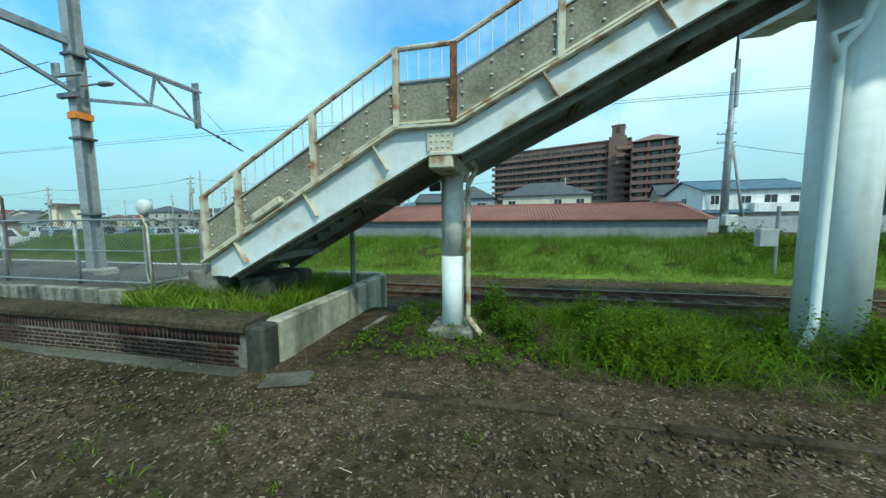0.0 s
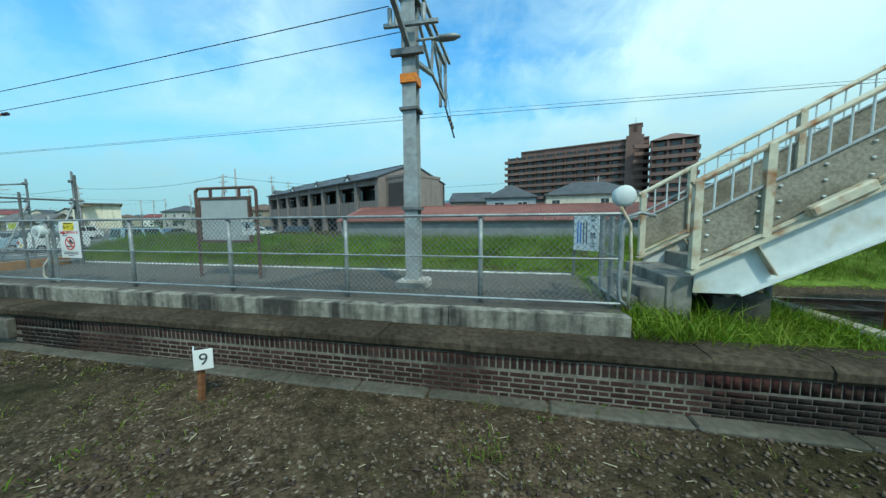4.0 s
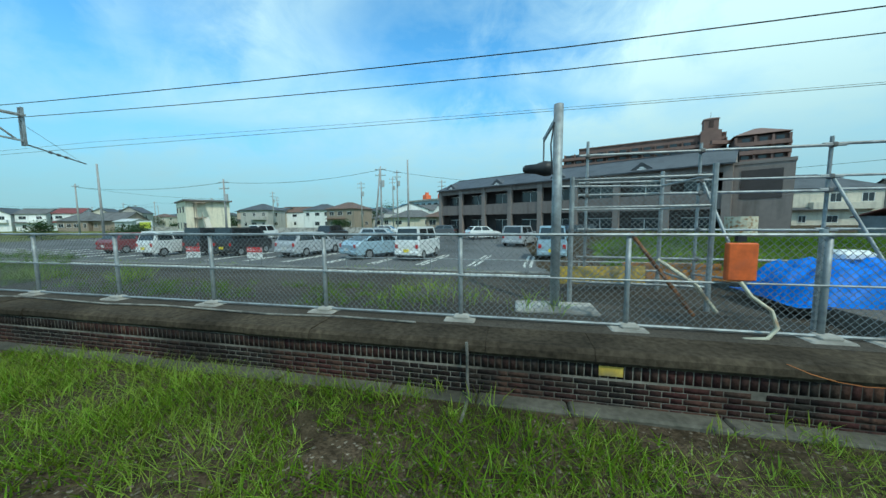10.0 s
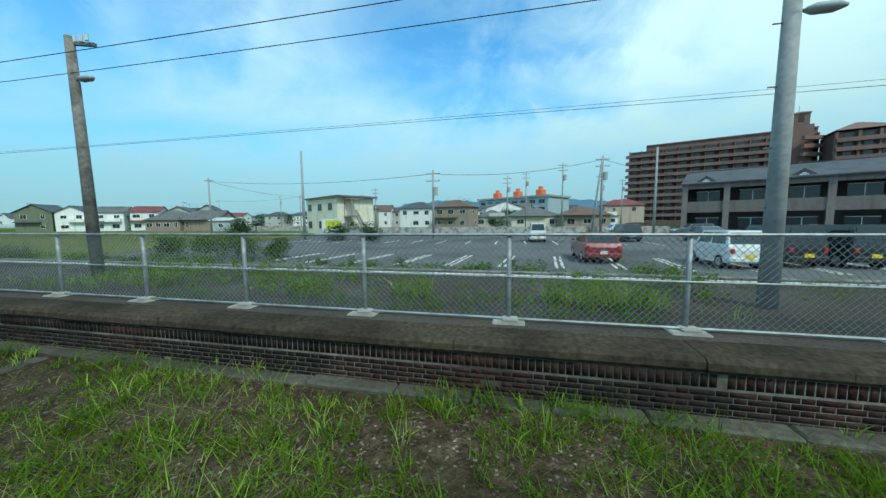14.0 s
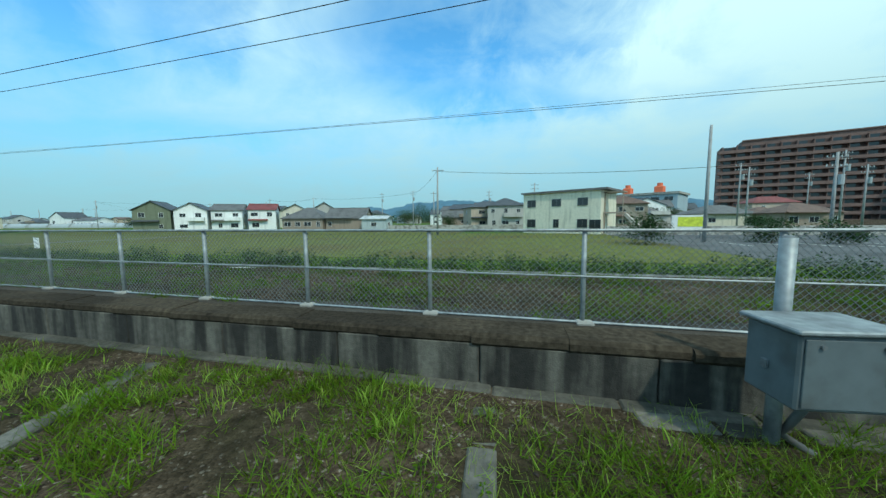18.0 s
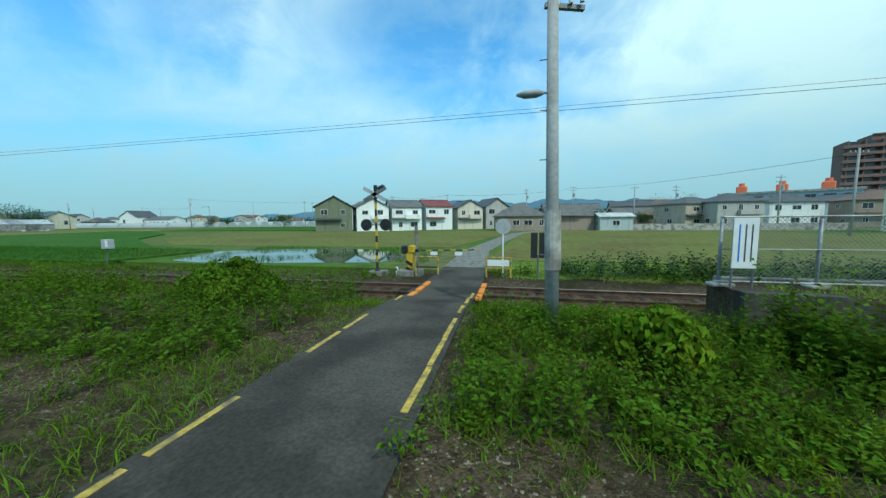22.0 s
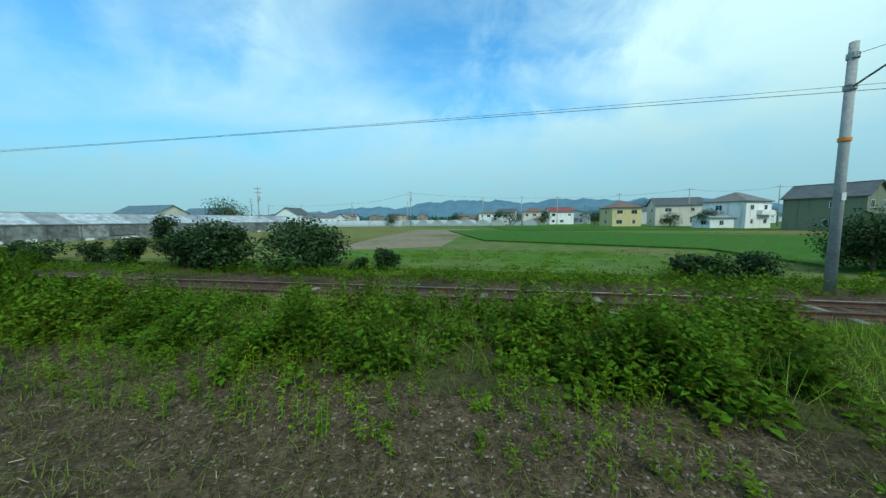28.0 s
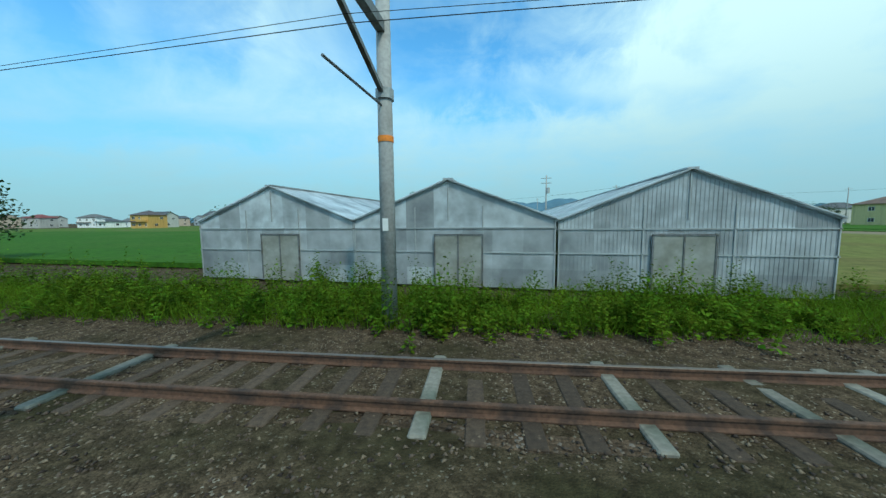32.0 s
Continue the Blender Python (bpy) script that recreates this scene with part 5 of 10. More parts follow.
def big_apartments():
    """Long brown block of flats with a balcony band on every storey."""
    t = thing("apartment_block", "large brown apartment block with rows of balconies and a tower", "apartment building", (21.5, 173.9, 0), -20.0)
    brown = mat("brown_tile", (0.215, 0.132, 0.110), 0.8, vary=0.12, scale=0.8, stain=(0.18, 0.112, 0.094), stain_amt=0.5, stain_scale=0.1)
    # darker copy of the tile brown, with the shade behind the balconies in it
    dark = mat("recess_shade", (0.09, 0.060, 0.052), 0.9, vary=0.2, scale=0.6)
    L, D, H, n = 66.0, 12.0, 36.6, 11
    fh = H / n
    part("body", Shape().box((0, D / 2, H / 2 - 2), (L, D, H - 0.5 + 4)), dark, t, "recessed walls behind the balconies, shade in their dark colour")
    part("roof", Shape().box((3.5, D / 2, H + 0.9), (L - 7, D, 2.6)), brown, t, "brown roof storey")
    part("body_top_band", Shape().box((3.5, -0.2, H + 2.3), (L - 7, 0.6, 0.5)), brown, t)
    for k in range(n):
        part("balcony_band", Shape().box((-1.0, -0.9, k * fh + 0.65), (L + 1.5, 2.2, fh * 0.42)), brown, t, "brown balcony parapet")
        for j in range(13):
            xx = -L / 2 + (j + 0.5) * L / 13
            w = part("window", Shape().box((xx - 0.6, -0.03, k * fh + fh * 0.66), (2.6, 0.1, fh * 0.5)), M_GLASS_D, t)
    for j in range(14):
        xx = -L / 2 + j * L / 13
        part("party_wall", Shape().box((xx, -0.7, H / 2), (0.35, 1.5, H)), brown, t)
    part("end_wall", Shape().box((-L / 2 - 0.2, D / 2, H / 2), (0.5, D, H)), brown, t)
    # stair tower and the short wing
    part("stair_tower", Shape().box((27.5, 1.5, H / 2 + 1.6), (7.0, 9.0, H + 3.4)).box((27.5, 1.5, H + 5.6), (5.0, 6.5, 5.0)), brown, t, "brown stair tower with a lift house")
    part("tower_cap", Shape().loft([[(27.5 + a * k, 1.5 + b * k, z) for a, b in ((-2.8, -3.5), (2.8, -3.5), (2.8, 3.5), (-2.8, 3.5))] for z, k in ((H + 8.1, 1.0), (H + 8.5, 1.0), (H + 9.6, 0.1))]), brown, t, "low pointed tower roof")
    # flat dark plate for the shaded hollow of the tower
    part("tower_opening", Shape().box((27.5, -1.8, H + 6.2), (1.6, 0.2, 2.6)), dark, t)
    for k in range(n):
        part("stair_band", Shape().box((30.5, -4.4, k * fh + 0.9), (7.5, 1.2, fh * 0.45), rz=0.5), brown, t)
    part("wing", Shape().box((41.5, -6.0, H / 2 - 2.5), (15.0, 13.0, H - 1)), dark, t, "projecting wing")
    part("wing_roof", hip_roof(15.0, 13.0, H - 2.2, 3.4, 0.6), brown, t, at=pose(41.5, -6.0, 0))
    for k in range(n - 1):
        part("wing_balcony", Shape().box((41.5, -13.2, k * fh + 0.65), (15.4, 1.8, fh * 0.46)), brown, t)
        part("wing_balcony", Shape().box((49.6, -6.0, k * fh + 0.65), (1.6, 9.0, fh * 0.46)), brown, t)
        for dx in (-4.5, 0.5, 5.0):
            part("window", Shape().box((41.5 + dx, -12.56, k * fh + fh * 0.66), (2.2, 0.12, fh * 0.5)), M_GLASS_D, t)
    for dx in (-7.6, -2.0, 3.0, 7.6):
        part("wing_pier", Shape().box((41.5 + dx, -12.9, H / 2 - 2.5), (0.7, 1.1, H - 1)), brown, t)
    part("aerial", Shape().tube((27.5, 1.5, H + 9), (27.5, 1.5, H + 12), 0.07, 5), M_STEEL_D, t)


big_apartments()


def terrace_flats():
    """Two-storey grey-brown flats with a hipped dormer line and open balconies."""
    ax, ay, bx, by = -20.3, 29.6, -47.4, 46.5
    ang = math.degrees(math.atan2(by - ay, bx - ax)) - 180
    L, D, H = math.hypot(bx - ax, by - ay), 9.0, 6.3
    t = thing("apartment_house", "two-storey taupe apartment house with deep balconies and dark tiled roof", "apartment building", ((ax + bx) / 2, (ay + by) / 2, 0.1), ang)
    wall = paint((0.20, 0.165, 0.15))
    pale = paint((0.24, 0.20, 0.18))
    # wall colour darkened to hold the shade inside the loggias
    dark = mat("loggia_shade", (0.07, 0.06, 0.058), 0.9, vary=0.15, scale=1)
    roof = roof_mat((0.075, 0.08, 0.09))
    part("body", Shape().box((0, D / 2 + 1.3, H / 2 - 0.3), (L, D - 1.4, H + 0.6)), dark, t, "wall behind the balconies, shade in its dark colour")
    gable_roof(t, roof, L, D, H + 0.15, 1.7, 0.4, at=pose(0, D / 2, 0))
    part("gable_wall", Shape().slab([(L / 2, 0, -.3), (L / 2, 0, H + .1), (L / 2, D / 2, H + 1.75), (L / 2, D, H + .1), (L / 2, D, -.3)], (0.3, 0, 0)), pale, t, "plain gable wall")
    part("gable_wall", Shape().slab([(-L / 2 - .3, 0, -.3), (-L / 2 - .3, 0, H + .1), (-L / 2 - .3, D / 2, H + 1.75), (-L / 2 - .3, D, H + .1), (-L / 2 - .3, D, -.3)], (0.3, 0, 0)), wall, t, "plain gable wall")
    n = 8
    for k in range(n + 1):
        part("pier", Shape().box((-L / 2 + L * k / n, 0.15, H / 2), (0.55, 0.5, H + 0.2)), pale, t)
    part("eaves_band", Shape().box((0, 0.2, H - 0.25), (L, 0.45, 0.65)), wall, t)
    part("parapet", Shape().box((0, 0.15, H / 2 + 0.35), (L, 0.3, 1.35)), wall, t, "taupe balcony parapet")
    for k in range(n):
        xx = -L / 2 + L * (k + 0.5) / n
        for zz, hh in ((1.2, 1.9), (H * 0.76, 1.35)):
            w = part("window", Shape().box((xx + 0.2, 1.25, zz), (2.2, 0.1, hh)), M_GLASS_D, t)
            part("window_frame", Shape().box((xx + 0.2, 1.18, zz), (0.06, 0.06, hh)).box((xx + 0.2, 1.18, zz + hh / 2), (2.3, 0.06, 0.06)), M_WHITE, w)
        if k % 2 == 0:
            dm = part("dormer", Shape().slab([(xx - 1.3, 0.1, H + 0.05), (xx + 1.3, 0.1, H + 0.05), (xx, 0.1, H + 1.0)], (0, 2.2, 0)), roof, t, "small gabled dormer")
            part("dormer_crest", Shape().box((xx, 0.06, H + 0.32), (0.7, 0.05, 0.14)).box((xx, 0.06, H + 0.48), (0.35, 0.05, 0.1)), M_WHITE, dm)
    # outside stair block at the near end
    st = part("stair_block", Shape().box((L / 2 + 1.9, 1.0, 3.1), (3.4, 0.3, 6.8)).box((L / 2 + 3.5, 3.0, 3.1), (0.3, 4.0, 6.6)).box((L / 2 + 1.9, 3.0, 6.4), (3.6, 4.4, 0.25)), pale, t, "open stair block with a flat roof")
    # dark plate in place of the shade inside the stair opening
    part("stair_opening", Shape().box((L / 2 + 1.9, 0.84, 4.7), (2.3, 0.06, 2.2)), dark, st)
    part("stair_flight", Shape().slab([(L / 2 + 0.5, 2.2, 0.0), (L / 2 + 3.2, 2.2, 3.1), (L / 2 + 3.2, 2.2, 2.7), (L / 2 + 0.9, 2.2, 0.0)], (0, 1.2, 0)), pale, st)
    window(t, (L / 2 + 0.34, 3.0, 4.4), 0.7, 1.2, math.pi / 2, M_BLACK)
    part("tank", Shape().tube((L / 2 + 1.0, -3.0, -0.2), (L / 2 + 1.0, -3.0, 2.2), 0.9, 16), M_CREAM, t, "cream round water tank")


terrace_flats()


def red_shed():
    t = thing("warehouse", "long low shed with a red corrugated roof and grey sheet walls", "shed", (-4.1, 20.2, 0.9))
    L, D = 26.0, 6.2
    part("wall", Shape().box((0, 0, 0.4), (L, D, 1.9)), M_WALL_GREY, t, "grey sheet wall")
    gable_roof(t, M_ROOF_RED, L, D, 1.32, 0.82, 0.25, 0.05, label="red corrugated sheet roof")
    rb = Shape()
    for k in range(150):
        xx = -L / 2 + L * (k + 0.5) / 150
        rb.beam((xx, -D / 2 - 0.24, 1.32), (xx, -0.05, 2.2), 0.055, 0.05)
    rs = part("roof_corrugation", rb, M_ROOF_RED, t, "ridges of the red sheet roof")
    tagged(rs, kind="stuff")


red_shed()


def greenhouses():
    """Three joined greenhouses clad in hazy sheet."""
    for k, (xc, half, eave, peak) in enumerate(((-305.9, 3.54, 2.15, 3.55), (-312.9, 3.44, 2.2, 3.5), (-319.7, 3.4, 2.2, 3.5))):
        t = thing("greenhouse", "gabled greenhouse clad in hazy grey corrugated sheet", "greenhouse", (xc, 10.35, 0.0), group="joined greenhouses")
        L = 62.0 if k == 0 else 60.0
        b = 0.02
        # gable of separate sheets, clipped by the roof slope
        cols = [-half + b + (2 * half - 2 * b) * q / 7 for q in range(8)]
        rows = [0.0, 0.62, 1.15, eave - .25, peak]

        def top(x):
            return eave + (peak - eave) * (1 - abs(x) / half)

        for xa, xb in zip(cols, cols[1:]):
            for za, zb in zip(rows, rows[1:]):
                ring = [(xa, 0, za), (xb, 0, za), (xb, 0, min(zb, top(xb)))] + ([(0, 0, min(zb, peak))] if xa < 0 < xb else []) + [(xa, 0, min(zb, top(xa)))]
                part("gable_sheet", Shape().slab(ring, (0, 0.05, 0)), M_PANE_L if za > 1.5 and (round(xa * 7) + k) % 3 else M_PLASTIC, t)
        for q in range(20):
            y0, y1 = -0.12 + (L + .12) * q / 20, -0.12 + (L + .12) * (q + 1) / 20 - 0.012
            for s in (-1, 1):
                part("roof_sheet", Shape().slab([(s * half, y0, eave + .02), (0, y0, peak + .03), (0, y1, peak + .03), (s * half, y1, eave + .02)], (0, 0, 0.04)), M_PANE_L if (q + s) % 3 else M_PLASTIC, t)
        part("ridge_cap", Shape().box((0, L / 2, peak + 0.06), (0.3, L + .2, 0.05)), M_PLASTIC, t, "pale ridge strip")
        for s in (-1, 1):
            if (k == 0 and s > 0) or (k == 2 and s < 0):
                for q in range(20):
                    y0, y1 = 0.06 + (L - .06) * q / 20, 0.06 + (L - .06) * (q + 1) / 20 - 0.012
                    zf = 0.45 + 0.16 * ((q * 7) % 4 == 1)
                    part("side_curtain", Shape().slab([(s * half, y0, zf), (s * half, y1, zf), (s * half, y1, eave), (s * half, y0, eave)], (-0.05 * s, 0, 0)), M_CURTAIN, t)
                for q in range(20):
                    part("side_post", Shape().box((s * (half + 0.03), 0.3 + q * 3.1, eave / 2), (0.05, 0.05, eave)), M_STEEL_D, t)
                for q in range(48):
                    if (q * 5) % 7 > 2 or q < 6:
                        part("foot_board", Shape().box((s * (half + 0.02), 0.6 + q * 1.27, 0.2 + 0.05 * (q % 3)), (0.05, 0.9, 0.22 + 0.1 * (q % 2)), rz=0.02), M_WHITE if q % 4 else M_WOODPOLE, t)
                part("dark_sill", Shape().box((s * (half - 0.06), L / 2, 0.25), (0.05, L, 0.5)), M_CURTAIN, t)
        fr = [((-half + .05, 0), (-half + .05, eave)), ((half - .05, 0), (half - .05, eave)), ((-half + .05, eave), (0, peak)), ((half - .05, eave), (0, peak)), ((-half, 1.15), (half, 1.15)), ((-half, eave - .25), (half, eave - .25)), ((-1.15, eave + .45), (-1.15, 0)), ((1.15, eave + .45), (1.15, 0)), ((0, peak), (0, eave))]
        for (xa, za), (xb, zb) in fr:
            part("frame_bar", Shape().beam((xa, -0.02, za), (xb, -0.02, zb), 0.035, 0.03, (0, 1, 0)), M_BOX, t)
        part("gutter", Shape().box((half - 0.0, L / 2, eave - 0.03), (0.16, L, 0.1)), M_STEEL, t)
        dr = part("door", Shape().box((0.35 if k else -0.1, -0.05, 0.85), (1.6, 0.05, 1.7)), M_DOOR, t, "double sheet door")
        part("door_frame", Shape().box((-0.45 if k else -0.9, -0.07, 0.86), (0.05, 0.05, 1.74)).box((1.15 if k else 0.7, -0.07, 0.86), (0.05, 0.05, 1.74)).box((0.35 if k else -0.1, -0.07, 1.73), (1.65, 0.05, 0.05)).box((0.35 if k else -0.1, -0.08, 0.86), (0.04, 0.04, 1.7)), M_STEEL_D, dr)
        if k:
            continue
        rib = Shape()
        for q in range(int(2 * half / 0.11)):
            xx = -half + 0.06 + q * 0.11
            zz = eave + (peak - eave) * (1 - abs(xx) / half) - 0.05
            rib.box((xx, -0.004, zz / 2), (0.018, 0.010, zz))
        tagged(part("corrugation", rib, M_PLASTIC, t, "ridges of the sheet wall"), kind="stuff")


greenhouses()

# fields
patch("meadow", [(-520, 13.6), (-118, 13.6), (-118, 320), (-520, 320)], 0.02, M_MEADOW, "rough green meadow between the fields", "meadow")
patch("town_ground", [(-117.9, 52.1), (300, 52.1), (300, 330), (-117.9, 330)], 0.03, M_MEADOW, "rough ground between the houses", "ground")
patch("rice_field", [(-236, 12.6), (-181.2, 12.6), (-181.2, 19.4), (-192, 22.6), (-207, 31.7), (-222, 46), (-250, 64), (-262, 64), (-252, 33), (-236, 25)], 0.16, M_PADDY, "bright green field of young rice", "field")
patch("rice_field", [(-250, 66), (-205, 66), (-205, 112), (-259, 112)], 0.14, M_PADDY, "bright green field of young rice", "field")
patch("mown_field", [(-222, 58), (-206, 34), (-192, 24.5), (-181.2, 24.2), (-164.0, 24.6), (-158, 64), (-204, 64)], 0.06, M_FIELD_Y, "pale yellow-green mown field", "field")
patch("mown_field", [(-160.5, 17), (-119, 17), (-119, 66), (-157, 66)], 0.06, M_FIELD_Y, "pale yellow-green mown field", "field")
patch("mown_field", [(-302, 12.4), (-263, 15.5), (-277, 112), (-302, 112)], 0.06, M_FIELD_Y, "pale yellow-green mown field", "field")
patch("bare_field", [(-262.6, 21), (-254.9, 25), (-258, 78), (-276, 78)], 0.05, M_FIELD_B, "bare tilled plot", "field")
patch("flooded_paddy", [(-180.8, 19.6), (-179.6, 16.6), (-178.6, 14.4), (-176.0, 13.9), (-171.6, 14.4), (-166.2, 15.4), (-165.4, 18), (-167.6, 20.8), (-170.3, 22.2), (-172.6, 23.4), (-176.4, 22.0)], 0.032, M_WATER, "flooded paddy with still water", "paddy")
patch("rice_field", [(-430, 12.6), (-324, 12.6), (-324, 60), (-430, 60)], 0.20, M_PADDY, "bright green field of young rice", "field")
patch("parking_lot", [(-97.2, 12.9), (-31, 12.9), (-31, 47.8), (-97.2, 47.8)], 0.04, M_LOT, "grey asphalt parking lot with white bay lines", "parking lot")

patch("fallow_field", [(-118.9, 17.2), (-97.3, 17.2), (-97.3, 51.9), (-118.9, 51.9)], 0.05, M_FIELD_Y, "fallow olive-green field beside the parking lot", "field")
patch("yard_ground", [(-31.0, 17.6), (120, 17.6), (120, 51.9), (-31.0, 51.9)], 0.02, M_MEADOW, "rough grassy ground behind the long shed", "ground")
# ---- brickwork of the platform ----
def brickwork():
    r = random.Random(9)
    holes = [(-16.62, -14.66), (-18.92, -17.58), (-400, -399)]
    stretch = mesh_of("brick", Shape().box((0, 0, 0), (0.205, 0.1, 0.050), bev=0.006), M_BRICK)
    header = mesh_of("brick", Shape().box((0, 0, 0), (0.098, 0.1, 0.050), bev=0.006), M_BRICK)
    soldier = mesh_of("brick", Shape().box((0, 0, 0), (0.062, 0.1, 0.13), bev=0.006), M_BRICK)
    near_x = (-13.2, -5.4)
    rc, rs = [], []

    def put(kind, size, x, z):
        if any(a < x < b for a, b in holes) or r.random() < 0.004:
            return
        y = front(x) + 0.0545 + r.uniform(-.0015, .0015)
        if near_x[0] < x < near_x[1]:
            part("brick", kind, None, platform, at=pose(x, y, z, 0, 0, r.uniform(-.6, .6)))
        else:
            rc.append((x, y, z))
            rs.append(size)

    for c in range(5):
        z, x, k = 0.36 + c * 0.0585, PLAT_E - 0.15 - (0.07 if c % 2 else 0), c
        while x > -96:
            long = k % 2 == 0
            w = 0.215 if long else 0.108
            put(stretch if long else header, ((w - 0.01), 0.1, 0.050), x - w / 2, z)
            x -= w
            k += 1
    x = PLAT_E - 0.15
    while x > -96:
        put(soldier, (0.062, 0.1, 0.13), x, 0.712)
        x -= 0.073
    v, f = many_boxes(rc, rs)
    tagged(part("bricks", big_mesh("bricks", v, f, M_BRICKJ, 4), None, platform, "weathered dark red bricks of the platform wall"), kind="stuff")


brickwork()


def letters(text, size, material, parent, at, name="lettering", label="", depth=0.002, mirror=False):
    """Words in the built-in font, as a flat mesh. Stands upright, facing -Y."""
    cu = bpy.data.curves.new("text", "FONT")
    cu.body, cu.size, cu.align_x, cu.align_y, cu.extrude = text, size, "CENTER", "CENTER", depth
    tmp = bpy.data.objects.new("text", cu)
    scene.collection.objects.link(tmp)
    me = bpy.data.meshes.new_from_object(tmp.evaluated_get(bpy.context.evaluated_depsgraph_get()))
    bpy.data.objects.remove(tmp)
    me.materials.clear()
    me.materials.append(material)
    ob = new(name, me)
    ob.parent = parent
    ob.matrix_basis = Matrix.Translation(at) @ Matrix.Rotation(math.pi / 2, 4, "X") @ Matrix.Diagonal((-1 if mirror else 1, 1, 1, 1))
    if label:
        tagged(ob, label)
    return ob


# ---- signs on and behind the fences ----
def danger_sign():
    t = thing("warning_sign", "white warning sign with yellow header and red ring on the fence", "sign", (-14.72, 4.0, 1.92))
    w, h = 0.47, 0.64
    part("plate", Shape().box((0, 0, 0), (w, 0.012, h), bev=0.004), M_WHITE, t, "white plastic plate")
    part("header_band", Shape().box((0, -0.009, 0.235), (0.25, 0.004, 0.14)), M_YEL, t, "yellow header patch")
    letters("キケン", 0.095, M_INK, t, (0, -0.012, 0.215), label="black lettering")
    part("small_line", Shape().box((0, -0.012, 0.285), (0.2, 0.003, 0.02)), M_INK, t)
    letters("線路に降りないで", 0.052, M_RED, t, (0, -0.009, 0.125), label="red lettering")
    letters("ください", 0.034, M_INK, t, (-0.11, -0.009, 0.078), label="dark lettering")
    ring = []
    for r in (0.118, 0.098):
        ring.append([(r * math.cos(a), -0.010, -0.06 + r * math.sin(a)) for a in [2 * math.pi * i / 40 for i in range(40)]])
    part("ring", Shape().loft(ring, ends=False), M_RED, t, "red prohibition ring")
    part("slash", Shape().beam((-0.07, -0.011, 0.01), (0.07, -0.011, -0.13), 0.004, 0.02, (1, 0, 1)), M_RED, t)
    part("pictogram", Shape().box((0.01, -0.009, -0.03), (0.05, 0.003, 0.075), ry=0.5).box((-0.03, -0.009, -0.115), (0.11, 0.003, 0.02)).box((0.06, -0.009, -0.05), (0.05, 0.003, 0.035)), M_INK, t, "black block shapes inside the ring")
    for k, ww in enumerate((0.34, 0.34, 0.12)):
        part("small_line", Shape().box((0, -0.009, -0.215 - 0.03 * k), (ww, 0.003, 0.011)), M_INK, t)


danger_sign()


def plate_four():
    t = thing("car_stop_plate", "small white stop-position plate seen from behind on the fence", "sign", (-11.1, 4.09, 2.13))
    part("plate", Shape().box((0, 0, 0), (0.23, 0.008, 0.25), bev=0.003), M_WHITE, t)
    letters("4", 0.2, M_INK, t, (0, -0.008, 0), mirror=True, label="grey numeral showing through, reversed")


plate_four()


def nine_post():
    t = thing("distance_marker", "leaning rusty post with a small white two-sided plate", "marker post", (-10.30, 2.55, 0.30))
    part("stake", Shape().beam((-0.03, 0, -0.05), (0, 0, 0.5), 0.05, 0.05), M_RUST, t, "rusty red stake")
    for a, dx in ((-40, -0.062), (40, 0.062)):
        p = part("plate", Shape().box((0, 0, 0), (0.16, 0.01, 0.21)), M_WHITE, t, "white enamel plate", at=pose(dx, -0.02, 0.50, 0, 0, a))
        letters("9", 0.17, M_INK, p, (0, -0.009, 0), label="black numeral")


nine_post()


def no_entry_sign():
    t = thing("no_entry_sign", "white no-entry notice on a post at the platform end", "sign", (-5.75, 6.6, DECK - 0.06), -42)
    part("plate", Shape().box((0, 0, 0.88), (0.52, 0.012, 0.72), bev=0.004), M_WHITE, t)
    part("post", Shape().tube((0.27, 0.04, 0), (0.27, 0.04, 1.25), 0.025, 8), M_STEEL_D, t)
    part("post", Shape().tube((-0.27, 0.04, 0), (-0.27, 0.04, 1.25), 0.025, 8), M_STEEL_D, t)
    for k, ch in enumerate("立入禁止"):
        letters(ch, 0.13, M_INK, t, (0.14, -0.009, 1.14 - 0.165 * k), label="dark lettering")
    for k in range(4):
        part("small_line", Shape().box((-0.17 + 0.06 * k, -0.009, 0.86), (0.022, 0.003, 0.42)), M_BLUE if k < 2 else M_INK, t)


no_entry_sign()


def notice_board(x, y, z, w, h, zb, frame_w):
    """Back of a framed notice board hung in a tubular frame."""
    t = thing("notice_board", "pale grey back of a notice board in a brown tubular frame", "notice board", (x, y, z), group="notice boards")
    part("board", Shape().box((0, 0, zb), (w, 0.03, h), bev=0.006), M_BOARD, t, "plain pale grey board")
    b = 0.045
    for q, s in (((0, -0.005, zb + h / 2 + b / 2), (w + 2 * b, 0.06, b)), ((0, -0.005, zb - h / 2 - b / 2), (w + 2 * b, 0.06, b)), ((-w / 2 - b / 2, -0.005, zb), (b, 0.06, h)), ((w / 2 + b / 2, -0.005, zb), (b, 0.06, h))):
        part("board_frame", Shape().box(q, s), M_BROWN, t)
    top = zb + h / 2 + 0.22
    f = frame_w / 2
    part("tube_frame", Shape().pipe([(-f, 0.03, 0), (-f, 0.03, top - 0.06), (-f + 0.06, 0.03, top), (f - 0.06, 0.03, top), (f, 0.03, top - 0.06), (f, 0.03, 0)], 0.03, 8), M_BROWN, t, "brown tubular frame")
    for s in (-1, 1):
        part("hanger", Shape().box((s * w * 0.3, 0.02, zb + h / 2 + 0.12), (0.05, 0.03, 0.2)), M_BROWN, t)
    return t


notice_board(-12.65, 5.16, DECK - 0.02, 1.12, 0.80, 1.14, 1.42)
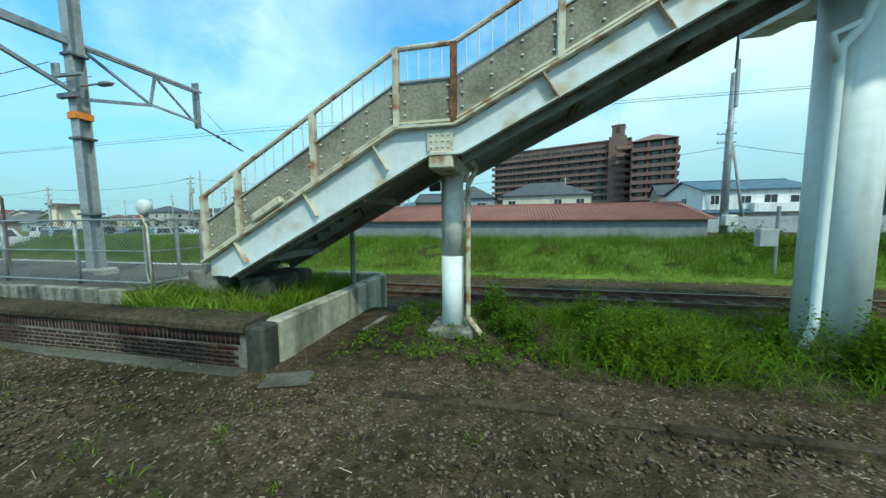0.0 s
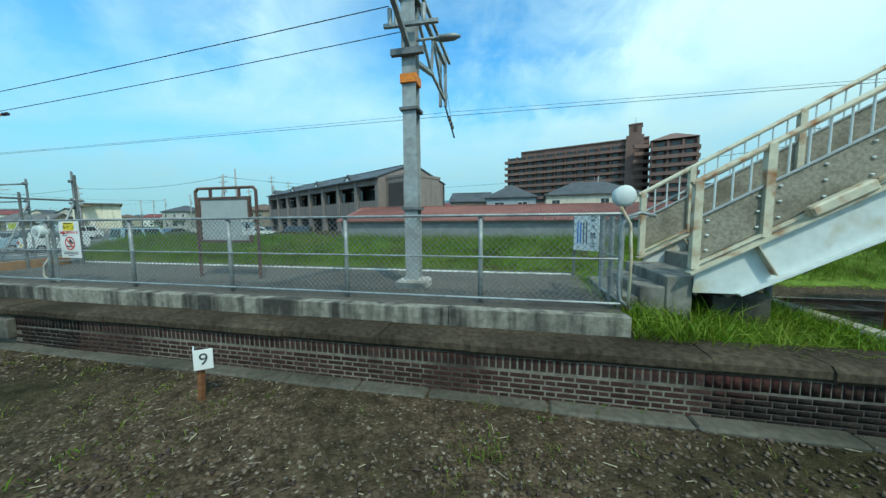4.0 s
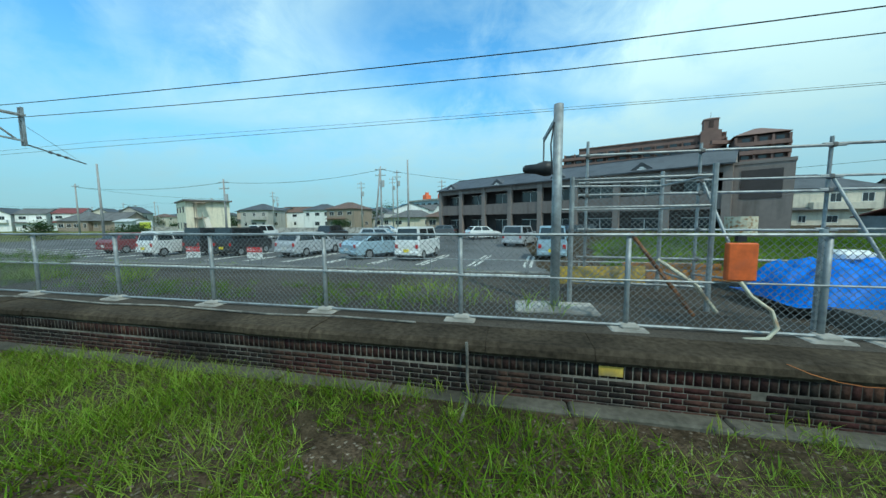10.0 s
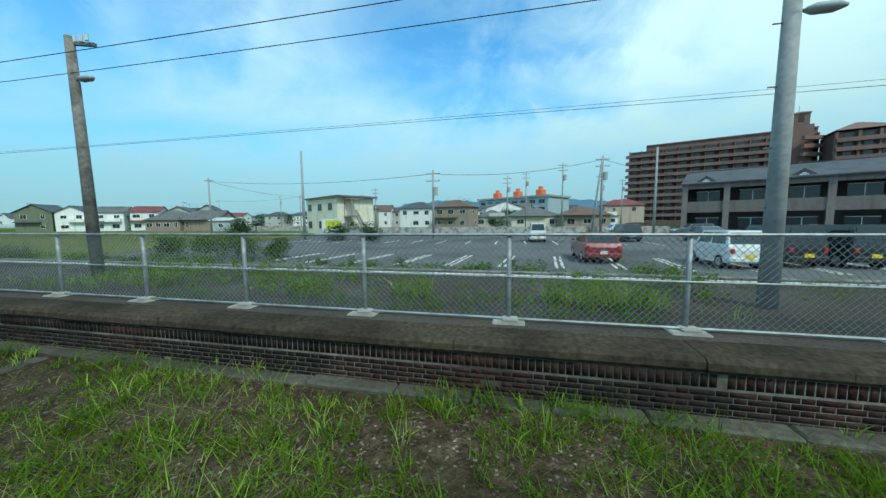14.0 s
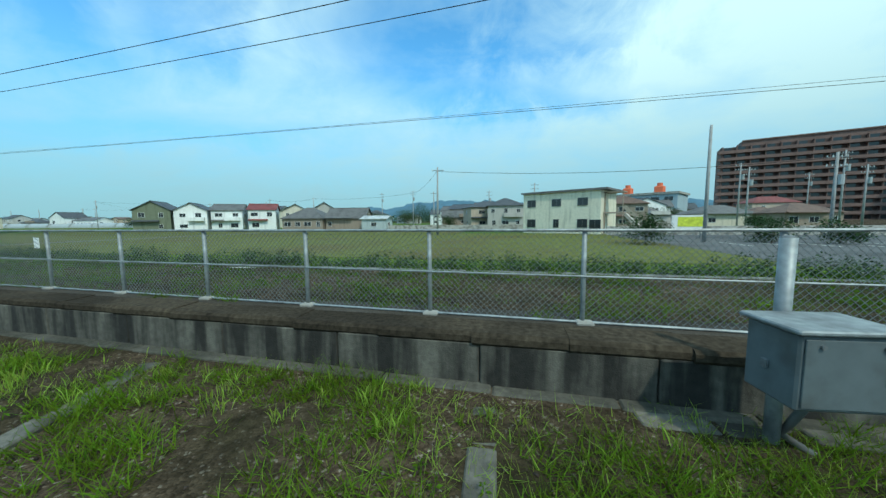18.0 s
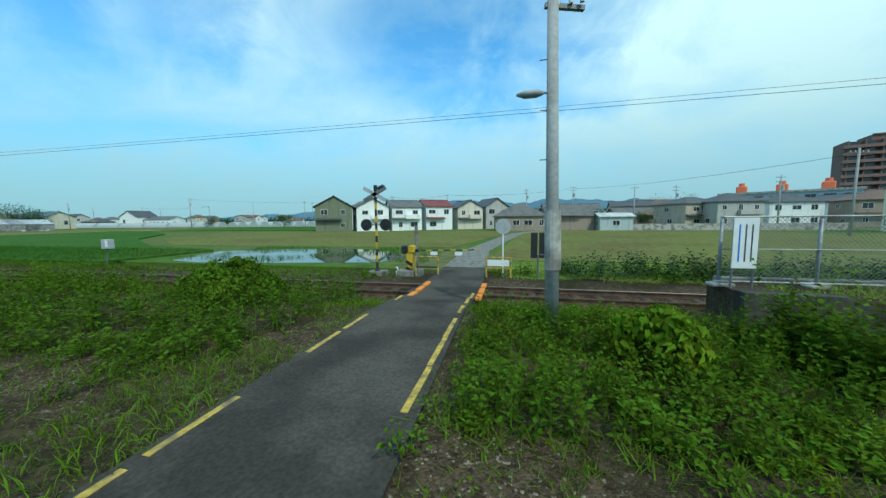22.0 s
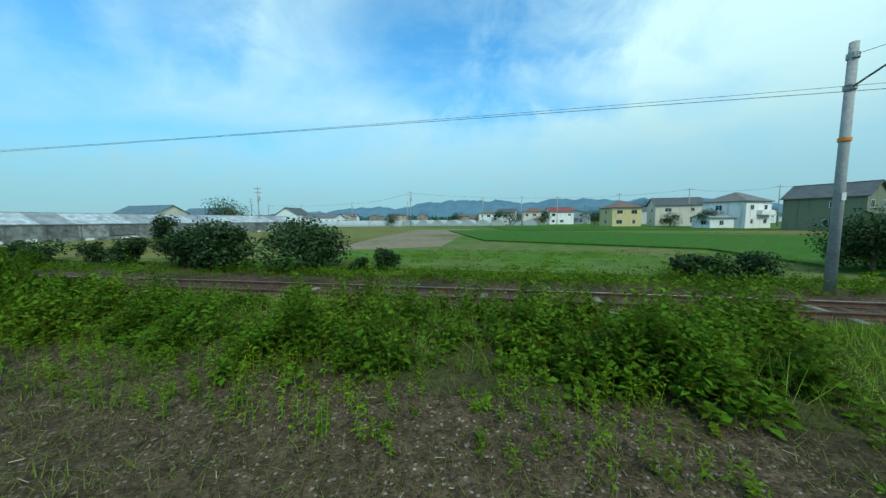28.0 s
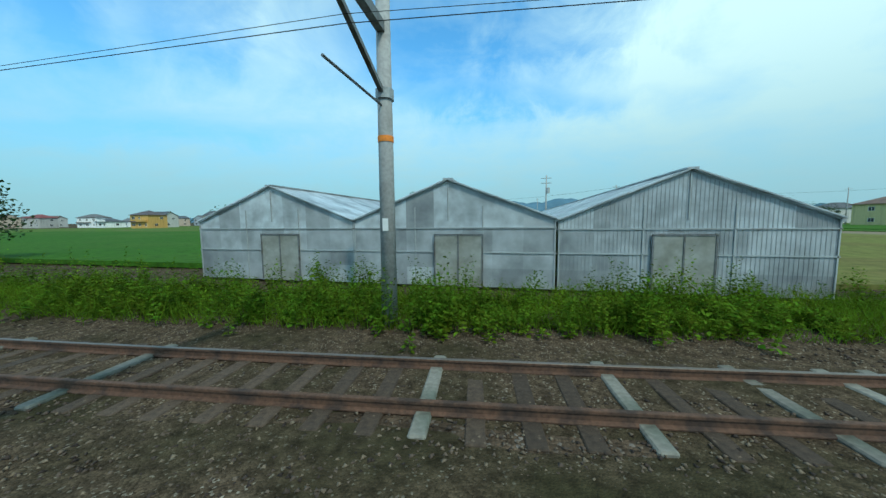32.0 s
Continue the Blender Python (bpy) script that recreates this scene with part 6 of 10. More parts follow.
notice_board(-61.2, 6.2, TOP, 1.24, 0.86, 1.18, 1.52)


def tank_box():
    t = thing("junction_box", "white round junction box on a galvanised post with a looped conduit", "junction box", (-15.42, 4.12, DECK))
    part("post", Shape().tube((0.05, 0, 0), (0.05, 0, 1.15), 0.03, 8), M_STEEL, t)
    part("drum", Shape().tube((-0.06, -0.16, 0.93), (-0.06, 0.14, 0.93), 0.115, 18), M_BOX_W, t, "white round drum", smooth=False)
    part("conduit", Shape().pipe([(0.08, -0.05, 1.0), (0.13, -0.07, 1.1), (0.1, -0.06, 1.2), (0.02, -0.05, 1.16)], 0.016).pipe([(0.03, -0.07, 0.45), (-0.12, -0.08, 0.3), (-0.16, -0.07, 0.12), (-0.05, -0.07, 0.04), (0.1, -0.07, 0.04)], 0.02), M_CONC_L, t, "pale flexible conduit", smooth=True)
    part("lid", Shape().tube((-0.06, -0.175, 0.93), (-0.06, -0.158, 0.93), 0.06, 14), M_BOX, t)


tank_box()


# ---- work site: scaffold barrier, sheeting, gate ----
def scaffold():
    t = thing("scaffold_barrier", "galvanised scaffold-tube barrier with slanting braces on the platform", "scaffolding")
    xs = [-35.5 + 1.83 * k for k in range(10)]
    y, z0 = 6.45, DECK - 0.05
    for k, x in enumerate(xs):
        h = 2.42 if k % 3 else 2.55
        part("upright", Shape().tube((x, y, z0), (x, y, z0 + h), 0.026, 8), M_STEEL, t)
        if 1 <= k:
            part("brace", Shape().tube((x + 0.04, y, z0 + 1.8), (x + 0.34, y - 0.85, z0), 0.024, 8), M_STEEL, t)
            part("foot_tube", Shape().tube((x - 0.02, y, z0 + 0.12), (x + 0.42, y - 0.95, z0 + 0.16), 0.02, 6), M_STEEL, t)
            part("stub", Shape().tube((x + 0.36, y - 0.8, z0), (x + 0.36, y - 0.8, z0 + 0.42), 0.02, 6), M_STEEL, t)
        for zz in (2.28, 1.78, 1.56, 0.92, 0.4):
            part("coupler", COUPLER, None, t, at=pose(x, y - 0.03, z0 + zz))
    for zz, r in ((2.28, 0.024), (1.78, 0.02), (1.56, 0.024), (0.92, 0.02), (0.40, 0.022)):
        for a, b in zip(xs[::2], xs[2::2]):
            part("ledger", Shape().tube((a - 0.15, y - 0.05, z0 + zz + 0.01), (b + 0.15, y - 0.05, z0 + zz - 0.01), r, 8), M_STEEL, t)
    for x in (-28.0, -22.7):
        part("tube_lamp", Shape().tube((x + 0.1, y - 0.08, z0 + 2.13), (x + 1.3, y - 0.08, z0 + 2.13), 0.022, 8), M_WHITE, t, "white tube lamp under the top rail")
    for a, b in zip(xs, xs[1:]):
        part("toe_board", Shape().box(((a + b) / 2, y + 0.05, z0 + 0.09), (abs(b - a) - 0.04, 0.03, 0.18)), M_WOODN if a < -28.3 else M_STEEL, t, "orange wooden toe board" if a < -28.3 else "grey steel toe board")
    # return at the east end
    xe = xs[-1] + 0.1
    for yy, h in ((4.45, 2.5), (5.4, 1.9), (6.45, 2.45)):
        part("upright", Shape().tube((xe, yy, z0), (xe, yy, z0 + h), 0.028, 8), M_STEEL_D, t)
    for zz in (1.75, 0.45):
        part("ledger", Shape().tube((xe, 4.3, z0 + zz), (xe, 6.6, z0 + zz), 0.024, 8), M_STEEL_D, t)
    part("brace", Shape().tube((xe + 0.05, 4.45, z0 + 1.9), (xe - 1.6, 5.2, z0 + 0.05), 0.026, 8), M_STEEL_D, t)
    part("ledger", Shape().tube((xe + 0.1, 4.45, z0 + 0.55), (xe - 1.9, 5.0, z0 + 0.5), 0.024, 8), M_STEEL_D, t)
    part("timber", Shape().beam((xe - 0.3, 6.3, z0 + 0.12), (xe + 0.1, 4.6, z0 + 0.12), 0.16, 0.2), M_WOODN, t, "orange-brown timber baulk")


COUPLER = mesh_of("coupler", Shape().box((0, 0, 0), (0.08, 0.1, 0.08), bev=0.015), M_STEEL_D)
scaffold()


def heap(name, label, category, x, y, z, L, W, H, material, seed, parts=()):
    """A sheeted heap: a crumpled dome with folds."""
    nx, ny = 46, 30
    sh = Shape()
    v, f = [], []
    for i in range(nx):
        for j in range(ny):
            u, w = i / (nx - 1) * 2 - 1, j / (ny - 1) * 2 - 1
            e = max(0.0, 1 - (abs(u) ** 3 + abs(w) ** 3) ** 1.2)
            n = noise.noise(Vector((u * 2.4 + seed, w * 2.0, seed))) * 0.38 + noise.noise(Vector((u * 7 + seed, w * 7, 1.3))) * 0.10 + abs(noise.noise(Vector((u * 4 - w * 6, seed, 0.4)))) * 0.26 - abs(noise.noise(Vector((u * 9 + w * 4, 2.2, seed)))) * 0.14
            v.append((u * L / 2 * (1 + 0.14 * n), w * W / 2 * (1 + 0.14 * n), max(0.0, H * (e ** 0.42) * (0.80 + 1.15 * n + 0.16 * abs(noise.noise(Vector((u * 13 + seed, w * 11, 3.1))))))))
    f = [(i * ny + j, (i + 1) * ny + j, (i + 1) * ny + j + 1, i * ny + j + 1) for i in range(nx - 1) for j in range(ny - 1)]
    t = thing(name, label, category, (x, y, z))
    part("sheet", sh.add(v, f), material, t, smooth=True)
    return t


hp = heap("tarpaulin_heap", "bright blue tarpaulin tied over a heap of material", "tarpaulin", -32.45, 5.25, DECK - 0.03, 1.95, 1.25, 0.52, M_BLUE, 3.1)
part("rope", Shape().pipe([(0.9, -0.62, 0.02), (0.93, -0.45, 0.3), (0.95, -0.1, 0.5)], 0.012), M_WHITE, hp, "white rope")
part("wrapped_pack", Shape().box((0.2, 0.25, 0.56), (0.42, 0.3, 0.16), bev=0.05), M_WHITE, hp, "white wrapped pack")
hp = heap("net_heap", "teal safety net thrown over stacked material", "safety net", -30.55, 5.45, DECK - 0.03, 1.75, 1.1, 0.5, M_NET, 7.7)
part("rope", Shape().pipe([(0.72, -0.5, 0.02), (0.68, -0.35, 0.42), (0.6, -0.2, 0.5)], 0.012), M_WHITE, hp, "white rope")
part("blue_drum", Shape().tube((0.45, -0.35, 0.02), (0.45, -0.35, 0.42), 0.17, 14), M_BLUE, hp, "blue drum under the net")


def gate_corner():
    t = thing("site_gate", "galvanised mesh gate frame closing off the work site", "gate", (0, 0, TOP - 0.02))
    for x, y, h in ((-36.05, 5.9, 2.0), (-36.0, 5.0, 1.9), (-34.3, 6.3, 2.1), (-34.25, 4.9, 2.0), (-33.5, 4.3, 1.15)):
        part("gate_post", Shape().tube((x, y, 0), (x, y, h), 0.035, 8), M_STEEL, t)
    for zz in (1.85, 1.45, 0.35):
        part("gate_rail", Shape().tube((-36.05, 5.9, zz), (-34.3, 6.3, zz), 0.02, 6), M_STEEL, t)
        part("gate_rail", Shape().tube((-36.0, 5.0, zz), (-34.25, 4.9, zz), 0.02, 6), M_STEEL, t)
        part("gate_rail", Shape().tube((-34.3, 6.3, zz), (-34.25, 4.9, zz), 0.02, 6), M_STEEL, t)
    part("netting", link_mesh(1.75, 1.6, 0.075), None, t, at=pose(-36.0, 4.98, 0.3, 0, 0, -3))
    part("brace", Shape().tube((-35.3, 4.7, 1.1), (-34.6, 4.5, 0.05), 0.025, 8), M_RUST, t, "rusty slanting tube")
    part("brace", Shape().pipe([(-35.0, 4.6, 0.75), (-34.6, 4.5, 0.45), (-34.35, 4.5, 0.1)], 0.025, 8), M_CREAM, t, "pale bent tube")
    part("barrier_board", Shape().box((-35.3, 6.0, 0.3), (1.5, 0.04, 0.3), rz=0.2), M_PAINT_Y, t, "yellow-brown board")
    part("barrier_board", Shape().box((-34.0, 6.55, 0.35), (1.6, 0.04, 0.22)), M_WOODN, t, "orange board")


gate_corner()
t = thing("orange_box", "flat orange safety box with a pale hose on the site gate", "safety box", (-34.5, 3.90, 1.74))
part("body", Shape().box((0, 0, 0), (0.27, 0.08, 0.40), bev=0.012), mat("red_orange_box", (0.60, 0.115, 0.025), 0.6, vary=0.2, scale=12, stain=(0.36, 0.08, 0.03), stain_amt=0.35, stain_scale=5), t, "orange sheet-metal box")
part("bracket", Shape().box((0, 0.02, 0.24), (0.08, 0.05, 0.06)), M_BLACK, t)
part("hose", Shape().pipe([(0.0, -0.02, -0.21), (0.1, -0.03, -0.36), (0.28, -0.04, -0.5), (0.34, -0.05, -0.68), (0.26, -0.05, -0.80), (0.05, -0.05, -0.82)], 0.02), M_CREAM, t, "pale hose", smooth=True)


def speaker_pole():
    t = thing("speaker_pole", "galvanised pole with a bracket arm and a hanging black loudspeaker", "pole", (-36.25, 4.72, TOP - 0.02))
    part("pole", Shape().tube((0, 0, 0), (0, 0, 2.85), 0.065, 12), M_STEEL, t, smooth=True)
    part("arm", Shape().beam((0, 0, 2.72), (-0.1, 1.0, 2.62), 0.03, 0.06), M_STEEL, t, "bracket arm")
    part("cable", Shape().pipe([(-0.06, -0.05, 2.6), (-0.1, -0.06, 2.3), (-0.07, -0.05, 1.9)], 0.012), M_WIRE, t)
    hang = part("drop_rod", Shape().tube((-0.1, 0.98, 2.62), (-0.1, 0.98, 2.2), 0.015, 6), M_STEEL_D, t)
    part("loudspeaker", Shape().loft([[(-0.1 + dx, 0.98 + r * math.cos(a), 2.14 + r * math.sin(a)) for a in [i * math.pi / 8 for i in range(16)]] for dx, r in ((-0.34, .03), (-0.3, .07), (-0.12, .085), (0.02, .13), (0.12, .12), (0.16, .06))]), M_BLACK, hang, "black horn loudspeaker", smooth=True)
    part("base", Shape().box((0, -0.05, 0.02), (1.1, 0.55, 0.06), bev=0.02), M_CONC_L, t, "pale concrete slab")


speaker_pole()

# stakes with a cord along the platform
STAKES = ((-18.5, 2.55), (-23.4, 2.5), (-27.2, 2.45), (-31.05, 2.35), (-33.6, 2.95))
for x, y in STAKES:
    t = thing("marker_stake", "thin rusty marker stake with an orange cord", "stake", (x, y, 0.28), group="marker stakes")
    part("rod", Shape().tube((0, 0, 0), (-0.05, 0, 0.74), 0.0085, 6), M_RUST_O, t)
    part("knot", Shape().loft([[(-0.05 + 0.018 * s * math.cos(a), 0.018 * s * math.sin(a), 0.72 + zz) for a in [i * math.pi / 4 for i in range(8)]] for zz, s in ((-.04, .4), (-.01, 1), (.02, .8), (.05, .3))]), M_RUST_O, t, "knotted orange cord")
cord_thing = thing("cord", "thin orange cord strung between the stakes", "cord")
pts = [(-16.9, 3.0, 1.1)] + [(x - 0.05, y, 1.0) for x, y in STAKES] + [(-34.6, 3.1, 0.98)]
for a, b in zip(pts, pts[1:]):
    q = [Vector(a).lerp(Vector(b), k / 6) - Vector((0, 0, 0.12 * (1 - (k / 3 - 1) ** 2))) for k in range(7)]
    part("cord_length", Shape().pipe(q, 0.0035, 4), M_RUST_O, cord_thing)
ob = solid("yellow_mark", Shape().box((0, 0, 0), (0.22, 0.012, 0.10), bev=0.003), M_PAINT_Y, "faded yellow painted mark on the brick wall", "painted mark", (-35.9, front(-35.9) - 0.0, 0.72))
ob = solid("wall_cable", Shape().pipe([(0, -0.11, 0.95), (0.01, -0.13, 0.82), (0, -0.07, 0.6), (0.02, -0.1, 0.36), (0, -0.5, 0.34)], 0.016), M_CONC, "grey cable hanging down the platform wall", "cable", (-37.3, front(-37.0), 0))
ob = solid("ground_conduit", Shape().pipe([(-38 - 1.0 * k, 3.62 + 0.05 * math.sin(k * 2.1), TOP + 0.02) for k in range(17)], 0.014), M_CONC, "pale conduit lying on the platform edge", "cable")


# ---- lamp and line poles on the platform ----
def lamp_pole(x, y, z, h, material, lean=0.0, label="tall grey pole with a lamp and a cross-arm", lamp_h=None, lamp_side=1):
    t = thing("lamp_pole", label, "lamp pole", (x, y, z), group="lamp poles")
    part("pole", Shape().tube((0, 0, -0.1), (lean, 0, h), 0.12, 14, 0.085), material, t, smooth=True)
    part("cross_arm", Shape().beam((lean - 0.12, 0, h - 0.12), (lean + 0.5, 0.15, h - 0.16), 0.07, 0.07), M_STEEL_D, t)
    for dx in (0.08, 0.28, 0.45):
        part("insulator", Shape().tube((lean + dx, 0.04, h - 0.12), (lean + dx, 0.04, h + 0.02), 0.035, 8), M_BOX_W, t)
    lh = lamp_h or h - 0.95
    k = lamp_side
    la = part("lamp_arm", Shape().tube((lean * lh / h, 0, lh), (lean * lh / h + 0.22 * k, -0.02, lh + 0.05), 0.02, 6), M_STEEL, t)
    part("lamp_head", Shape().loft([[(lean * lh / h + k * (0.14 + 0.44 * u), 0.09 * s * math.cos(a), lh + 0.03 + 0.065 * s * math.sin(a)) for a in [i * math.pi / 5 for i in range(10)]] for u, s in ((0, .45), (.25, 1), (.7, 1), (1, .3))]), M_BOX, la, "grey lamp head", smooth=True)
    for q in range(5):
        part("step_bolt", Shape().tube((lean * (1.4 + q * 0.8) / h - 0.09, 0, 1.4 + q * 0.8), (lean * (1.4 + q * 0.8) / h - 0.2, 0, 1.4 + q * 0.8), 0.01, 5), M_STEEL_D, t)
    return t


lamp_pole(-65.35, 5.25, TOP, 4.85, M_POLE)
lamp_pole(-78.3, 5.4, TOP, 5.35, M_WOODPOLE, -0.12, "weathered grey pole with a lamp and a cross-arm")
lamp_pole(-128.0, 5.25, 0.5, 5.65, M_WOODPOLE, -0.25, "weathered dark pole with a lamp and a cross-arm")
lamp_pole(-158.55, 5.65, 0.2, 5.55, M_POLE, -0.1, "grey concrete pole with a lamp beside the crossing", 4.05, -1)
part("pole_guard", Shape().tube((-158.56, 5.65, 1.35), (-158.58, 5.65, 2.35), 0.135, 14), M_CONC_L, bpy.data.objects["lamp_pole.003"], "pale weathered band", at=Matrix.Translation((158.55, -5.65, -0.2)))


def relay_cabinet(x, y, z, w, h, d, legs, material, label, rz=0.0, zb=0.5):
    t = thing("relay_cabinet", label, "cabinet", (x, y, z), rz, group="line-side cabinets")
    body = part("body", Shape().box((0, 0, zb + h / 2), (w, d, h), bev=0.015), material, t)
    part("lid", Shape().box((0, 0, zb + h + 0.02), (w + 0.08, d + 0.08, 0.035), bev=0.01), M_STEEL if legs else material, body)
    part("door", Shape().box((0, -d / 2 - 0.006, zb + h / 2), (w - 0.06, 0.014, h - 0.06), bev=0.004), material, body)
    part("latch", Shape().box((w * 0.36, -d / 2 - 0.02, zb + h * 0.5), (0.03, 0.02, 0.08)), M_STEEL_D, body)
    for dx in (-0.3, 0.3):
        part("hasp", Shape().tube((w * dx, -d / 2 - 0.03, zb + h * 0.86), (w * dx, -d / 2 - 0.008, zb + h * 0.86), 0.016, 8), M_STEEL_D, body)
    part("side_lock", Shape().box((-w / 2 - 0.012, 0.02, zb + h * 0.45), (0.024, 0.05, 0.07), bev=0.006), M_STEEL_D, body)
    if not legs:
        for k in range(3):
            part("small_line", Shape().box((-0.02, -d / 2 - 0.016, zb + h * (0.72 - 0.1 * k)), (w * (0.3 + 0.1 * k), 0.003, 0.02)), M_INK, body)
    if legs:
        k = -1 if legs == "front" else 1
        py, px = k * (d / 2 + 0.075), -w * 0.12 if k < 0 else 0.0
        top = zb + h + (0.5 if k < 0 else 0.62)
        pp = part("post", Shape().tube((px, py, -0.1), (px, py, top), 0.055, 12), M_STEEL, t, "round galvanised post", smooth=True)
        part("post_cap", Shape().tube((px, py, top), (px, py, top + 0.02), 0.05, 12, 0.02), M_STEEL_D, pp)
        for zz in (0.0, h - 0.14):
            part("strap", Shape().tube((px, py, zb + zz), (px, py, zb + zz + 0.03), 0.063, 12), M_BOX, pp)
        part("cable_duct", Shape().pipe([(px + 0.12, 0, zb + 0.02), (px + 0.12, py * 0.5, zb - 0.12), (px + 0.09, py * 0.8, zb - 0.34), (px + 0.07, py, 0.1), (px + 0.2, py - 0.14, 0.02)], 0.032, 8), M_BLACK if k < 0 else M_STEEL_D, t, "cable duct", smooth=True)
        if k > 0:
            for q in range(3):
                part("small_line", Shape().box((w / 2 + 0.004, 0.02 * q, zb + h * (0.72 - 0.13 * q)), (0.004, d * (0.3 + 0.12 * q), 0.022)), M_INK, body)
    else:
        part("plinth", Shape().box((0.02, 0, zb - 0.06), (w + 0.06, d + 0.05, 0.14), bev=0.01), M_WALLC, t)
        part("plinth_block", Shape().box((0, 0, -0.02), (w * 1.1, d * 1.15, 0.16), bev=0.02), M_WALLC, t)
    return t


relay_cabinet(-107.88, 2.75, 0.3, 0.62, 0.54, 0.42, "behind", M_BOX_D, "grey steel line-side cabinet on a tall post", 6, 0.58)
relay_cabinet(-151.0, 2.4, 0.3, 0.46, 0.54, 0.36, "front", M_BOX_D, "grey steel line-side cabinet on a post in the weeds", 4, 0.92)
relay_cabinet(-271.5, 4.8, 0.22, 0.66, 0.86, 0.5, False, M_BOX_W, "pale metal line-side cabinet on a dark plinth", 24, 0.18)
t = thing("signal_box", "pale grey signal box on a thin post beside the track", "signal box", (-180.4, 12.6, -0.1))
part("post", Shape().tube((-0.15, 0, 0), (0.0, 0, 0.95), 0.035, 8), M_STEEL_D, t)
bx = part("body", Shape().box((0.05, 0, 1.2), (0.5, 0.3, 0.5), bev=0.02), M_BOX, t)
part("plate", Shape().box((0.2, -0.16, 1.22), (0.16, 0.02, 0.36)), M_WHITE, bx, "white plate")
t = thing("cable_cabinet", "grey cabinet on a tall post beside the farther track", "cabinet", (9.0, 13.4, 0.2))
part("post", Shape().tube((0.1, 0, 0), (0.1, 0, 2.4), 0.06, 10), M_STEEL, t)
part("body", Shape().box((-0.25, -0.05, 1.3), (0.55, 0.3, 0.62), bev=0.02), M_BOX, t)
for x, y in ((-154.8, 1.65),):
    t = thing("leaning_post", "grey steel post with a sleeve, leaning beside the crossing", "post", (x, y, 0.25))
    part("sleeve", Shape().tube((0.12, -0.05, -0.1), (0.0, 0, 1.95), 0.075, 12), M_STEEL_D, t, "dark steel sleeve", smooth=True)
    part("rod", Shape().tube((0.16, -0.04, 0.0), (-0.12, 0.04, 3.35), 0.035, 10), M_STEEL, t, smooth=True)
    lp = part("lamp", Shape().tube((-0.12, 0.04, 3.32), (-0.155, 0.05, 3.8), 0.055, 12), M_BOX, t, "long grey warning lamp", smooth=True)
    part("lamp_cap", Shape().tube((-0.155, 0.05, 3.8), (-0.158, 0.05, 3.84), 0.057, 12, 0.03), M_RED, lp, "dull red cap")
    part("lamp_collar", Shape().tube((-0.118, 0.04, 3.28), (-0.12, 0.04, 3.34), 0.066, 12), M_STEEL_D, lp)
    part("signal_box", Shape().box((-0.085, -0.03, 2.85), (0.12, 0.1, 0.27), bev=0.01), M_BOX, t, "small grey box")
    for zz in (1.2, 1.36):
        part("band", Shape().tube((0.05 - 0.02 * zz, -0.02, zz), (0.05 - 0.02 * zz, -0.02, zz + 0.03), 0.085, 12), M_BOX_W, t)
for x, y in ((-241.9, 7.05), (-279.3, 5.7), (-163.8, 12.0)):
    t = thing("boundary_post", "short white concrete boundary post", "marker post", (x, y, float(land(x, y)) - 0.05), group="boundary posts")
    part("post", Shape().box((0, 0, 0.2), (0.085, 0.085, 0.44), bev=0.012), M_WHITE, t)
    part("mark", Shape().box((0, -0.052, 0.32), (0.06, 0.004, 0.08)), M_INK, t)

# cable trough lids and slabs in the ground
def trough(x0, y0, x1, y1, n, name="cable_trough"):
    t = thing(name, "row of concrete cable-trough lids half sunk in the soil", "cable trough", kind="structure")
    a, b = Vector((x0, y0, 0)), Vector((x1, y1, 0))
    ang = math.atan2(y1 - y0, x1 - x0)
    L = (b - a).length / n
    r = random.Random(int(abs(x0) * 10))
    for k in range(n):
        p = a.lerp(b, (k + 0.5) / n)
        part("lid", Shape().box((p.x, p.y + r.uniform(-.015, .015), float(land(p.x, p.y)) - 0.012 + r.uniform(-.022, .012)), (L - r.uniform(0.01, 0.05), 0.24, 0.06), rz=ang + r.uniform(-.03, .03), bev=0.015), M_LID, t)


trough(-46.0, 0.8, -46.5, 3.0, 4)
trough(-75.2, 0.8, -75.3, 3.0, 4)
trough(-99.0, 0.8, -99.5, 3.05, 4)
trough(-110.2, 0.7, -110.3, 3.05, 4)
trough(-114.0, 0.8, -114.8, 3.2, 4)
trough(-108.9, 3.15, -104.9, 3.15, 6)
trough(-127.5, 3.3, -139.0, 3.2, 14)
trough(-150.0, 3.3, -156.4, 3.3, 8)
trough(-153.2, 1.0, -154.3, 3.1, 3)
trough(-150.9, 0.8, -150.7, 3.2, 4)



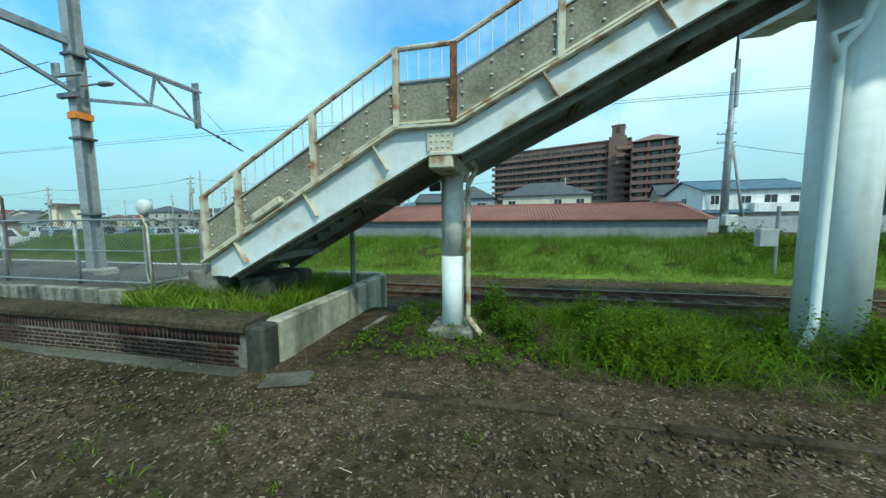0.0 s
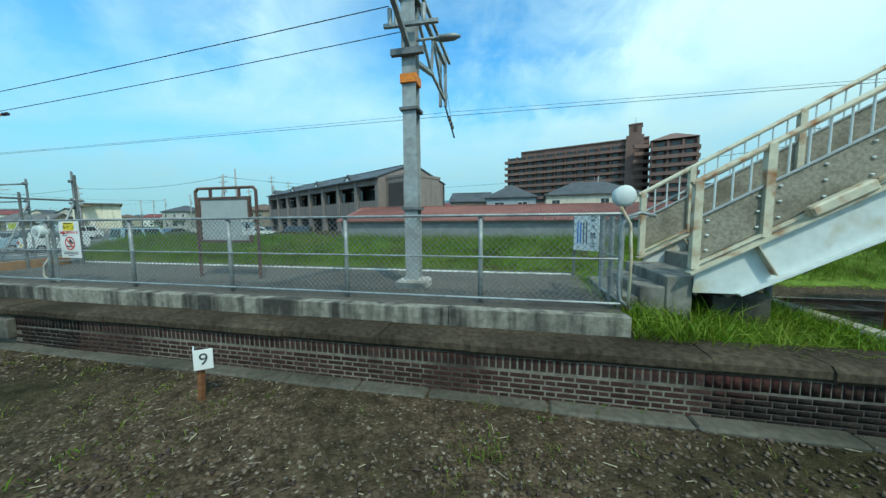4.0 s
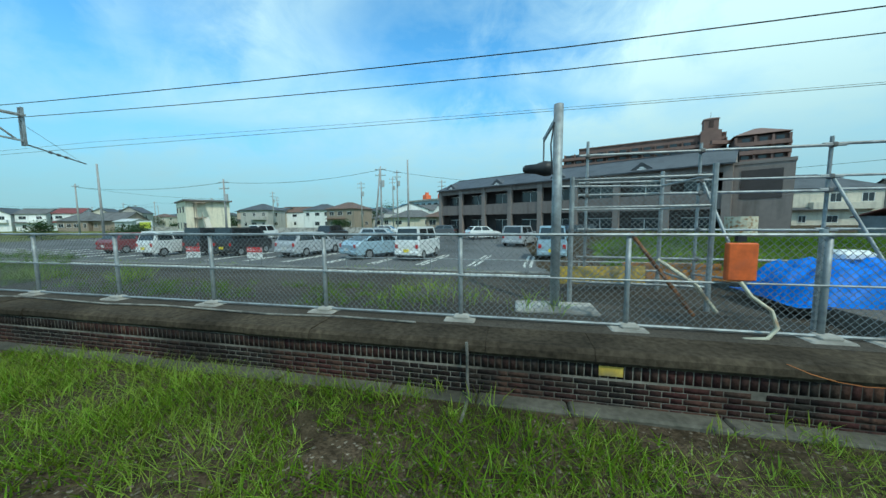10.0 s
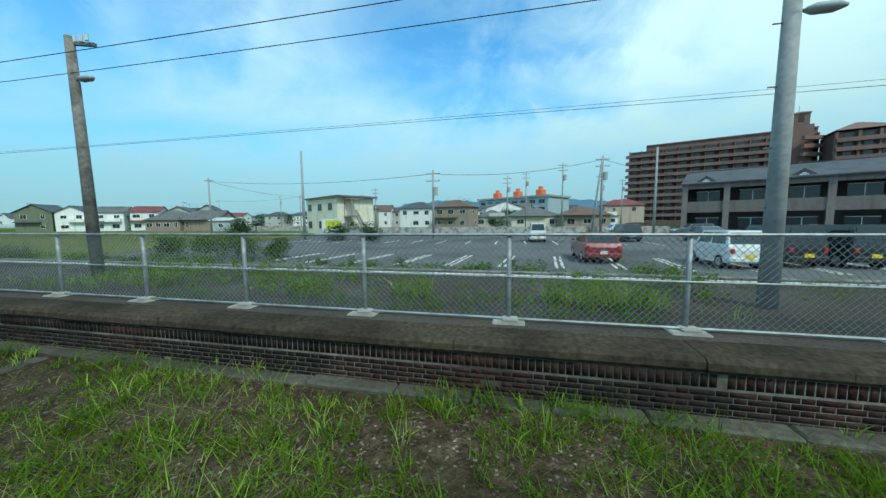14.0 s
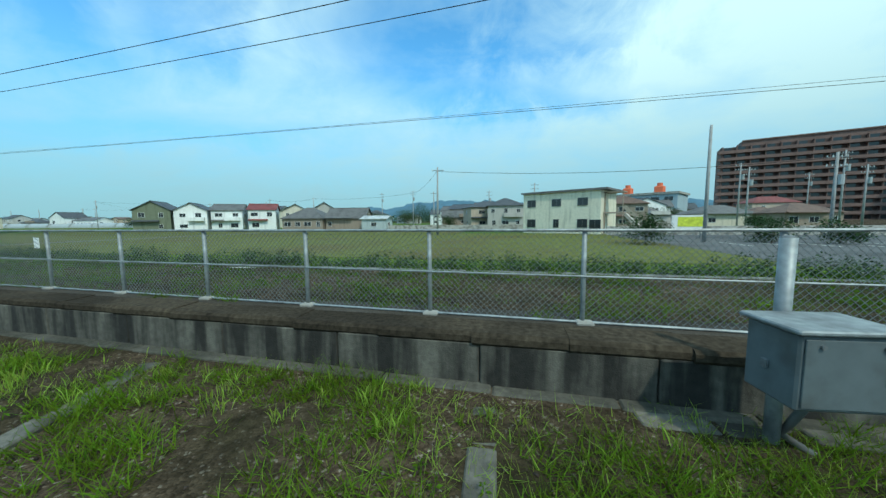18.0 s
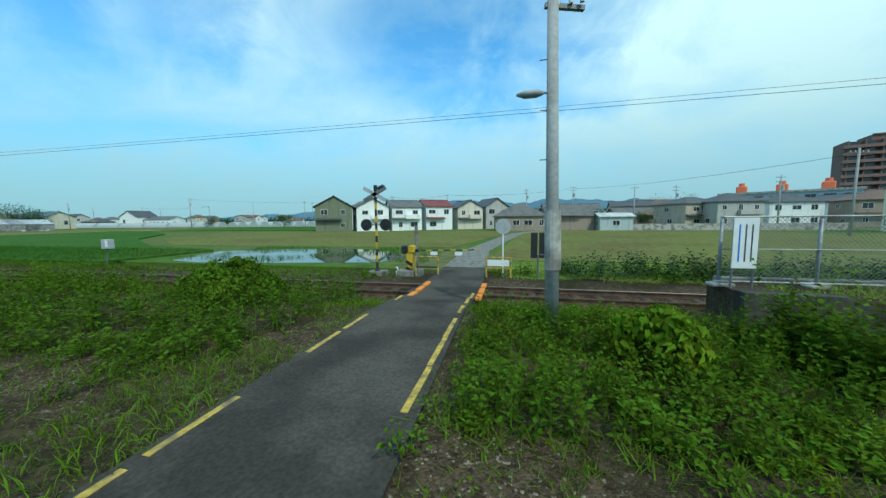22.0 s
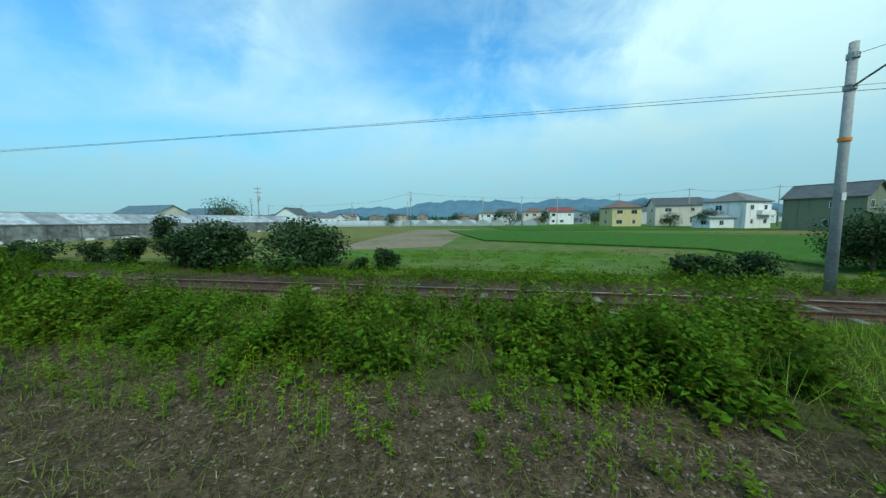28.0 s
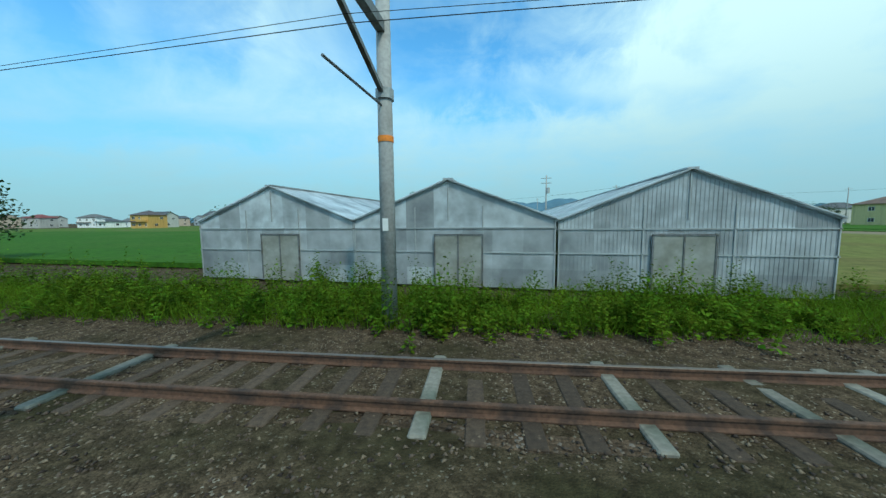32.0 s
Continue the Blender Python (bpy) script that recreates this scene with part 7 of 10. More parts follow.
# ---- level crossing ----
def crossing():
    road = thing("crossing_road", "narrow cracked asphalt lane over the level crossing", "road", kind="structure")
    part("lane", Shape().loft([[(x, y, z - 0.25), (x, y, z), (x + w, y, z), (x + w, y, z - 0.25)] for x, y, z, w in ((-162.2, -1.5, 0.36, 2.15), (-162.15, 2.0, 0.375, 2.08), (-162.15, 5.8, 0.375, 1.98), (-162.15, 7.0, 0.30, 1.95), (-162.15, 7.8, 0.20, 1.95), (-162.15, 8.5, 0.13, 1.95), (-162.15, 11.0, 0.13, 1.95), (-162.3, 14.0, 0.1, 1.9))]), M_LANE, road, "patched grey asphalt")
    part("path", Shape().loft([[(x, y, -0.2), (x, y, 0.09), (x + w, y, 0.09), (x + w, y, -0.2)] for x, y, w in ((-162.3, 14.0, 1.9), (-162.6, 22, 1.8), (-161.2, 36, 1.8), (-159.2, 52, 1.8), (-154.0, 64, 1.8))]), M_CONC, road, "pale farm path")
    for s, x0 in ((0, -162.05), (1, -160.2)):
        for k in range(9):
            y = 0.2 + k * 1.0
            if (s == 0 and k in (3, 6)) or (s == 1 and k == 2):
                continue
            part("edge_line", Shape().box((x0 + (0.004 * k if s == 0 else -0.012 * k), y, float(np.interp(y, (2, 5.8, 7.0, 7.8, 8.5), (0.374, 0.374, 0.30, 0.20, 0.13)))), (0.075, 0.97 if s else 0.86, 0.012)), M_PAINT_Y, road, "worn yellow edge line")
        for k in range(3):
            part("edge_block", Shape().box((x0 + 0.1, 8.3 + 0.75 * k, 0.15), (0.16, 0.55, 0.08), bev=0.02), M_PAINT_O, road, "orange edge block")
    t = thing("crossing_signal", "yellow and black crossing signal post with a cross board and lamps", "crossing signal", (-164.7, 12.1, 0.0))
    n = 11
    for k in range(n):
        part("post_band", Shape().tube((0, 0, 0.25 + 0.27 * k), (0, 0, 0.52 + 0.27 * k), 0.05, 12), M_YEL_D if k % 2 else M_BLACK, t)
    part("base", Shape().tube((0, 0, 0), (0, 0, 0.3), 0.16, 12, 0.06), M_BLACK, t)
    for a in (28, -28):
        part("cross_board", Shape().box((0, -0.07, 3.28), (1.1, 0.02, 0.15), ry=radians(a)), M_BOX if a > 0 else M_STEEL_D, t, "grey cross board seen from behind")
    part("head", Shape().tube((0, 0, 3.1), (0, 0, 3.65), 0.07, 10), M_BLACK, t)
    part("bell", Shape().box((0.25, -0.02, 3.55), (0.34, 0.16, 0.16), ry=-0.35, bev=0.05), M_BLACK, t, "black bell housing")
    for dx in (-0.42, 0.42):
        lm = part("lamp_disc", Shape().tube((dx, -0.06, 2.05), (dx, 0.0, 2.05), 0.24, 20), M_BLACK, t, "black lamp disc")
        part("lens", Shape().tube((dx, -0.1, 2.05), (dx, -0.06, 2.05), 0.09, 14), M_BLACK, lm, "dark lens hood")
    part("lamp_bracket", Shape().tube((-0.42, 0, 2.05), (0.42, 0, 2.05), 0.02, 6), M_BLACK, t)
    part("footing", Shape().box((0, 0.05, 0.0), (0.7, 0.6, 0.3), bev=0.03), M_CONC, t)
    b = thing("crossing_barrier", "yellow and black barrier machine with a lowered striped arm", "crossing barrier", (-163.3, 12.2, 0.0))
    part("footing", Shape().box((0, 0, 0.06), (0.95, 0.7, 0.32), bev=0.03), M_CONC, b)
    part("machine", Shape().box((0.0, 0, 0.55), (0.26, 0.26, 0.7), bev=0.03), M_YEL_D, b, "yellow barrier machine with black stripes")
    part("stripe", Shape().box((0.0, -0.155, 0.5), (0.3, 0.012, 0.12), ry=0.5).box((0.0, -0.155, 0.25), (0.3, 0.012, 0.1), ry=0.5), M_BLACK, b)
    part("head", Shape().box((0.08, 0, 1.05), (0.3, 0.3, 0.32), bev=0.05), M_YEL_D, b, "yellow motor housing")
    part("clamp", Shape().box((0.30, 0, 1.0), (0.14, 0.16, 0.14), bev=0.03), M_BLACK, b)
    part("counterweight", Shape().box((-0.2, 0, 1.04), (0.26, 0.3, 0.34), bev=0.04), M_BLACK, b, "black counterweight housing")
    for k in range(10):
        part("arm_band", Shape().tube((0.45 + 0.24 * k, 0, 1.0 + 0.006 * k), (0.69 + 0.24 * k, 0, 1.006 + 0.006 * k), 0.022, 8), M_YEL_D if k % 2 else M_BLACK, b)
    for dx in (1.0, 2.0):
        part("arm_tag", Shape().box((dx, -0.03, 0.9), (0.3, 0.01, 0.14)), M_WHITE, b, "white tag on the arm")
    part("rear_post", Shape().tube((0.15, 0.4, 0), (0.15, 0.4, 2.0), 0.07, 10), M_WOODPOLE, b)
    for x, y, pale in ((-162.5, 11.8, False), (-159.75, 11.9, True)):
        g = thing("crossing_guard_rail", "low yellow and black guard rail beside the crossing", "guard rail", (x, y, 0.05), group="crossing guard rails")
        part("frame", Shape().pipe([(-0.45, 0, 0), (-0.45, 0, 0.75), (0.45, 0, 0.75), (0.45, 0, 0)], 0.04, 8), M_PAINT_Y, g)
        part("cross_rail", Shape().tube((-0.45, 0, 0.35), (0.45, 0, 0.35), 0.03, 8), M_BLACK if not pale else M_PAINT_Y, g)
        if pale:
            part("plate", Shape().box((0, -0.03, 0.55), (0.8, 0.02, 0.24)), M_WHITE, g, "white plate on the guard rail")
    r = thing("road_mirror_sign", "round traffic sign seen from behind on a white post", "sign", (-159.6, 12.5, 0.0))
    part("post", Shape().tube((0, 0, 0), (0, 0, 2.2), 0.03, 8), M_WHITE, r)
    part("disc", Shape().tube((0, -0.03, 1.95), (0, 0.0, 1.95), 0.3, 24), M_BOX, r, "grey back of a round sign")
    s = thing("signal_lamp_board", "dark upright signal board on a post by the crossing", "sign", (-158.3, 12.2, 0.0))
    part("post", Shape().tube((0, 0, 0), (0, 0, 0.9), 0.035, 8), M_STEEL_D, s)
    part("board", Shape().box((-0.15, 0, 1.25), (0.24, 0.06, 0.95), bev=0.02).box((0.15, 0, 1.25), (0.24, 0.06, 0.95), bev=0.02), M_BLACK, s)
    n = thing("platform_end_notice", "tall narrow white notice at the platform end fence", "sign", (-155.0, 7.0, TOP - 0.16))
    part("plate", Shape().box((0, -0.05, 0.95), (0.4, 0.015, 0.95), bev=0.003), M_WHITE, n)
    for dx in (-0.17, 0.17):
        part("post", Shape().tube((dx, -0.02, 0), (dx, -0.02, 1.4), 0.02, 8), M_STEEL_D, n)
    for k in range(3):
        part("small_line", Shape().box((-0.1 + 0.1 * k, -0.062, 0.95), (0.02, 0.004, 0.7)), M_BLUE if k == 0 else M_INK, n)
    st = thing("striped_marker", "small white striped marker plate on the fence", "sign", (-119.0, 4.25, TOP))
    part("plate", Shape().box((0, 0, 0.9), (0.13, 0.012, 0.19)), M_WHITE, st)
    for k in range(3):
        part("stripe", Shape().box((0, -0.008, 0.82 + 0.08 * k), (0.13, 0.004, 0.014), ry=0.5), M_BOX, st)


crossing()


def culvert():
    """Ditch with rusty plates and sleepers across it, that runs under the track."""
    t = thing("culvert_cover", "rust-red steel plates laid over a ditch beside the track", "cover plate", (-189.1, 0, 0.30))
    part("plate", Shape().box((-0.1, 2.35, 0.06), (1.05, 1.15, 0.012), rz=0.12), M_RUST_D, t, "dark rust-brown steel plate")
    part("plate", Shape().box((0.35, 3.55, 0.08), (0.7, 0.8, 0.012), rz=-0.1), M_RUST_D, t, "dark rust-brown steel plate")
    for k in range(5):
        part("timber", Shape().box((0.25 + 0.02 * k, 4.0 + 0.75 * k, 0.04 - 0.05 * k), (1.35, 0.24, 0.14), bev=0.01), M_SLEEPER, t, "dark timber across the ditch")
    part("grating", Shape().box((-0.65, 1.7, 0.05), (0.6, 0.5, 0.03)), M_STEEL_D, t, "steel grating")
    w = thing("culvert_mouth", "dark concrete culvert mouth under the track", "culvert", (-189.0, 7.3, -0.25))
    part("lintel", Shape().box((0, 0, 0.28), (1.3, 0.3, 0.12), bev=0.02), M_CONC, w)
    for dx in (-0.6, 0.0, 0.6):
        part("pier", Shape().box((dx, 0, 0.05), (0.12, 0.3, 0.4)), M_CONC, w)
    # black plate stands for the darkness inside the culvert
    part("opening", Shape().box((0, 0.12, 0.05), (1.1, 0.05, 0.34)), M_BLACK, w)


culvert()


# ---- odds and ends by the stairs ----
t = thing("ground_edging", "low dark concrete edging half sunk in the soil", "edging", kind="structure")
for k in range(13):
    part("edging_block", Shape().box((-0.9 + 0.9 * k, 3.02 + 0.03 * math.sin(k * 1.7), 0.318 + 0.012 * math.sin(k * 2.3)), (0.885, 0.1, 0.12), bev=0.02), M_COPING, t)
solid("concrete_slab", Shape().box((0, 0, 0), (0.56, 0.32, 0.05), rz=0.35, bev=0.02), M_FOOT, "flat concrete slab lying on the soil", "slab", (-2.58, 3.1, 0.345))
solid("loose_board", Shape().box((0, 0, 0), (0.09, 0.75, 0.03), rz=-0.1), M_WOODPOLE, "short weathered board lying in the weeds", "board", (-2.4, 5.2, 0.37))
t = thing("prop", "slim rust-orange steel prop beside the footbridge pier", "prop", (-1.28, 6.33, 0.3))
part("tube", Shape().tube((0, 0, -0.05), (0, 0, 2.72), 0.042, 10), M_RUST_O, t, smooth=True)
part("collar", Shape().tube((0, 0, 1.25), (0, 0, 1.33), 0.052, 10), M_STEEL_D, t)
t = thing("looped_rail", "galvanised tubular rail looped at the end of the platform fence", "rail", (-5.85, 4.02, DECK))
part("tube", Shape().pipe([(0.06, 0, 0.02), (-0.06, 0, 0.12), (-0.08, 0, 0.3), (-0.06, 0, 1.0), (0.0, 0, 1.1), (0.14, 0.03, 1.14), (0.3, 0.06, 1.1)], 0.02, 8), M_STEEL, t, smooth=True)
# concrete steps from the deck up to the stairs
t = thing("bottom_steps", "worn concrete steps at the foot of the footbridge stairs", "steps")
for k in range(3):
    part("step", Shape().box((-5.72 + 0.3 * k, 5.15, 0.70 + (DECK - 0.76 + 0.14 * (k + 1)) / 2), (0.295, 1.5, DECK - 0.76 + 0.14 * (k + 1)), bev=0.015), M_CONC, t)
t = thing("stair_handrail", "bright steel handrail at the foot of the stairs", "handrail", (0, 0, DECK - 0.05))
part("tube", Shape().pipe([(-5.55, 6.15, 0), (-5.55, 6.15, 0.82), (-5.42, 6.15, 0.95), (-3.4, 6.15, 2.1)], 0.024, 8), M_STEEL, t, smooth=True)
# straw and chips on the bare soil
r_ = np.random.default_rng(501)
n_ = 5000
sx_, sy_ = np.concatenate([r_.uniform(-24, 14, n_ // 2), r_.uniform(-262, -166, n_ // 2)]), r_.uniform(0.9, 3.5, n_)
sa_, sl_ = r_.uniform(0, 6.28, n_), 0.012 + 0.05 * r_.random(n_) ** 3
sz_ = land(sx_, sy_) + 0.014
c_ = np.stack([sx_, sy_, sz_], 1)
d_ = np.stack([np.cos(sa_) * sl_, np.sin(sa_) * sl_, r_.normal(0, 0.008, n_)], 1)
w_ = np.stack([-np.sin(sa_) * 0.0025, np.cos(sa_) * 0.0025, np.full(n_, 0.002)], 1)
v_ = np.stack([c_ - d_ - w_, c_ - d_ + w_, c_ + d_ + w_, c_ + d_ - w_], 1).reshape(-1, 3)
f_ = np.arange(4 * n_).reshape(-1, 4)
tagged(new("straw", big_mesh("straw", v_, f_, M_STRAW, 4)), "pale bits of straw and twigs scattered on the soil", "straw", kind="stuff")
# ---- parked cars ----
CAR_PAINT = {}


def car_paint(rgb, metal=0.0):
    if rgb not in CAR_PAINT:
        m = mat("car_paint", rgb, 0.28, metal, vary=0.03, scale=2, spec=0.6)
        m.node_tree.nodes["Principled BSDF"].inputs["Coat Weight"].default_value = 0.6
        CAR_PAINT[rgb] = m
    return CAR_PAINT[rgb]


PROFILES = {  # half side view, nose towards +x: (x, z) of body line and of the glasshouse
    "kei": (3.3, 1.45, 1.66, [(1.6, .45), (1.62, .75), (1.35, .98), (0.95, 1.03)], [(0.95, 1.0), (0.45, 1.60), (-1.30, 1.62), (-1.55, 1.0)]),
    "van": (3.4, 1.48, 1.86, [(1.66, .45), (1.68, .85), (1.55, 1.05), (1.2, 1.08)], [(1.3, 1.05), (0.85, 1.80), (-1.52, 1.83), (-1.64, 1.05)]),
    "hatch": (3.9, 1.68, 1.52, [(1.9, .4), (1.92, .66), (1.6, .88), (0.9, .98)], [(0.95, .95), (0.25, 1.46), (-1.25, 1.48), (-1.82, .98)]),
    "wagon": (4.4, 1.7, 1.55, [(2.15, .4), (2.18, .66), (1.8, .86), (1.0, .97)], [(1.05, .94), (0.35, 1.48), (-1.75, 1.50), (-2.1, .98)]),
    "sedan": (4.5, 1.74, 1.48, [(2.2, .4), (2.22, .64), (1.7, .86), (0.95, .96)], [(1.1, .93), (0.15, 1.44), (-0.85, 1.44), (-1.95, 1.0)]),
    "suv": (4.2, 1.75, 1.72, [(2.05, .5), (2.08, .8), (1.8, 1.02), (1.0, 1.08)], [(1.0, 1.05), (0.5, 1.66), (-1.85, 1.68), (-2.02, 1.05)]),
}


def car(x, y, rz, form, rgb, label, metal=0.0):
    L, W, H, nose, glass = PROFILES[form]
    pm = car_paint(rgb, metal)
    z = 0.05
    t = thing("car", label, "car", (x, y, z), rz, "parked cars")
    tail = -L / 2
    body = [(tail + 0.03, .32), (tail - 0.02, .55), (tail, .8), (glass[3][0], glass[3][1])] + [(glass[0][0], glass[0][1])] + nose[::-1][0:] + [(L / 2 - 0.05, .3)]
    body = [(tail + 0.05, .28), (tail, .5), (tail + 0.01, .8), (glass[3][0] - 0.03, glass[3][1]), (glass[0][0], glass[0][1] + .0)] + [nose[2], nose[1], nose[0], (L / 2 - 0.1, .28)]
    rings = []
    for u, s in ((-1, 0.965), (-0.93, 1.0), (0.93, 1.0), (1, 0.965)):
        rings.append([(px * s, u * W / 2, .28 + (pz - .28) * (0.97 if s < 1 else 1)) for px, pz in body])
    bd = part("body", Shape().loft(rings), pm, t, smooth=False)
    cab = [(glass[0][0], glass[0][1] - .02), glass[1], glass[2], (glass[3][0], glass[3][1] - .02)]
    rings = []
    for u in (-1, 1):
        rings.append([(cab[0][0], u * W * 0.47, cab[0][1]), (cab[1][0], u * W * 0.405, cab[1][1]), (cab[2][0], u * W * 0.405, cab[2][1]), (cab[3][0], u * W * 0.47, cab[3][1])])
    rf = part("cabin", Shape().loft(rings), pm, t)

    def lerp(a, b, k):
        return tuple(p + (q - p) * k for p, q in zip(a, b))

    for u in (-1, 1):
        a, b, c, d = [(p[0], u * (W * wd + 0.006), p[1]) for p, wd in zip(cab, (0.47, 0.405, 0.405, 0.47))]
        for k0, k1 in ((0.08, 0.47), (0.52, 0.92)):
            lo0, lo1, hi0, hi1 = lerp(a, d, k0), lerp(a, d, k1), lerp(b, c, k0), lerp(b, c, k1)
            q = [lerp(lo0, hi0, 0.12), lerp(lo1, hi1, 0.12), lerp(lo1, hi1, 0.86), lerp(lo0, hi0, 0.86)]
            part("side_window", Shape().slab(q, (0, u * 0.004, 0)), M_CARGLASS, rf)
    for nm, i, j, dx in (("windscreen", 0, 1, 0.012), ("rear_window", 3, 2, -0.012)):
        a, b = cab[i], cab[j]
        ws = (0.47, 0.405)
        q = [(a[0] + (b[0] - a[0]) * k + dx, u * (ws[0] + (ws[1] - ws[0]) * k) * W * 0.90, a[1] + (b[1] - a[1]) * k) for k, u in ((0.14, -1), (0.14, 1), (0.88, 1), (0.88, -1))]
        part(nm, Shape().slab(q, (dx * 0.3, 0, 0)), M_CARGLASS, rf)
    for u in (-1, 1):
        part("tail_lamp", Shape().box((tail - 0.005, u * W * 0.40, .78), (0.05, 0.16, 0.2), bev=0.015), M_TAIL, bd, "red tail lamp")
        part("headlight", Shape().box((L / 2 - 0.08, u * W * 0.36, .68), (0.16, 0.28, 0.14), bev=0.03), M_BOX_W, bd, "clear headlight")
        part("mirror", Shape().box((glass[0][0] - 0.15, u * (W / 2 + 0.08), glass[0][1] + 0.08), (0.1, 0.16, 0.12), bev=0.03), pm, bd)
    part("rear_bumper", Shape().box((tail - 0.02, 0, .42), (0.12, W * 0.94, 0.2), bev=0.04), pm, bd)
    part("registration_bar", Shape().box((tail - 0.085, 0, .56), (0.012, 0.33, 0.16)), M_YEL if form in ("kei", "van") else M_WHITE, bd, "blank registration plate")
    for dx in (L * 0.30, -L * 0.31):
        for u in (-1, 1):
            w = part("wheel", Shape().tube((dx, u * (W / 2 - 0.16), .29), (dx, u * (W / 2 + 0.005), .29), .29, 18), M_TYRE, t, "black tyre")
            part("rim", Shape().tube((dx, u * (W / 2), .29), (dx, u * (W / 2 + 0.018), .29), .18, 14), M_RIM, w, "grey wheel rim")
    return t


WHITE, SILVER, BLACKC, LBLUE, REDC, DGREY = (0.72, 0.73, 0.72), (0.42, 0.44, 0.46), (0.018, 0.018, 0.02), (0.30, 0.42, 0.50), (0.22, 0.02, 0.025), (0.10, 0.11, 0.12)
for x, y, rz, form, rgb, lb in (
        (-64.6, 18.3, 90, "hatch", REDC, "dark red hatchback parked in the lot"),
        (-59.4, 16.9, 90, "kei", WHITE, "small white kei car parked in the lot"),
        (-56.8, 17.8, 90, "van", BLACKC, "small black box van parked in the lot"),
        (-54.5, 17.9, 90, "van", BLACKC, "small black box van parked in the lot"),
        (-49.9, 18.6, 82, "wagon", SILVER, "silver estate car parked in the lot"),
        (-44.9, 18.2, 62, "sedan", LBLUE, "pale blue saloon parked in the lot"),
        (-42.2, 17.7, 84, "van", WHITE, "small white box van parked in the lot"),
        (-34.7, 18.6, 84, "van", LBLUE, "small pale blue box van parked in the lot"),
        (-48.6, 27.4, 10, "wagon", SILVER, "silver estate car farther back in the lot"),
        (-55.0, 44.6, 4, "hatch", WHITE, "white hatchback at the back of the lot"),
        (-47.0, 45.0, 175, "wagon", DGREY, "dark grey estate car at the back of the lot"),
        (-40.2, 36.5, 30, "hatch", WHITE, "white hatchback by the flats"),
        (-36.2, 27.6, 70, "suv", SILVER, "silver tall wagon in the middle of the lot"),
        (-31.5, 31.5, 200, "suv", BLACKC, "black off-roader near the flats"),
        (-66.5, 33.0, 90, "van", WHITE, "small white box van in the middle of the lot"),
        (-58.0, 34.5, 90, "suv", BLACKC, "black tall wagon in the middle of the lot"),
        (-51.5, 34.0, 90, "sedan", DGREY, "dark grey saloon in the middle of the lot")):
    car(x, y, rz, form, rgb, lb)

lot_lines = thing("bay_lines", "white painted parking bay lines on asphalt", "road marking", kind="structure")
for k in range(20):
    x = -82.0 + 2.55 * k
    for d in (0, 0.28):
        part("bay_line", Shape().box((x + d, 17.0, 0.046), (0.13, 4.6, 0.012), rz=-0.10), M_PAINT_W, lot_lines)
for k in range(14):
    x = -92.0 + 2.7 * k
    part("bay_line", Shape().box((x, 31.0, 0.046), (0.14, 4.6, 0.012)), M_PAINT_W, lot_lines)
for x, y in ((-53.2, 13.3), (-49.5, 13.4)):
    t = thing("garage_sign", "red and white rental parking sign at the edge of the lot", "sign", (x, y, 0.15), group="parking signs")
    part("plate", Shape().box((0, 0, 0.52), (0.9, 0.02, 0.56)), M_WHITE, t)
    part("header_band", Shape().box((0, -0.014, 0.67), (0.9, 0.006, 0.26)), M_RED, t, "red header band")
    letters("月極ガレージ", 0.145, M_WHITE, t, (0, -0.019, 0.665), label="white lettering")
    letters("6,000", 0.15, M_INK, t, (0.05, -0.012, 0.39), label="dark numerals")
    for s in (-1, 1):
        part("post", Shape().tube((s * 0.35, 0.02, -0.2), (s * 0.35, 0.02, 0.3), 0.02, 6), M_STEEL_D, t)

# low rail and wall round the lot
t = thing("lot_wall", "long low pale concrete wall behind the parking lot", "wall", kind="structure")
part("wall", Shape().box((-72.6, 47.7, 0.55), (49.5, 0.2, 1.3), rz=0.0), M_CONC_L, t)
t = thing("field_wall", "long low white block wall across the field", "wall", kind="structure")
part("wall", Shape().box((-120.5, 66.2, 0.6), (33, 0.2, 1.3)), M_CONC_L, t)
t = thing("lot_rail", "low galvanised rail along the edge of the parking lot", "rail")
part("top_rail", Shape().tube((-44, 12.6, 0.62), (-30.5, 12.6, 0.62), 0.025, 6), M_STEEL, t)
for k in range(8):
    part("post", Shape().tube((-44 + 1.92 * k, 12.6, 0), (-44 + 1.92 * k, 12.6, 0.62), 0.025, 6), M_STEEL, t)

# ---- the cream two-storey block ----
t = thing("office_block", "cream two-storey block with a flat roof and an outside stair", "building", (-103.1, 52.0, 0.1), -31.6)
crm = paint((0.74, 0.69, 0.55))
L, D, H = 12.2, 7.2, 6.3
part("body", Shape().box((0, D / 2, H / 2 - .2), (L, D, H + .4)), crm, t)
part("roof", Shape().box((0.3, D / 2, H + 0.1), (L + 1.2, D + 0.7, 0.28)), roof_mat((0.16, 0.15, 0.15)), t, "flat brown roof slab")
for k, xx in enumerate((-4.6, -0.4, 3.6)):
    window(t, (xx, -0.03, 4.7), 1.5, 1.15, 0, M_STEEL_D)
    window(t, (xx, -0.03, 1.5), 1.5 if k != 1 else 0.9, 1.3, 0, M_STEEL_D)
window(t, (5.4, -0.03, 1.4), 1.6, 1.3, 0, M_STEEL_D)
part("stair_landing", Shape().box((L / 2 + 1.3, 2.0, 3.0), (2.6, 1.6, 0.2)), paint((0.35, 0.28, 0.22)), t)
part("stair_canopy", Shape().box((L / 2 + 1.3, 2.0, 5.9), (2.6, 1.8, 0.15)), paint((0.35, 0.28, 0.22)), t)
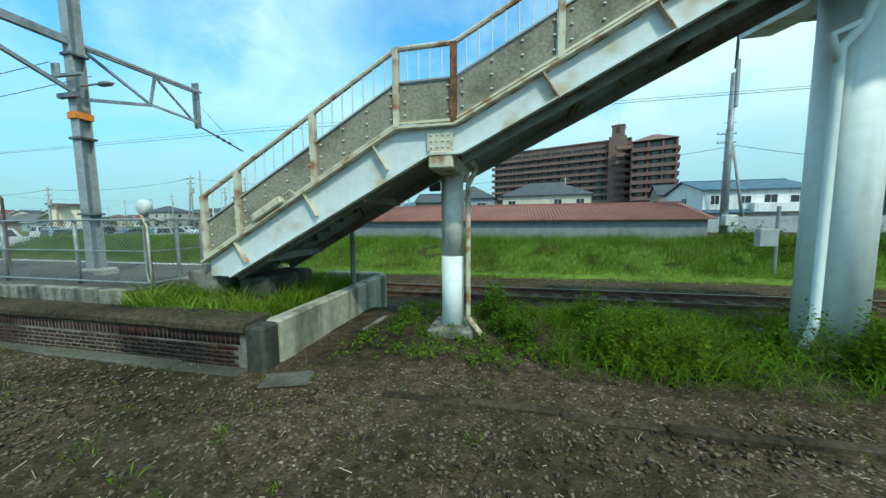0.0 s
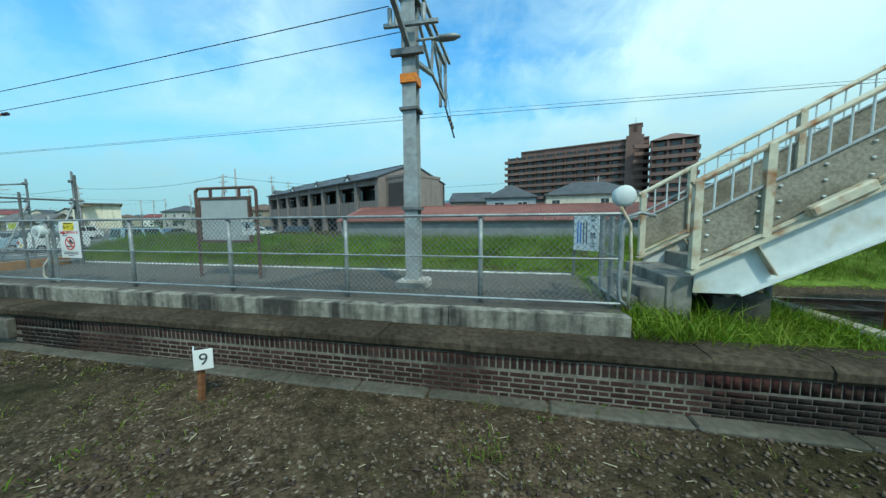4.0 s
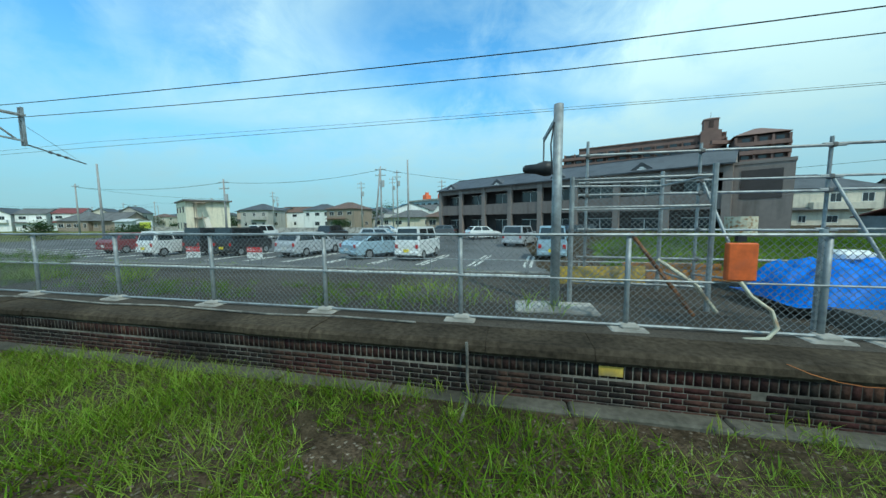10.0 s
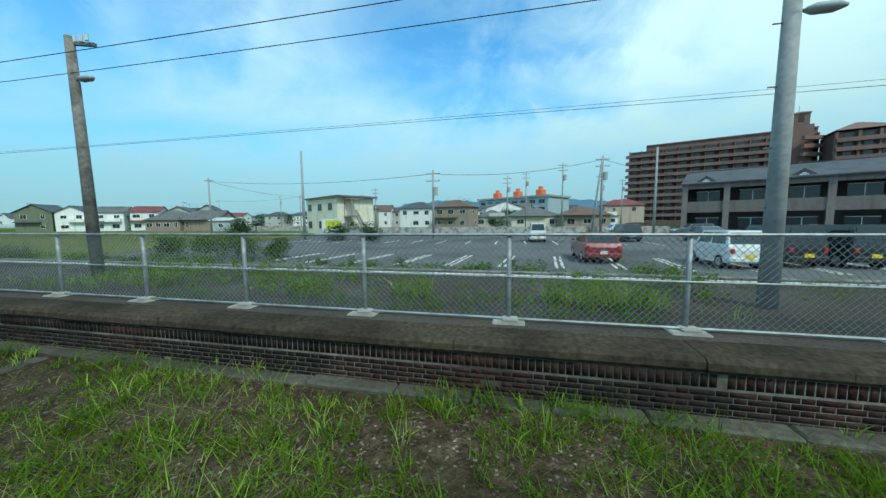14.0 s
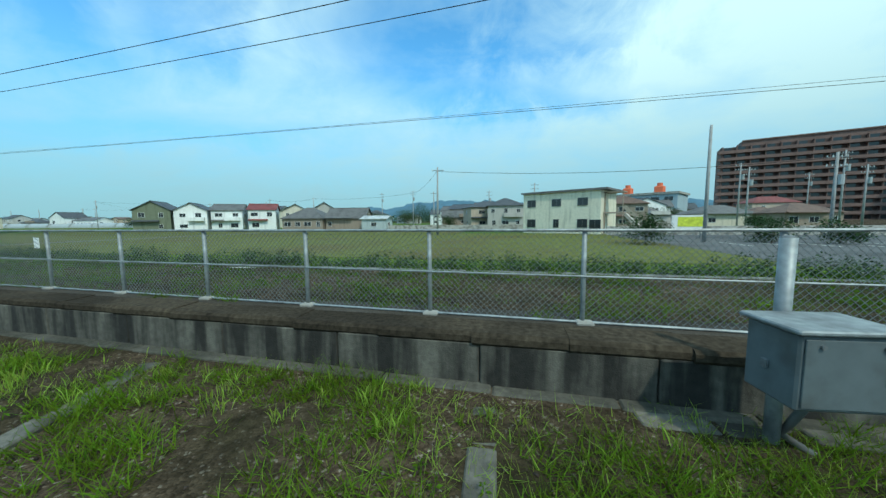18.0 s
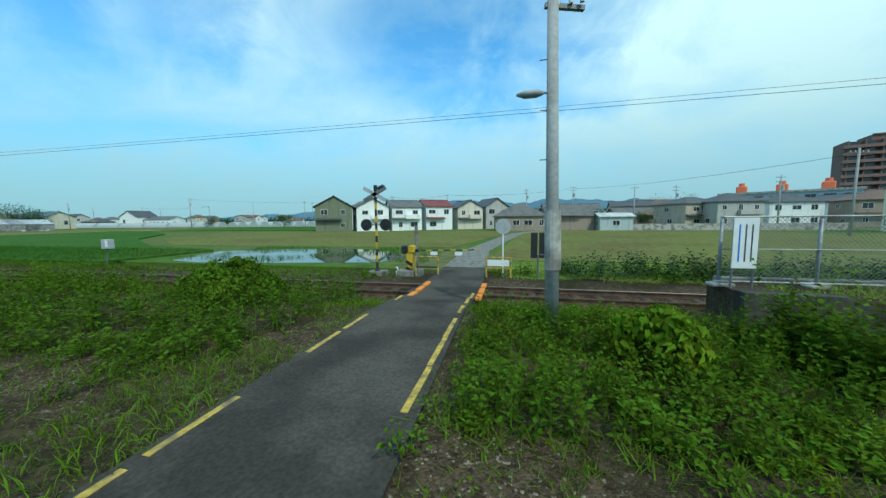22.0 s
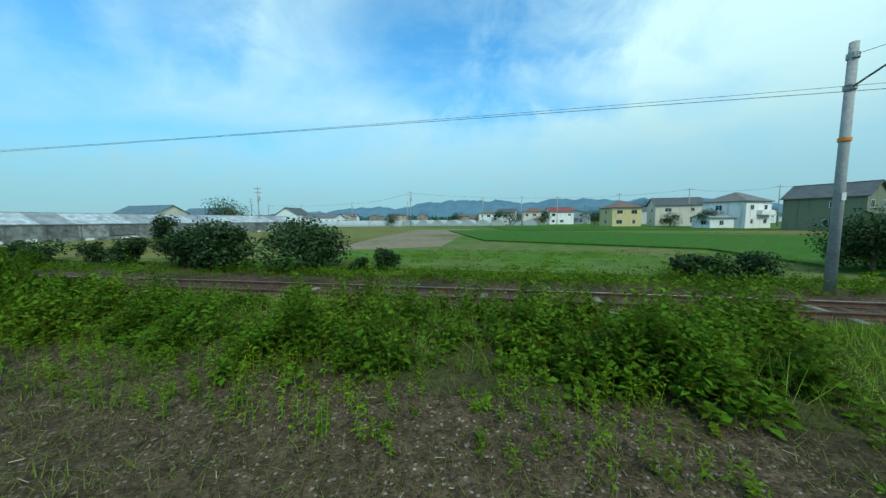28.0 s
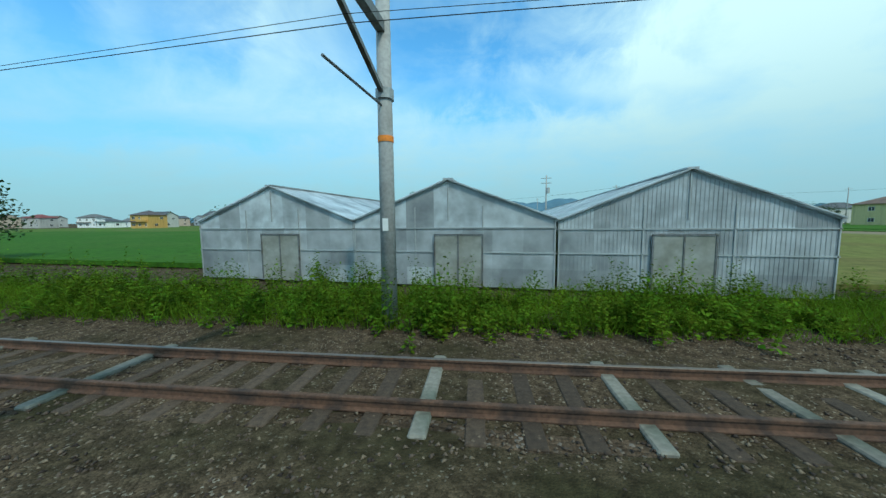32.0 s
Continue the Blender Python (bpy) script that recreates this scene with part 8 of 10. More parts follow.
for dx in (0.15, 2.5):
    part("stair_post", Shape().box((L / 2 + dx, 1.3, 3.0), (0.12, 0.12, 6.0)), paint((0.35, 0.28, 0.22)), t)
part("stair_flight", Shape().slab([(L / 2 + 2.4, 2.2, 3.1), (L / 2 + 2.4, 2.2, 2.6), (L / 2 + 4.9, 2.2, 0), (L / 2 + 5.3, 2.2, 0.2)], (0, 1.0, 0)), paint((0.5, 0.46, 0.4)), t, "outside stair flight")
part("stair_rail", Shape().beam((L / 2 + 2.4, 2.2, 3.9), (L / 2 + 5.2, 2.2, 0.9), 0.05, 0.5), paint((0.42, 0.36, 0.28)), t)
for k in range(7):
    part("wall_opening", Shape().box((-L / 2 - 0.02, 1.0 + 0.8 * k, 4.6 if k % 2 else 1.3), (0.06, 0.5, 1.0)), M_GLASS_D, t)
t = thing("billboard", "yellow and green advertising board beside the parking lot", "sign", (-92.2, 37.8, 0.1))
part("board", Shape().box((0, 0, 1.7), (3.0, 0.1, 1.5)), M_WHITE, t)
part("board_panel", Shape().box((0.2, -0.06, 1.75), (2.3, 0.02, 1.0)), mat("yellow_green", (0.55, 0.60, 0.06), 0.6, vary=0.3, scale=4), t, "yellow-green panel")
for s in (-1, 1):
    part("post", Shape().tube((s * 1.2, 0.05, 0), (s * 1.2, 0.05, 1.0), 0.05, 6), M_STEEL_D, t)

# ---- houses ----
W1, W2, W3, W4, W5, W6 = paint((0.78, 0.78, 0.76)), paint((0.60, 0.55, 0.45)), paint((0.42, 0.40, 0.37)), paint((0.30, 0.24, 0.19)), paint((0.58, 0.48, 0.24)), paint((0.33, 0.37, 0.40))
WG = paint((0.165, 0.185, 0.125))
R1, R2, R3, R4, R5 = roof_mat((0.075, 0.08, 0.088)), roof_mat((0.13, 0.125, 0.12)), roof_mat((0.20, 0.05, 0.045)), roof_mat((0.15, 0.09, 0.065)), roof_mat((0.09, 0.15, 0.18))
ROW = "row of new houses"
RZ = 33.6


def row_house(fx, fy, w, d, *rest, **kw):
    """A house of the slanting row, given the middle of its front."""
    a = radians(RZ)
    return house(fx - math.sin(a) * d / 2, fy + math.cos(a) * d / 2, w, d, *rest, group=ROW, **kw)


row_house(-195.9, 60.3, 7.4, 9.0, 5.5, WG, R1, "olive green two-storey house with a dark gable roof", RZ, "gable", False, 2.1, 2, 2, 1, False, True)
row_house(-188.9, 64.2, 6.9, 8.5, 5.4, W1, R1, "white two-storey house with a dark gable roof", RZ, "gable", False, 1.8, 2, 2, 2, True, False)
row_house(-182.6, 68.6, 6.9, 8.0, 5.5, W1, R2, "white two-storey house with a grey roof", RZ, "gable", True, 1.6, 2, 2, 3, True, True)
row_house(-176.2, 73.4, 6.6, 8.0, 5.7, W1, R3, "white two-storey house with a dark red roof", RZ, "gable", True, 1.6, 2, 2, 4, False, True)
row_house(-169.4, 77.9, 6.8, 8.0, 5.4, W2, R1, "cream two-storey house with a dark roof", RZ, "gable", False, 1.8, 2, 2, 5, True, True)
row_house(-163.1, 82.1, 6.4, 8.0, 5.8, W3, R1, "greyish two-storey house with a dark roof", RZ, "gable", False, 2.0, 2, 2, 6, False, False)
house(-158.0, 68.5, 9.6, 8.0, 3.0, W4, R2, "old single-storey timber house with a large grey tiled roof", 8, "hip", True, 2.6, 4, 1, 7, False, False, group="old houses")
house(-148.6, 70.5, 9.0, 7.5, 3.0, W4, R2, "old single-storey timber house with a grey tiled roof", 10, "gable", True, 2.3, 4, 1, 8, False, True, group="old houses")
house(-140.2, 67.4, 5.8, 4, 2.7, paint((0.42, 0.47, 0.47)), roof_mat((0.5, 0.52, 0.52)), "small pale shed with a white tin roof", 2, "gable", True, 0.6, 1, 1, 9, group="sheds")
# near the big block
house(5.6, 60, 14, 9, 6.0, W2, R1, "cream two-storey house with a dark hipped roof", -4, "hip", True, 2.4, 4, 2, 21, True, True, z=0.3)
house(-7.5, 62, 8.5, 9, 5.9, W6, R1, "grey-blue two-storey house with a dark hipped roof", 0, "hip", True, 2.6, 2, 2, 22, False, False, z=0.3)
house(-15.5, 66, 7.5, 8, 5.6, W4, R1, "brown two-storey house with a dark roof", 0, "gable", True, 1.8, 2, 2, 23, True, False, z=0.3)
house(26.4, 46.5, 10.4, 9, 5.1, W1, roof_mat((0.06, 0.13, 0.19)), "white two-storey house with a blue roof", 0, "gable", True, 1.3, 4, 2, 24, True, True, z=0.3)
house(35.0, 47.5, 6.2, 9, 4.9, W4, roof_mat((0.30, 0.42, 0.36)), "brown two-storey house with a pale green roof", 0, "gable", True, 1.0, 2, 2, 27, False, True, z=0.3)
house(46, 44, 13, 9, 6.4, W6, R2, "grey two-storey house with roof panels", 0, "gable", True, 1.6, 3, 2, 25, True, True, z=0.3)
house(46, 34, 7, 5, 2.7, W5, R4, "low ochre outbuilding with a brown roof", 0, "gable", True, 0.7, 2, 1, 26, z=0.3)
t = thing("block_wall", "pale concrete block wall in front of the houses", "wall", kind="structure")
part("wall", Shape().box((22, 30, 1.2), (26, 0.2, 2.2)), M_BOX, t)
house(-218.4, 102.4, 8, 8, 5.6, W5, R4, "ochre two-storey house with a brown hipped roof", 10, "hip", True, 2.0, 2, 2, 31)
house(-200.4, 83.5, 9.5, 8, 5.9, W1, R2, "white two-storey house with a grey roof", RZ, "hip", True, 2.1, 2, 2, 33, True)
house(-206.4, 80.5, 5.0, 5, 2.5, W1, roof_mat((0.30, 0.31, 0.31)), "low white shed with a dark pale-edged roof", 12, "gable", True, 0.8, 1, 1, 34, group="sheds")
house(-367.4, 83.0, 19, 10, 5.4, W2, R5, "long barn with a pale gable end and a low-pitched roof", 0, "gable", True, 2.6, 5, 1, 40, group="barns")
house(-361.8, 99.6, 19, 10, 5.2, W2, R5, "long barn with a pale gable end and a low-pitched roof", 0, "gable", True, 2.4, 5, 1, 41, group="barns")
house(-345.2, 125.0, 11, 10, 5.4, W1, R1, "white barn with a broad gable and a dark roof", 0, "gable", False, 3.0, 2, 1, 42, group="barns")
house(-331.5, 127.0, 16, 8, 4.0, W1, R2, "long low white building with a grey roof", 0, "gable", True, 1.5, 6, 1, 44, group="barns")
# blue-grey works with red roof tanks
t = thing("factory", "long pale blue works building with red tanks on its roof", "factory", (-70.3, 130.6, 0), -35)
part("body", Shape().box((0.5, 8, 5), (33, 16, 11.4)), paint((0.36, 0.44, 0.48)), t)
for k in range(8):
    for zz in (3.0, 6.2, 9.0):
        window(t, (-13.5 + 4 * k, -0.06, zz), 2.6, 1.5, 0)
part("roof_band", Shape().box((0.5, 8, 10.95), (34, 17, 0.7)), M_CONC_L, t)
for dx in (-10.4, 0, 10.4):
    part("roof_tank", Shape().box((dx, 6, 12.6), (3.0, 3.0, 2.6), bev=0.3).tube((dx, 6, 13.8), (dx, 6, 15.0), 0.9, 10), mat("red_tank", (0.70, 0.16, 0.07), 0.6, vary=0.1), t, "red rooftop tank")

# the rest of the town
r = random.Random(77)
walls_l = [W1, W1, W2, W3, W4, W6, paint((0.52, 0.50, 0.47)), paint((0.47, 0.38, 0.30))]
roofs_l = [R1, R1, R2, R2, R4, R3, R5]
names_l = {0: "white", 1: "white", 2: "cream", 3: "grey", 4: "brown", 5: "blue-grey", 6: "pale", 7: "tan"}
roofn = {0: "dark", 1: "dark", 2: "grey", 3: "grey", 4: "brown", 5: "red", 6: "blue-grey"}
spots = []
for k in range(100):
    x, y = r.uniform(-560, 190), r.uniform(105, 270)
    if -300 < x < -215 and y < 150:
        y += 60
    if x < -290 and y < 190:
        y += 70
    if -90 < x < 70 and 120 < y < 215:
        continue
    if -125 < x < -60 and y < 150:
        y = r.uniform(85, 110)
    if any(abs(x - a) < 12.5 and abs(y - b) < 11 for a, b in spots):
        continue
    spots.append((x, y))
    i, j = r.randrange(8), r.randrange(7)
    fl = 1 if r.random() < 0.22 else 2
    w, d = r.uniform(8, 12.5), r.uniform(7, 9)
    kind = r.choice(("gable", "gable", "hip"))
    house(x, y, w, d, 3.2 if fl == 1 else r.uniform(5.4, 6.3), walls_l[i], roofs_l[j], f"{names_l[i]} {'single' if fl == 1 else 'two'}-storey house with a {roofn[j]} {'hipped' if kind == 'hip' else 'gable'} roof", r.uniform(-25, 25), kind, r.random() < 0.6, r.uniform(1.5, 2.4), 2, fl, 100 + k, r.random() < 0.3, r.random() < 0.3, group="town houses")
for x, y, w, i, j, fl in ((-126, 100, 12, 4, 2, 1), (-117, 108, 11, 1, 4, 2), (-112, 84, 9, 3, 0, 2), (-96, 92, 10, 1, 0, 2), (-84, 86, 10, 4, 4, 2), (-75, 96, 9, 6, 3, 1), (-64, 86, 12, 2, 2, 1), (-53, 80, 10, 4, 4, 1), (-92, 104, 9, 0, 2, 2), (-106, 112, 10, 6, 4, 2), (-80, 122, 9, 0, 0, 2), (-58, 118, 9, 4, 2, 1), (-44, 104, 9, 1, 4, 1), (-124, 118, 9, 0, 3, 2), (-133, 126, 9, 1, 2, 2), (-66, 132, 10, 0, 4, 2), (-48, 138, 9, 4, 0, 2), (-111, 146, 10, 0, 2, 2), (-97, 160, 9, 6, 0, 2), (-70, 112, 14, 0, 2, 2), (-88, 118, 9, 1, 0, 2), (-101, 125, 10, 0, 3, 2), (-118, 130, 9, 6, 0, 2), (-240, 150, 10, 2, 4, 2), (-252, 165, 9, 0, 0, 2), (-228, 158, 11, 1, 5, 2), (-262, 172, 10, 0, 2, 2), (62, 60, 12, 1, 2, 2), (78, 66, 11, 3, 0, 2), (33, 72, 10, 4, 0, 2)):
    house(x, y, w, 8, 3.2 if fl == 1 else 5.8, walls_l[i], roofs_l[j], f"{names_l[i]} {'single' if fl == 1 else 'two'}-storey house with a {roofn[j]} roof", r.uniform(-12, 12), r.choice(("gable", "hip")), True, 2.0, 3, fl, 300 + int(x), r.random() < .4, r.random() < .5, group="town houses")

for k in range(17):
    x = -640 + 15.5 * k + r.uniform(-3, 3)
    i, j, fl = r.randrange(len(walls_l)), r.randrange(len(roofs_l)), r.choice((1, 2, 2))
    house(x, 122 + r.uniform(0, 40), r.uniform(8, 13), 8, 3.2 if fl == 1 else 5.8, walls_l[i], roofs_l[j], f"{names_l[i]} {'single' if fl == 1 else 'two'}-storey house with a {roofn[j]} roof", r.uniform(-12, 12), r.choice(("gable", "hip")), True, 2.0, 3, fl, 700 + k, r.random() < .4, r.random() < .5, group="town houses")
house(-466, 108, 9, 8, 5.8, paint((0.55, 0.33, 0.10)), roof_mat((0.09, 0.07, 0.07)), "ochre-yellow two-storey house with a dark roof", 4, "hip", True, 2.0, 3, 2, 731, True, True, group="town houses")

# rows of small plastic tunnels and far greenhouses
tun = mesh_of("tunnel", Shape().loft([[(x, 2.6 * math.cos(a), 2.4 * math.sin(a)) for a in [i * math.pi / 10 for i in range(11)]] for x in (0, 3, 6, 9, 12, 15, 18)]), mat("pale_film", (0.36, 0.39, 0.40), 0.5, vary=0.12, scale=0.7))
for k in range(9):
    solid("plastic_tunnel", tun, None, "low plastic-covered tunnel in the fields", "greenhouse", (-292 + 6.2 * k, 128, 0), 90, "plastic tunnels")
for k in range(7):
    solid("plastic_tunnel", tun, None, "low plastic-covered tunnel in the fields", "greenhouse", (-395 + 14 * k, 118 + k, 0), 0, "plastic tunnels")

# rusty shed by the track
t = thing("tin_shed", "small tin shed with a rusty red roof and peeling pale walls", "shed", (-227.8, 15.9, 0.0), 3)
part("body", Shape().box((0, 0, 0.6), (3.4, 2.8, 1.25)), mat("peeling_tin", (0.36, 0.40, 0.41), 0.8, vary=0.2, scale=5, stain=(0.15, 0.07, 0.045), stain_amt=0.5, stain_scale=1.6), t)
gable_roof(t, mat("rusty_tin_roof", (0.20, 0.06, 0.045), 0.8, vary=0.3, scale=5, stain=(0.30, 0.28, 0.27), stain_amt=0.35, stain_scale=0.7), 3.5, 2.9, 1.22, 0.42, 0.2, 0.04, label="rusty red tin roof")
part("door", Shape().box((-1.0, -1.42, 0.5), (0.6, 0.03, 0.9)), M_RUST, t, "rust-red door")


# ---- poles and lines of the town ----
def utility_pole(x, y, h, lean=0.0, arms=2, label="thin grey utility pole with cross-arms"):
    t = thing("utility_pole", label, "utility pole", (x, y, float(land(x, y))), group="utility poles")
    part("pole", Shape().tube((0, 0, -0.2), (lean, 0, h), 0.17, 10, 0.11), M_POLE, t, smooth=True)
    for k in range(arms):
        zz = h - 0.5 - 0.9 * k
        a = part("cross_arm", Shape().beam((lean - 0.9, 0, zz), (lean + 0.9, 0, zz), 0.08, 0.08), M_STEEL_D, t)
        for dx in (-0.8, -0.35, 0.35, 0.8):
            part("insulator", Shape().tube((lean + dx, 0, zz), (lean + dx, 0, zz + 0.22), 0.05, 6), M_BOX_W, a)
    if arms > 1:
        part("transformer", Shape().tube((lean + 0.35, -0.1, h - 3.2), (lean + 0.35, -0.1, h - 2.2), 0.28, 10), M_BOX, t, "grey pole transformer")
    return t


for x, y, h, lean, arms in ((-57.1, 47.0, 10.7, 0, 2), (-58.3, 47.0, 10.2, 1.1, 0), (-51.7, 44.2, 10.9, 0, 0), (-304.9, 61.0, 10.3, 0, 2), (-66, 75, 13, 0, 2), (-93.0, 33.2, 10.4, 0, 0), (-121, 46, 10, 0.1, 1), (-60, 62, 12.5, 0, 2),
                            (-78.8, 39.5, 8.6, 0, 2), (-70, 66, 11, 0, 2), (-52, 68, 11, 0, 2), (-40, 95, 13, 0, 2), (-105, 80, 11, 0, 2), (-117, 96, 11, 0, 2), (-142, 100, 12, 0, 2), (-131, 84, 10, 0, 1),
                            (-180, 102, 11, 0, 1), (-200, 104, 11, 0, 1), (-155, 105, 12, 0, 2), (-231, 140, 12, 0, 1), (-263, 150, 13, 0, 2), (-282, 100, 12, 0, 2), (-300, 150, 12, 0, 1), (-330, 150, 12, 0, 2),
                            (-352, 140, 11, 0, 1), (-380, 150, 12, 0, 2), (-246, 120, 11, 0, 1), (-214, 118, 11, 0, 1), (-340, 96, 11, 0, 2), (-420, 150, 12, 0, 2), (-470, 160, 12, 0, 2), (22, 40, 10.5, 0, 2), (24.2, 40, 9, -1.6, 0), (46, 58, 11, 0, 2), (12, 80, 11, 0, 2), (64, 80, 12, 0, 2), (-26, 78, 11, 0, 1)):
    utility_pole(x, y, h, lean, arms)
t = thing("radio_mast", "slim pale telecom pole with antennas beside the red-roofed shed", "mast", (9.8, 17.6, 1.0))
part("pole", Shape().tube((0, 0, 0), (0, 0, 7.8), 0.16, 12, 0.1), M_STEEL, t, smooth=True)
part("antenna", Shape().box((0.1, -0.1, 7.3), (0.14, 0.14, 2.1), bev=0.03), M_BOX, t, "dark antenna panel")
part("antenna", Shape().tube((0.06, 0, 8.0), (0.08, 0, 9.6), 0.06, 8), M_BLACK, t, "thin whip antenna")
part("cabinet", Shape().box((0.1, -0.2, 1.1), (0.5, 0.4, 0.5), bev=0.03), M_BOX_W, t, "white equipment cabinet")
for k in range(5):
    part("step_bolt", Shape().tube((-0.25, 0, 2 + 0.9 * k), (0.25, 0, 2 + 0.9 * k), 0.012, 5), M_STEEL_D, t)
wire("town_line", [(60, 58, 10.2), (23, 40, 9.8), (-26, 78, 10.4), (-57.1, 47.0, 10.2), (-78.8, 39.5, 8.1)], 0.03, "black power line between utility poles", 0.8)
wire("town_line", [(-78.8, 39.5, 8.1), (-121, 46, 9.4), (-142, 100, 11.2), (-180, 102, 10.4), (-200, 104, 10.4), (-231, 140, 11.3), (-282, 100, 11.2), (-330, 150, 11.2), (-380, 150, 11.3)], 0.03, "black power line between utility poles", 0.8)

# ---- hills ----
def hills():
    rng = np.random.default_rng(8)
    xs = np.linspace(-6500, 5200, 240)
    base = 105 + 60 * np.exp(-((xs + 2600) / 1100) ** 2) + 165 * np.exp(-((xs + 900) / 1000) ** 2) + 150 * np.exp(-((xs - 900) / 900) ** 2) + 70 * np.exp(-((xs - 2300) / 900) ** 2)
    n = np.zeros_like(xs)
    for o, a in ((6, 24), (15, 20), (40, 12), (90, 7)):
        ph = rng.uniform(0, 6.28, 3)
        n += a * (np.sin(xs / 6500 * o * 3 + ph[0]) + np.sin(xs / 6500 * o * 4.7 + ph[1])) * 0.5
    h = np.maximum(20, base + n)
    rows = []
    for k, (dy, s) in enumerate(((-700, 0.0), (-480, 0.30), (-260, 0.66), (0, 1.0), (200, 0.6))):
        y = 4300 + dy + 60 * np.sin(xs / 300 + k)
        rows.append(np.stack([xs, y, h * s + (rng.normal(0, 6, len(xs)) if 0 < k < 3 else 0) - 4], 1))
    v = np.concatenate(rows)
    m = len(xs)
    f = np.concatenate([[(j * m + i, j * m + i + 1, (j + 1) * m + i + 1, (j + 1) * m + i) for i in range(m - 1)] for j in range(4)])
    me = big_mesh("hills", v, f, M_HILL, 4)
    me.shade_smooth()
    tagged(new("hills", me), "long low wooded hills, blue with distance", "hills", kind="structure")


hills()
# ---- plants ----
def vnoise(x, y, scale, seed):
    """Smooth random field from 0 to 1."""
    g = np.random.default_rng(seed).random((256, 256))
    u, v = x / scale + 1000.3, y / scale + 1000.7
    i, j = np.floor(u).astype(int), np.floor(v).astype(int)
    a, b = u - i, v - j
    a, b = a * a * (3 - 2 * a), b * b * (3 - 2 * b)
    return (g[i % 256, j % 256] * (1 - a) + g[(i + 1) % 256, j % 256] * a) * (1 - b) + (g[i % 256, (j + 1) % 256] * (1 - a) + g[(i + 1) % 256, (j + 1) % 256] * a) * b


def grow(name, x0, x1, y0, y1, per_m2, h, width, material, label, seed, cover=0.0, patch_size=1.2, height=None, clump=0.0, follow=False, category="grass", simple=False, flop=(0.1, 0.75)):
    """Blades of grass over a strip of land: each is a bent, tapering leaf. cover: how much stays bare."""
    rng = np.random.default_rng(seed)
    n = int((x1 - x0) * (y1 - y0) * per_m2)
    x, y = rng.uniform(x0, x1, n), rng.uniform(y0, y1, n)
    if follow:
        y = y + track_y(x)
    if clump:
        m = max(1, n // 14)
        cx, cy = x[:m], y[:m]
        k = rng.integers(0, m, n)
        x, y = cx[k] + rng.normal(0, clump, n), cy[k] + rng.normal(0, clump, n)
    dens = vnoise(x, y, patch_size, seed + 1) * 0.65 + vnoise(x, y, patch_size * 0.3, seed + 2) * 0.35
    keep = dens > cover
    x, y, dens = x[keep], y[keep], dens[keep]
    n = len(x)
    z = (height(x, y) if height else land(x, y)) - 0.01
    hh = h * rng.uniform(0.45, 1.15, n) * (0.6 + 0.7 * np.clip((dens - cover) / 0.4, 0, 1))
    ang, lean = rng.uniform(0, 2 * np.pi, n), rng.uniform(flop[0], flop[1], n)
    dx, dy = np.cos(ang), np.sin(ang)
    wd = width * rng.uniform(0.6, 1.3, n) / 2
    fx, fy = rng.uniform(0, 2 * np.pi, n), None
    px, py = np.cos(fx) * wd, np.sin(fx) * wd
    o = np.stack([x, y, z], 1)
    side = np.stack([px, py, np.zeros(n)], 1)
    mid = o + np.stack([dx * hh * lean * 0.35, dy * hh * lean * 0.35, hh * 0.5], 1)
    tip = o + np.stack([dx * hh * lean, dy * hh * lean, hh * (1 - 0.35 * lean)], 1)
    if simple:
        v = np.stack([o - side, o + side, tip], 1).reshape(-1, 3)
        f = np.arange(3 * n).reshape(-1, 3)
    else:
        v = np.stack([o, mid + side, mid - side, tip], 1).reshape(-1, 3)
        f = (np.array([(0, 1, 2), (2, 1, 3)])[None] + (np.arange(n) * 4)[:, None, None]).reshape(-1, 3)
    ob = new(name, big_mesh(name, v, f, material, 3))
    return tagged(ob, label, category, kind="stuff")


def leaf_cloud(px, py, pz, size, rng, droop=0.5, slim=1.0):
    """Folded leaf shapes at the given points."""
    n = len(px)
    a = rng.uniform(0, 2 * np.pi, n)
    tilt = rng.normal(0, droop, n)
    L, W = size * rng.uniform(0.6, 1.3, n), slim * size * rng.uniform(0.28, 0.5, n)
    d = np.stack([np.cos(a) * np.cos(tilt), np.sin(a) * np.cos(tilt), np.sin(tilt)], 1)
    roll = rng.normal(0, 0.6, n)
    s = np.stack([-np.sin(a), np.cos(a), np.zeros(n)], 1)
    up = np.cross(d, s)
    s2 = s * np.cos(roll)[:, None] + up * np.sin(roll)[:, None]
    o = np.stack([px, py, pz], 1)
    nrm = np.cross(d, s2)
    v = np.stack([o, o + d * (L * .45)[:, None] + s2 * W[:, None] + nrm * (W * .3)[:, None], o + d * L[:, None], o + d * (L * .45)[:, None] - s2 * W[:, None] + nrm * (W * .3)[:, None]], 1).reshape(-1, 3)
    f = (np.array([(0, 1, 2), (0, 2, 3)])[None] + (np.arange(n) * 4)[:, None, None]).reshape(-1, 3)
    return v, f


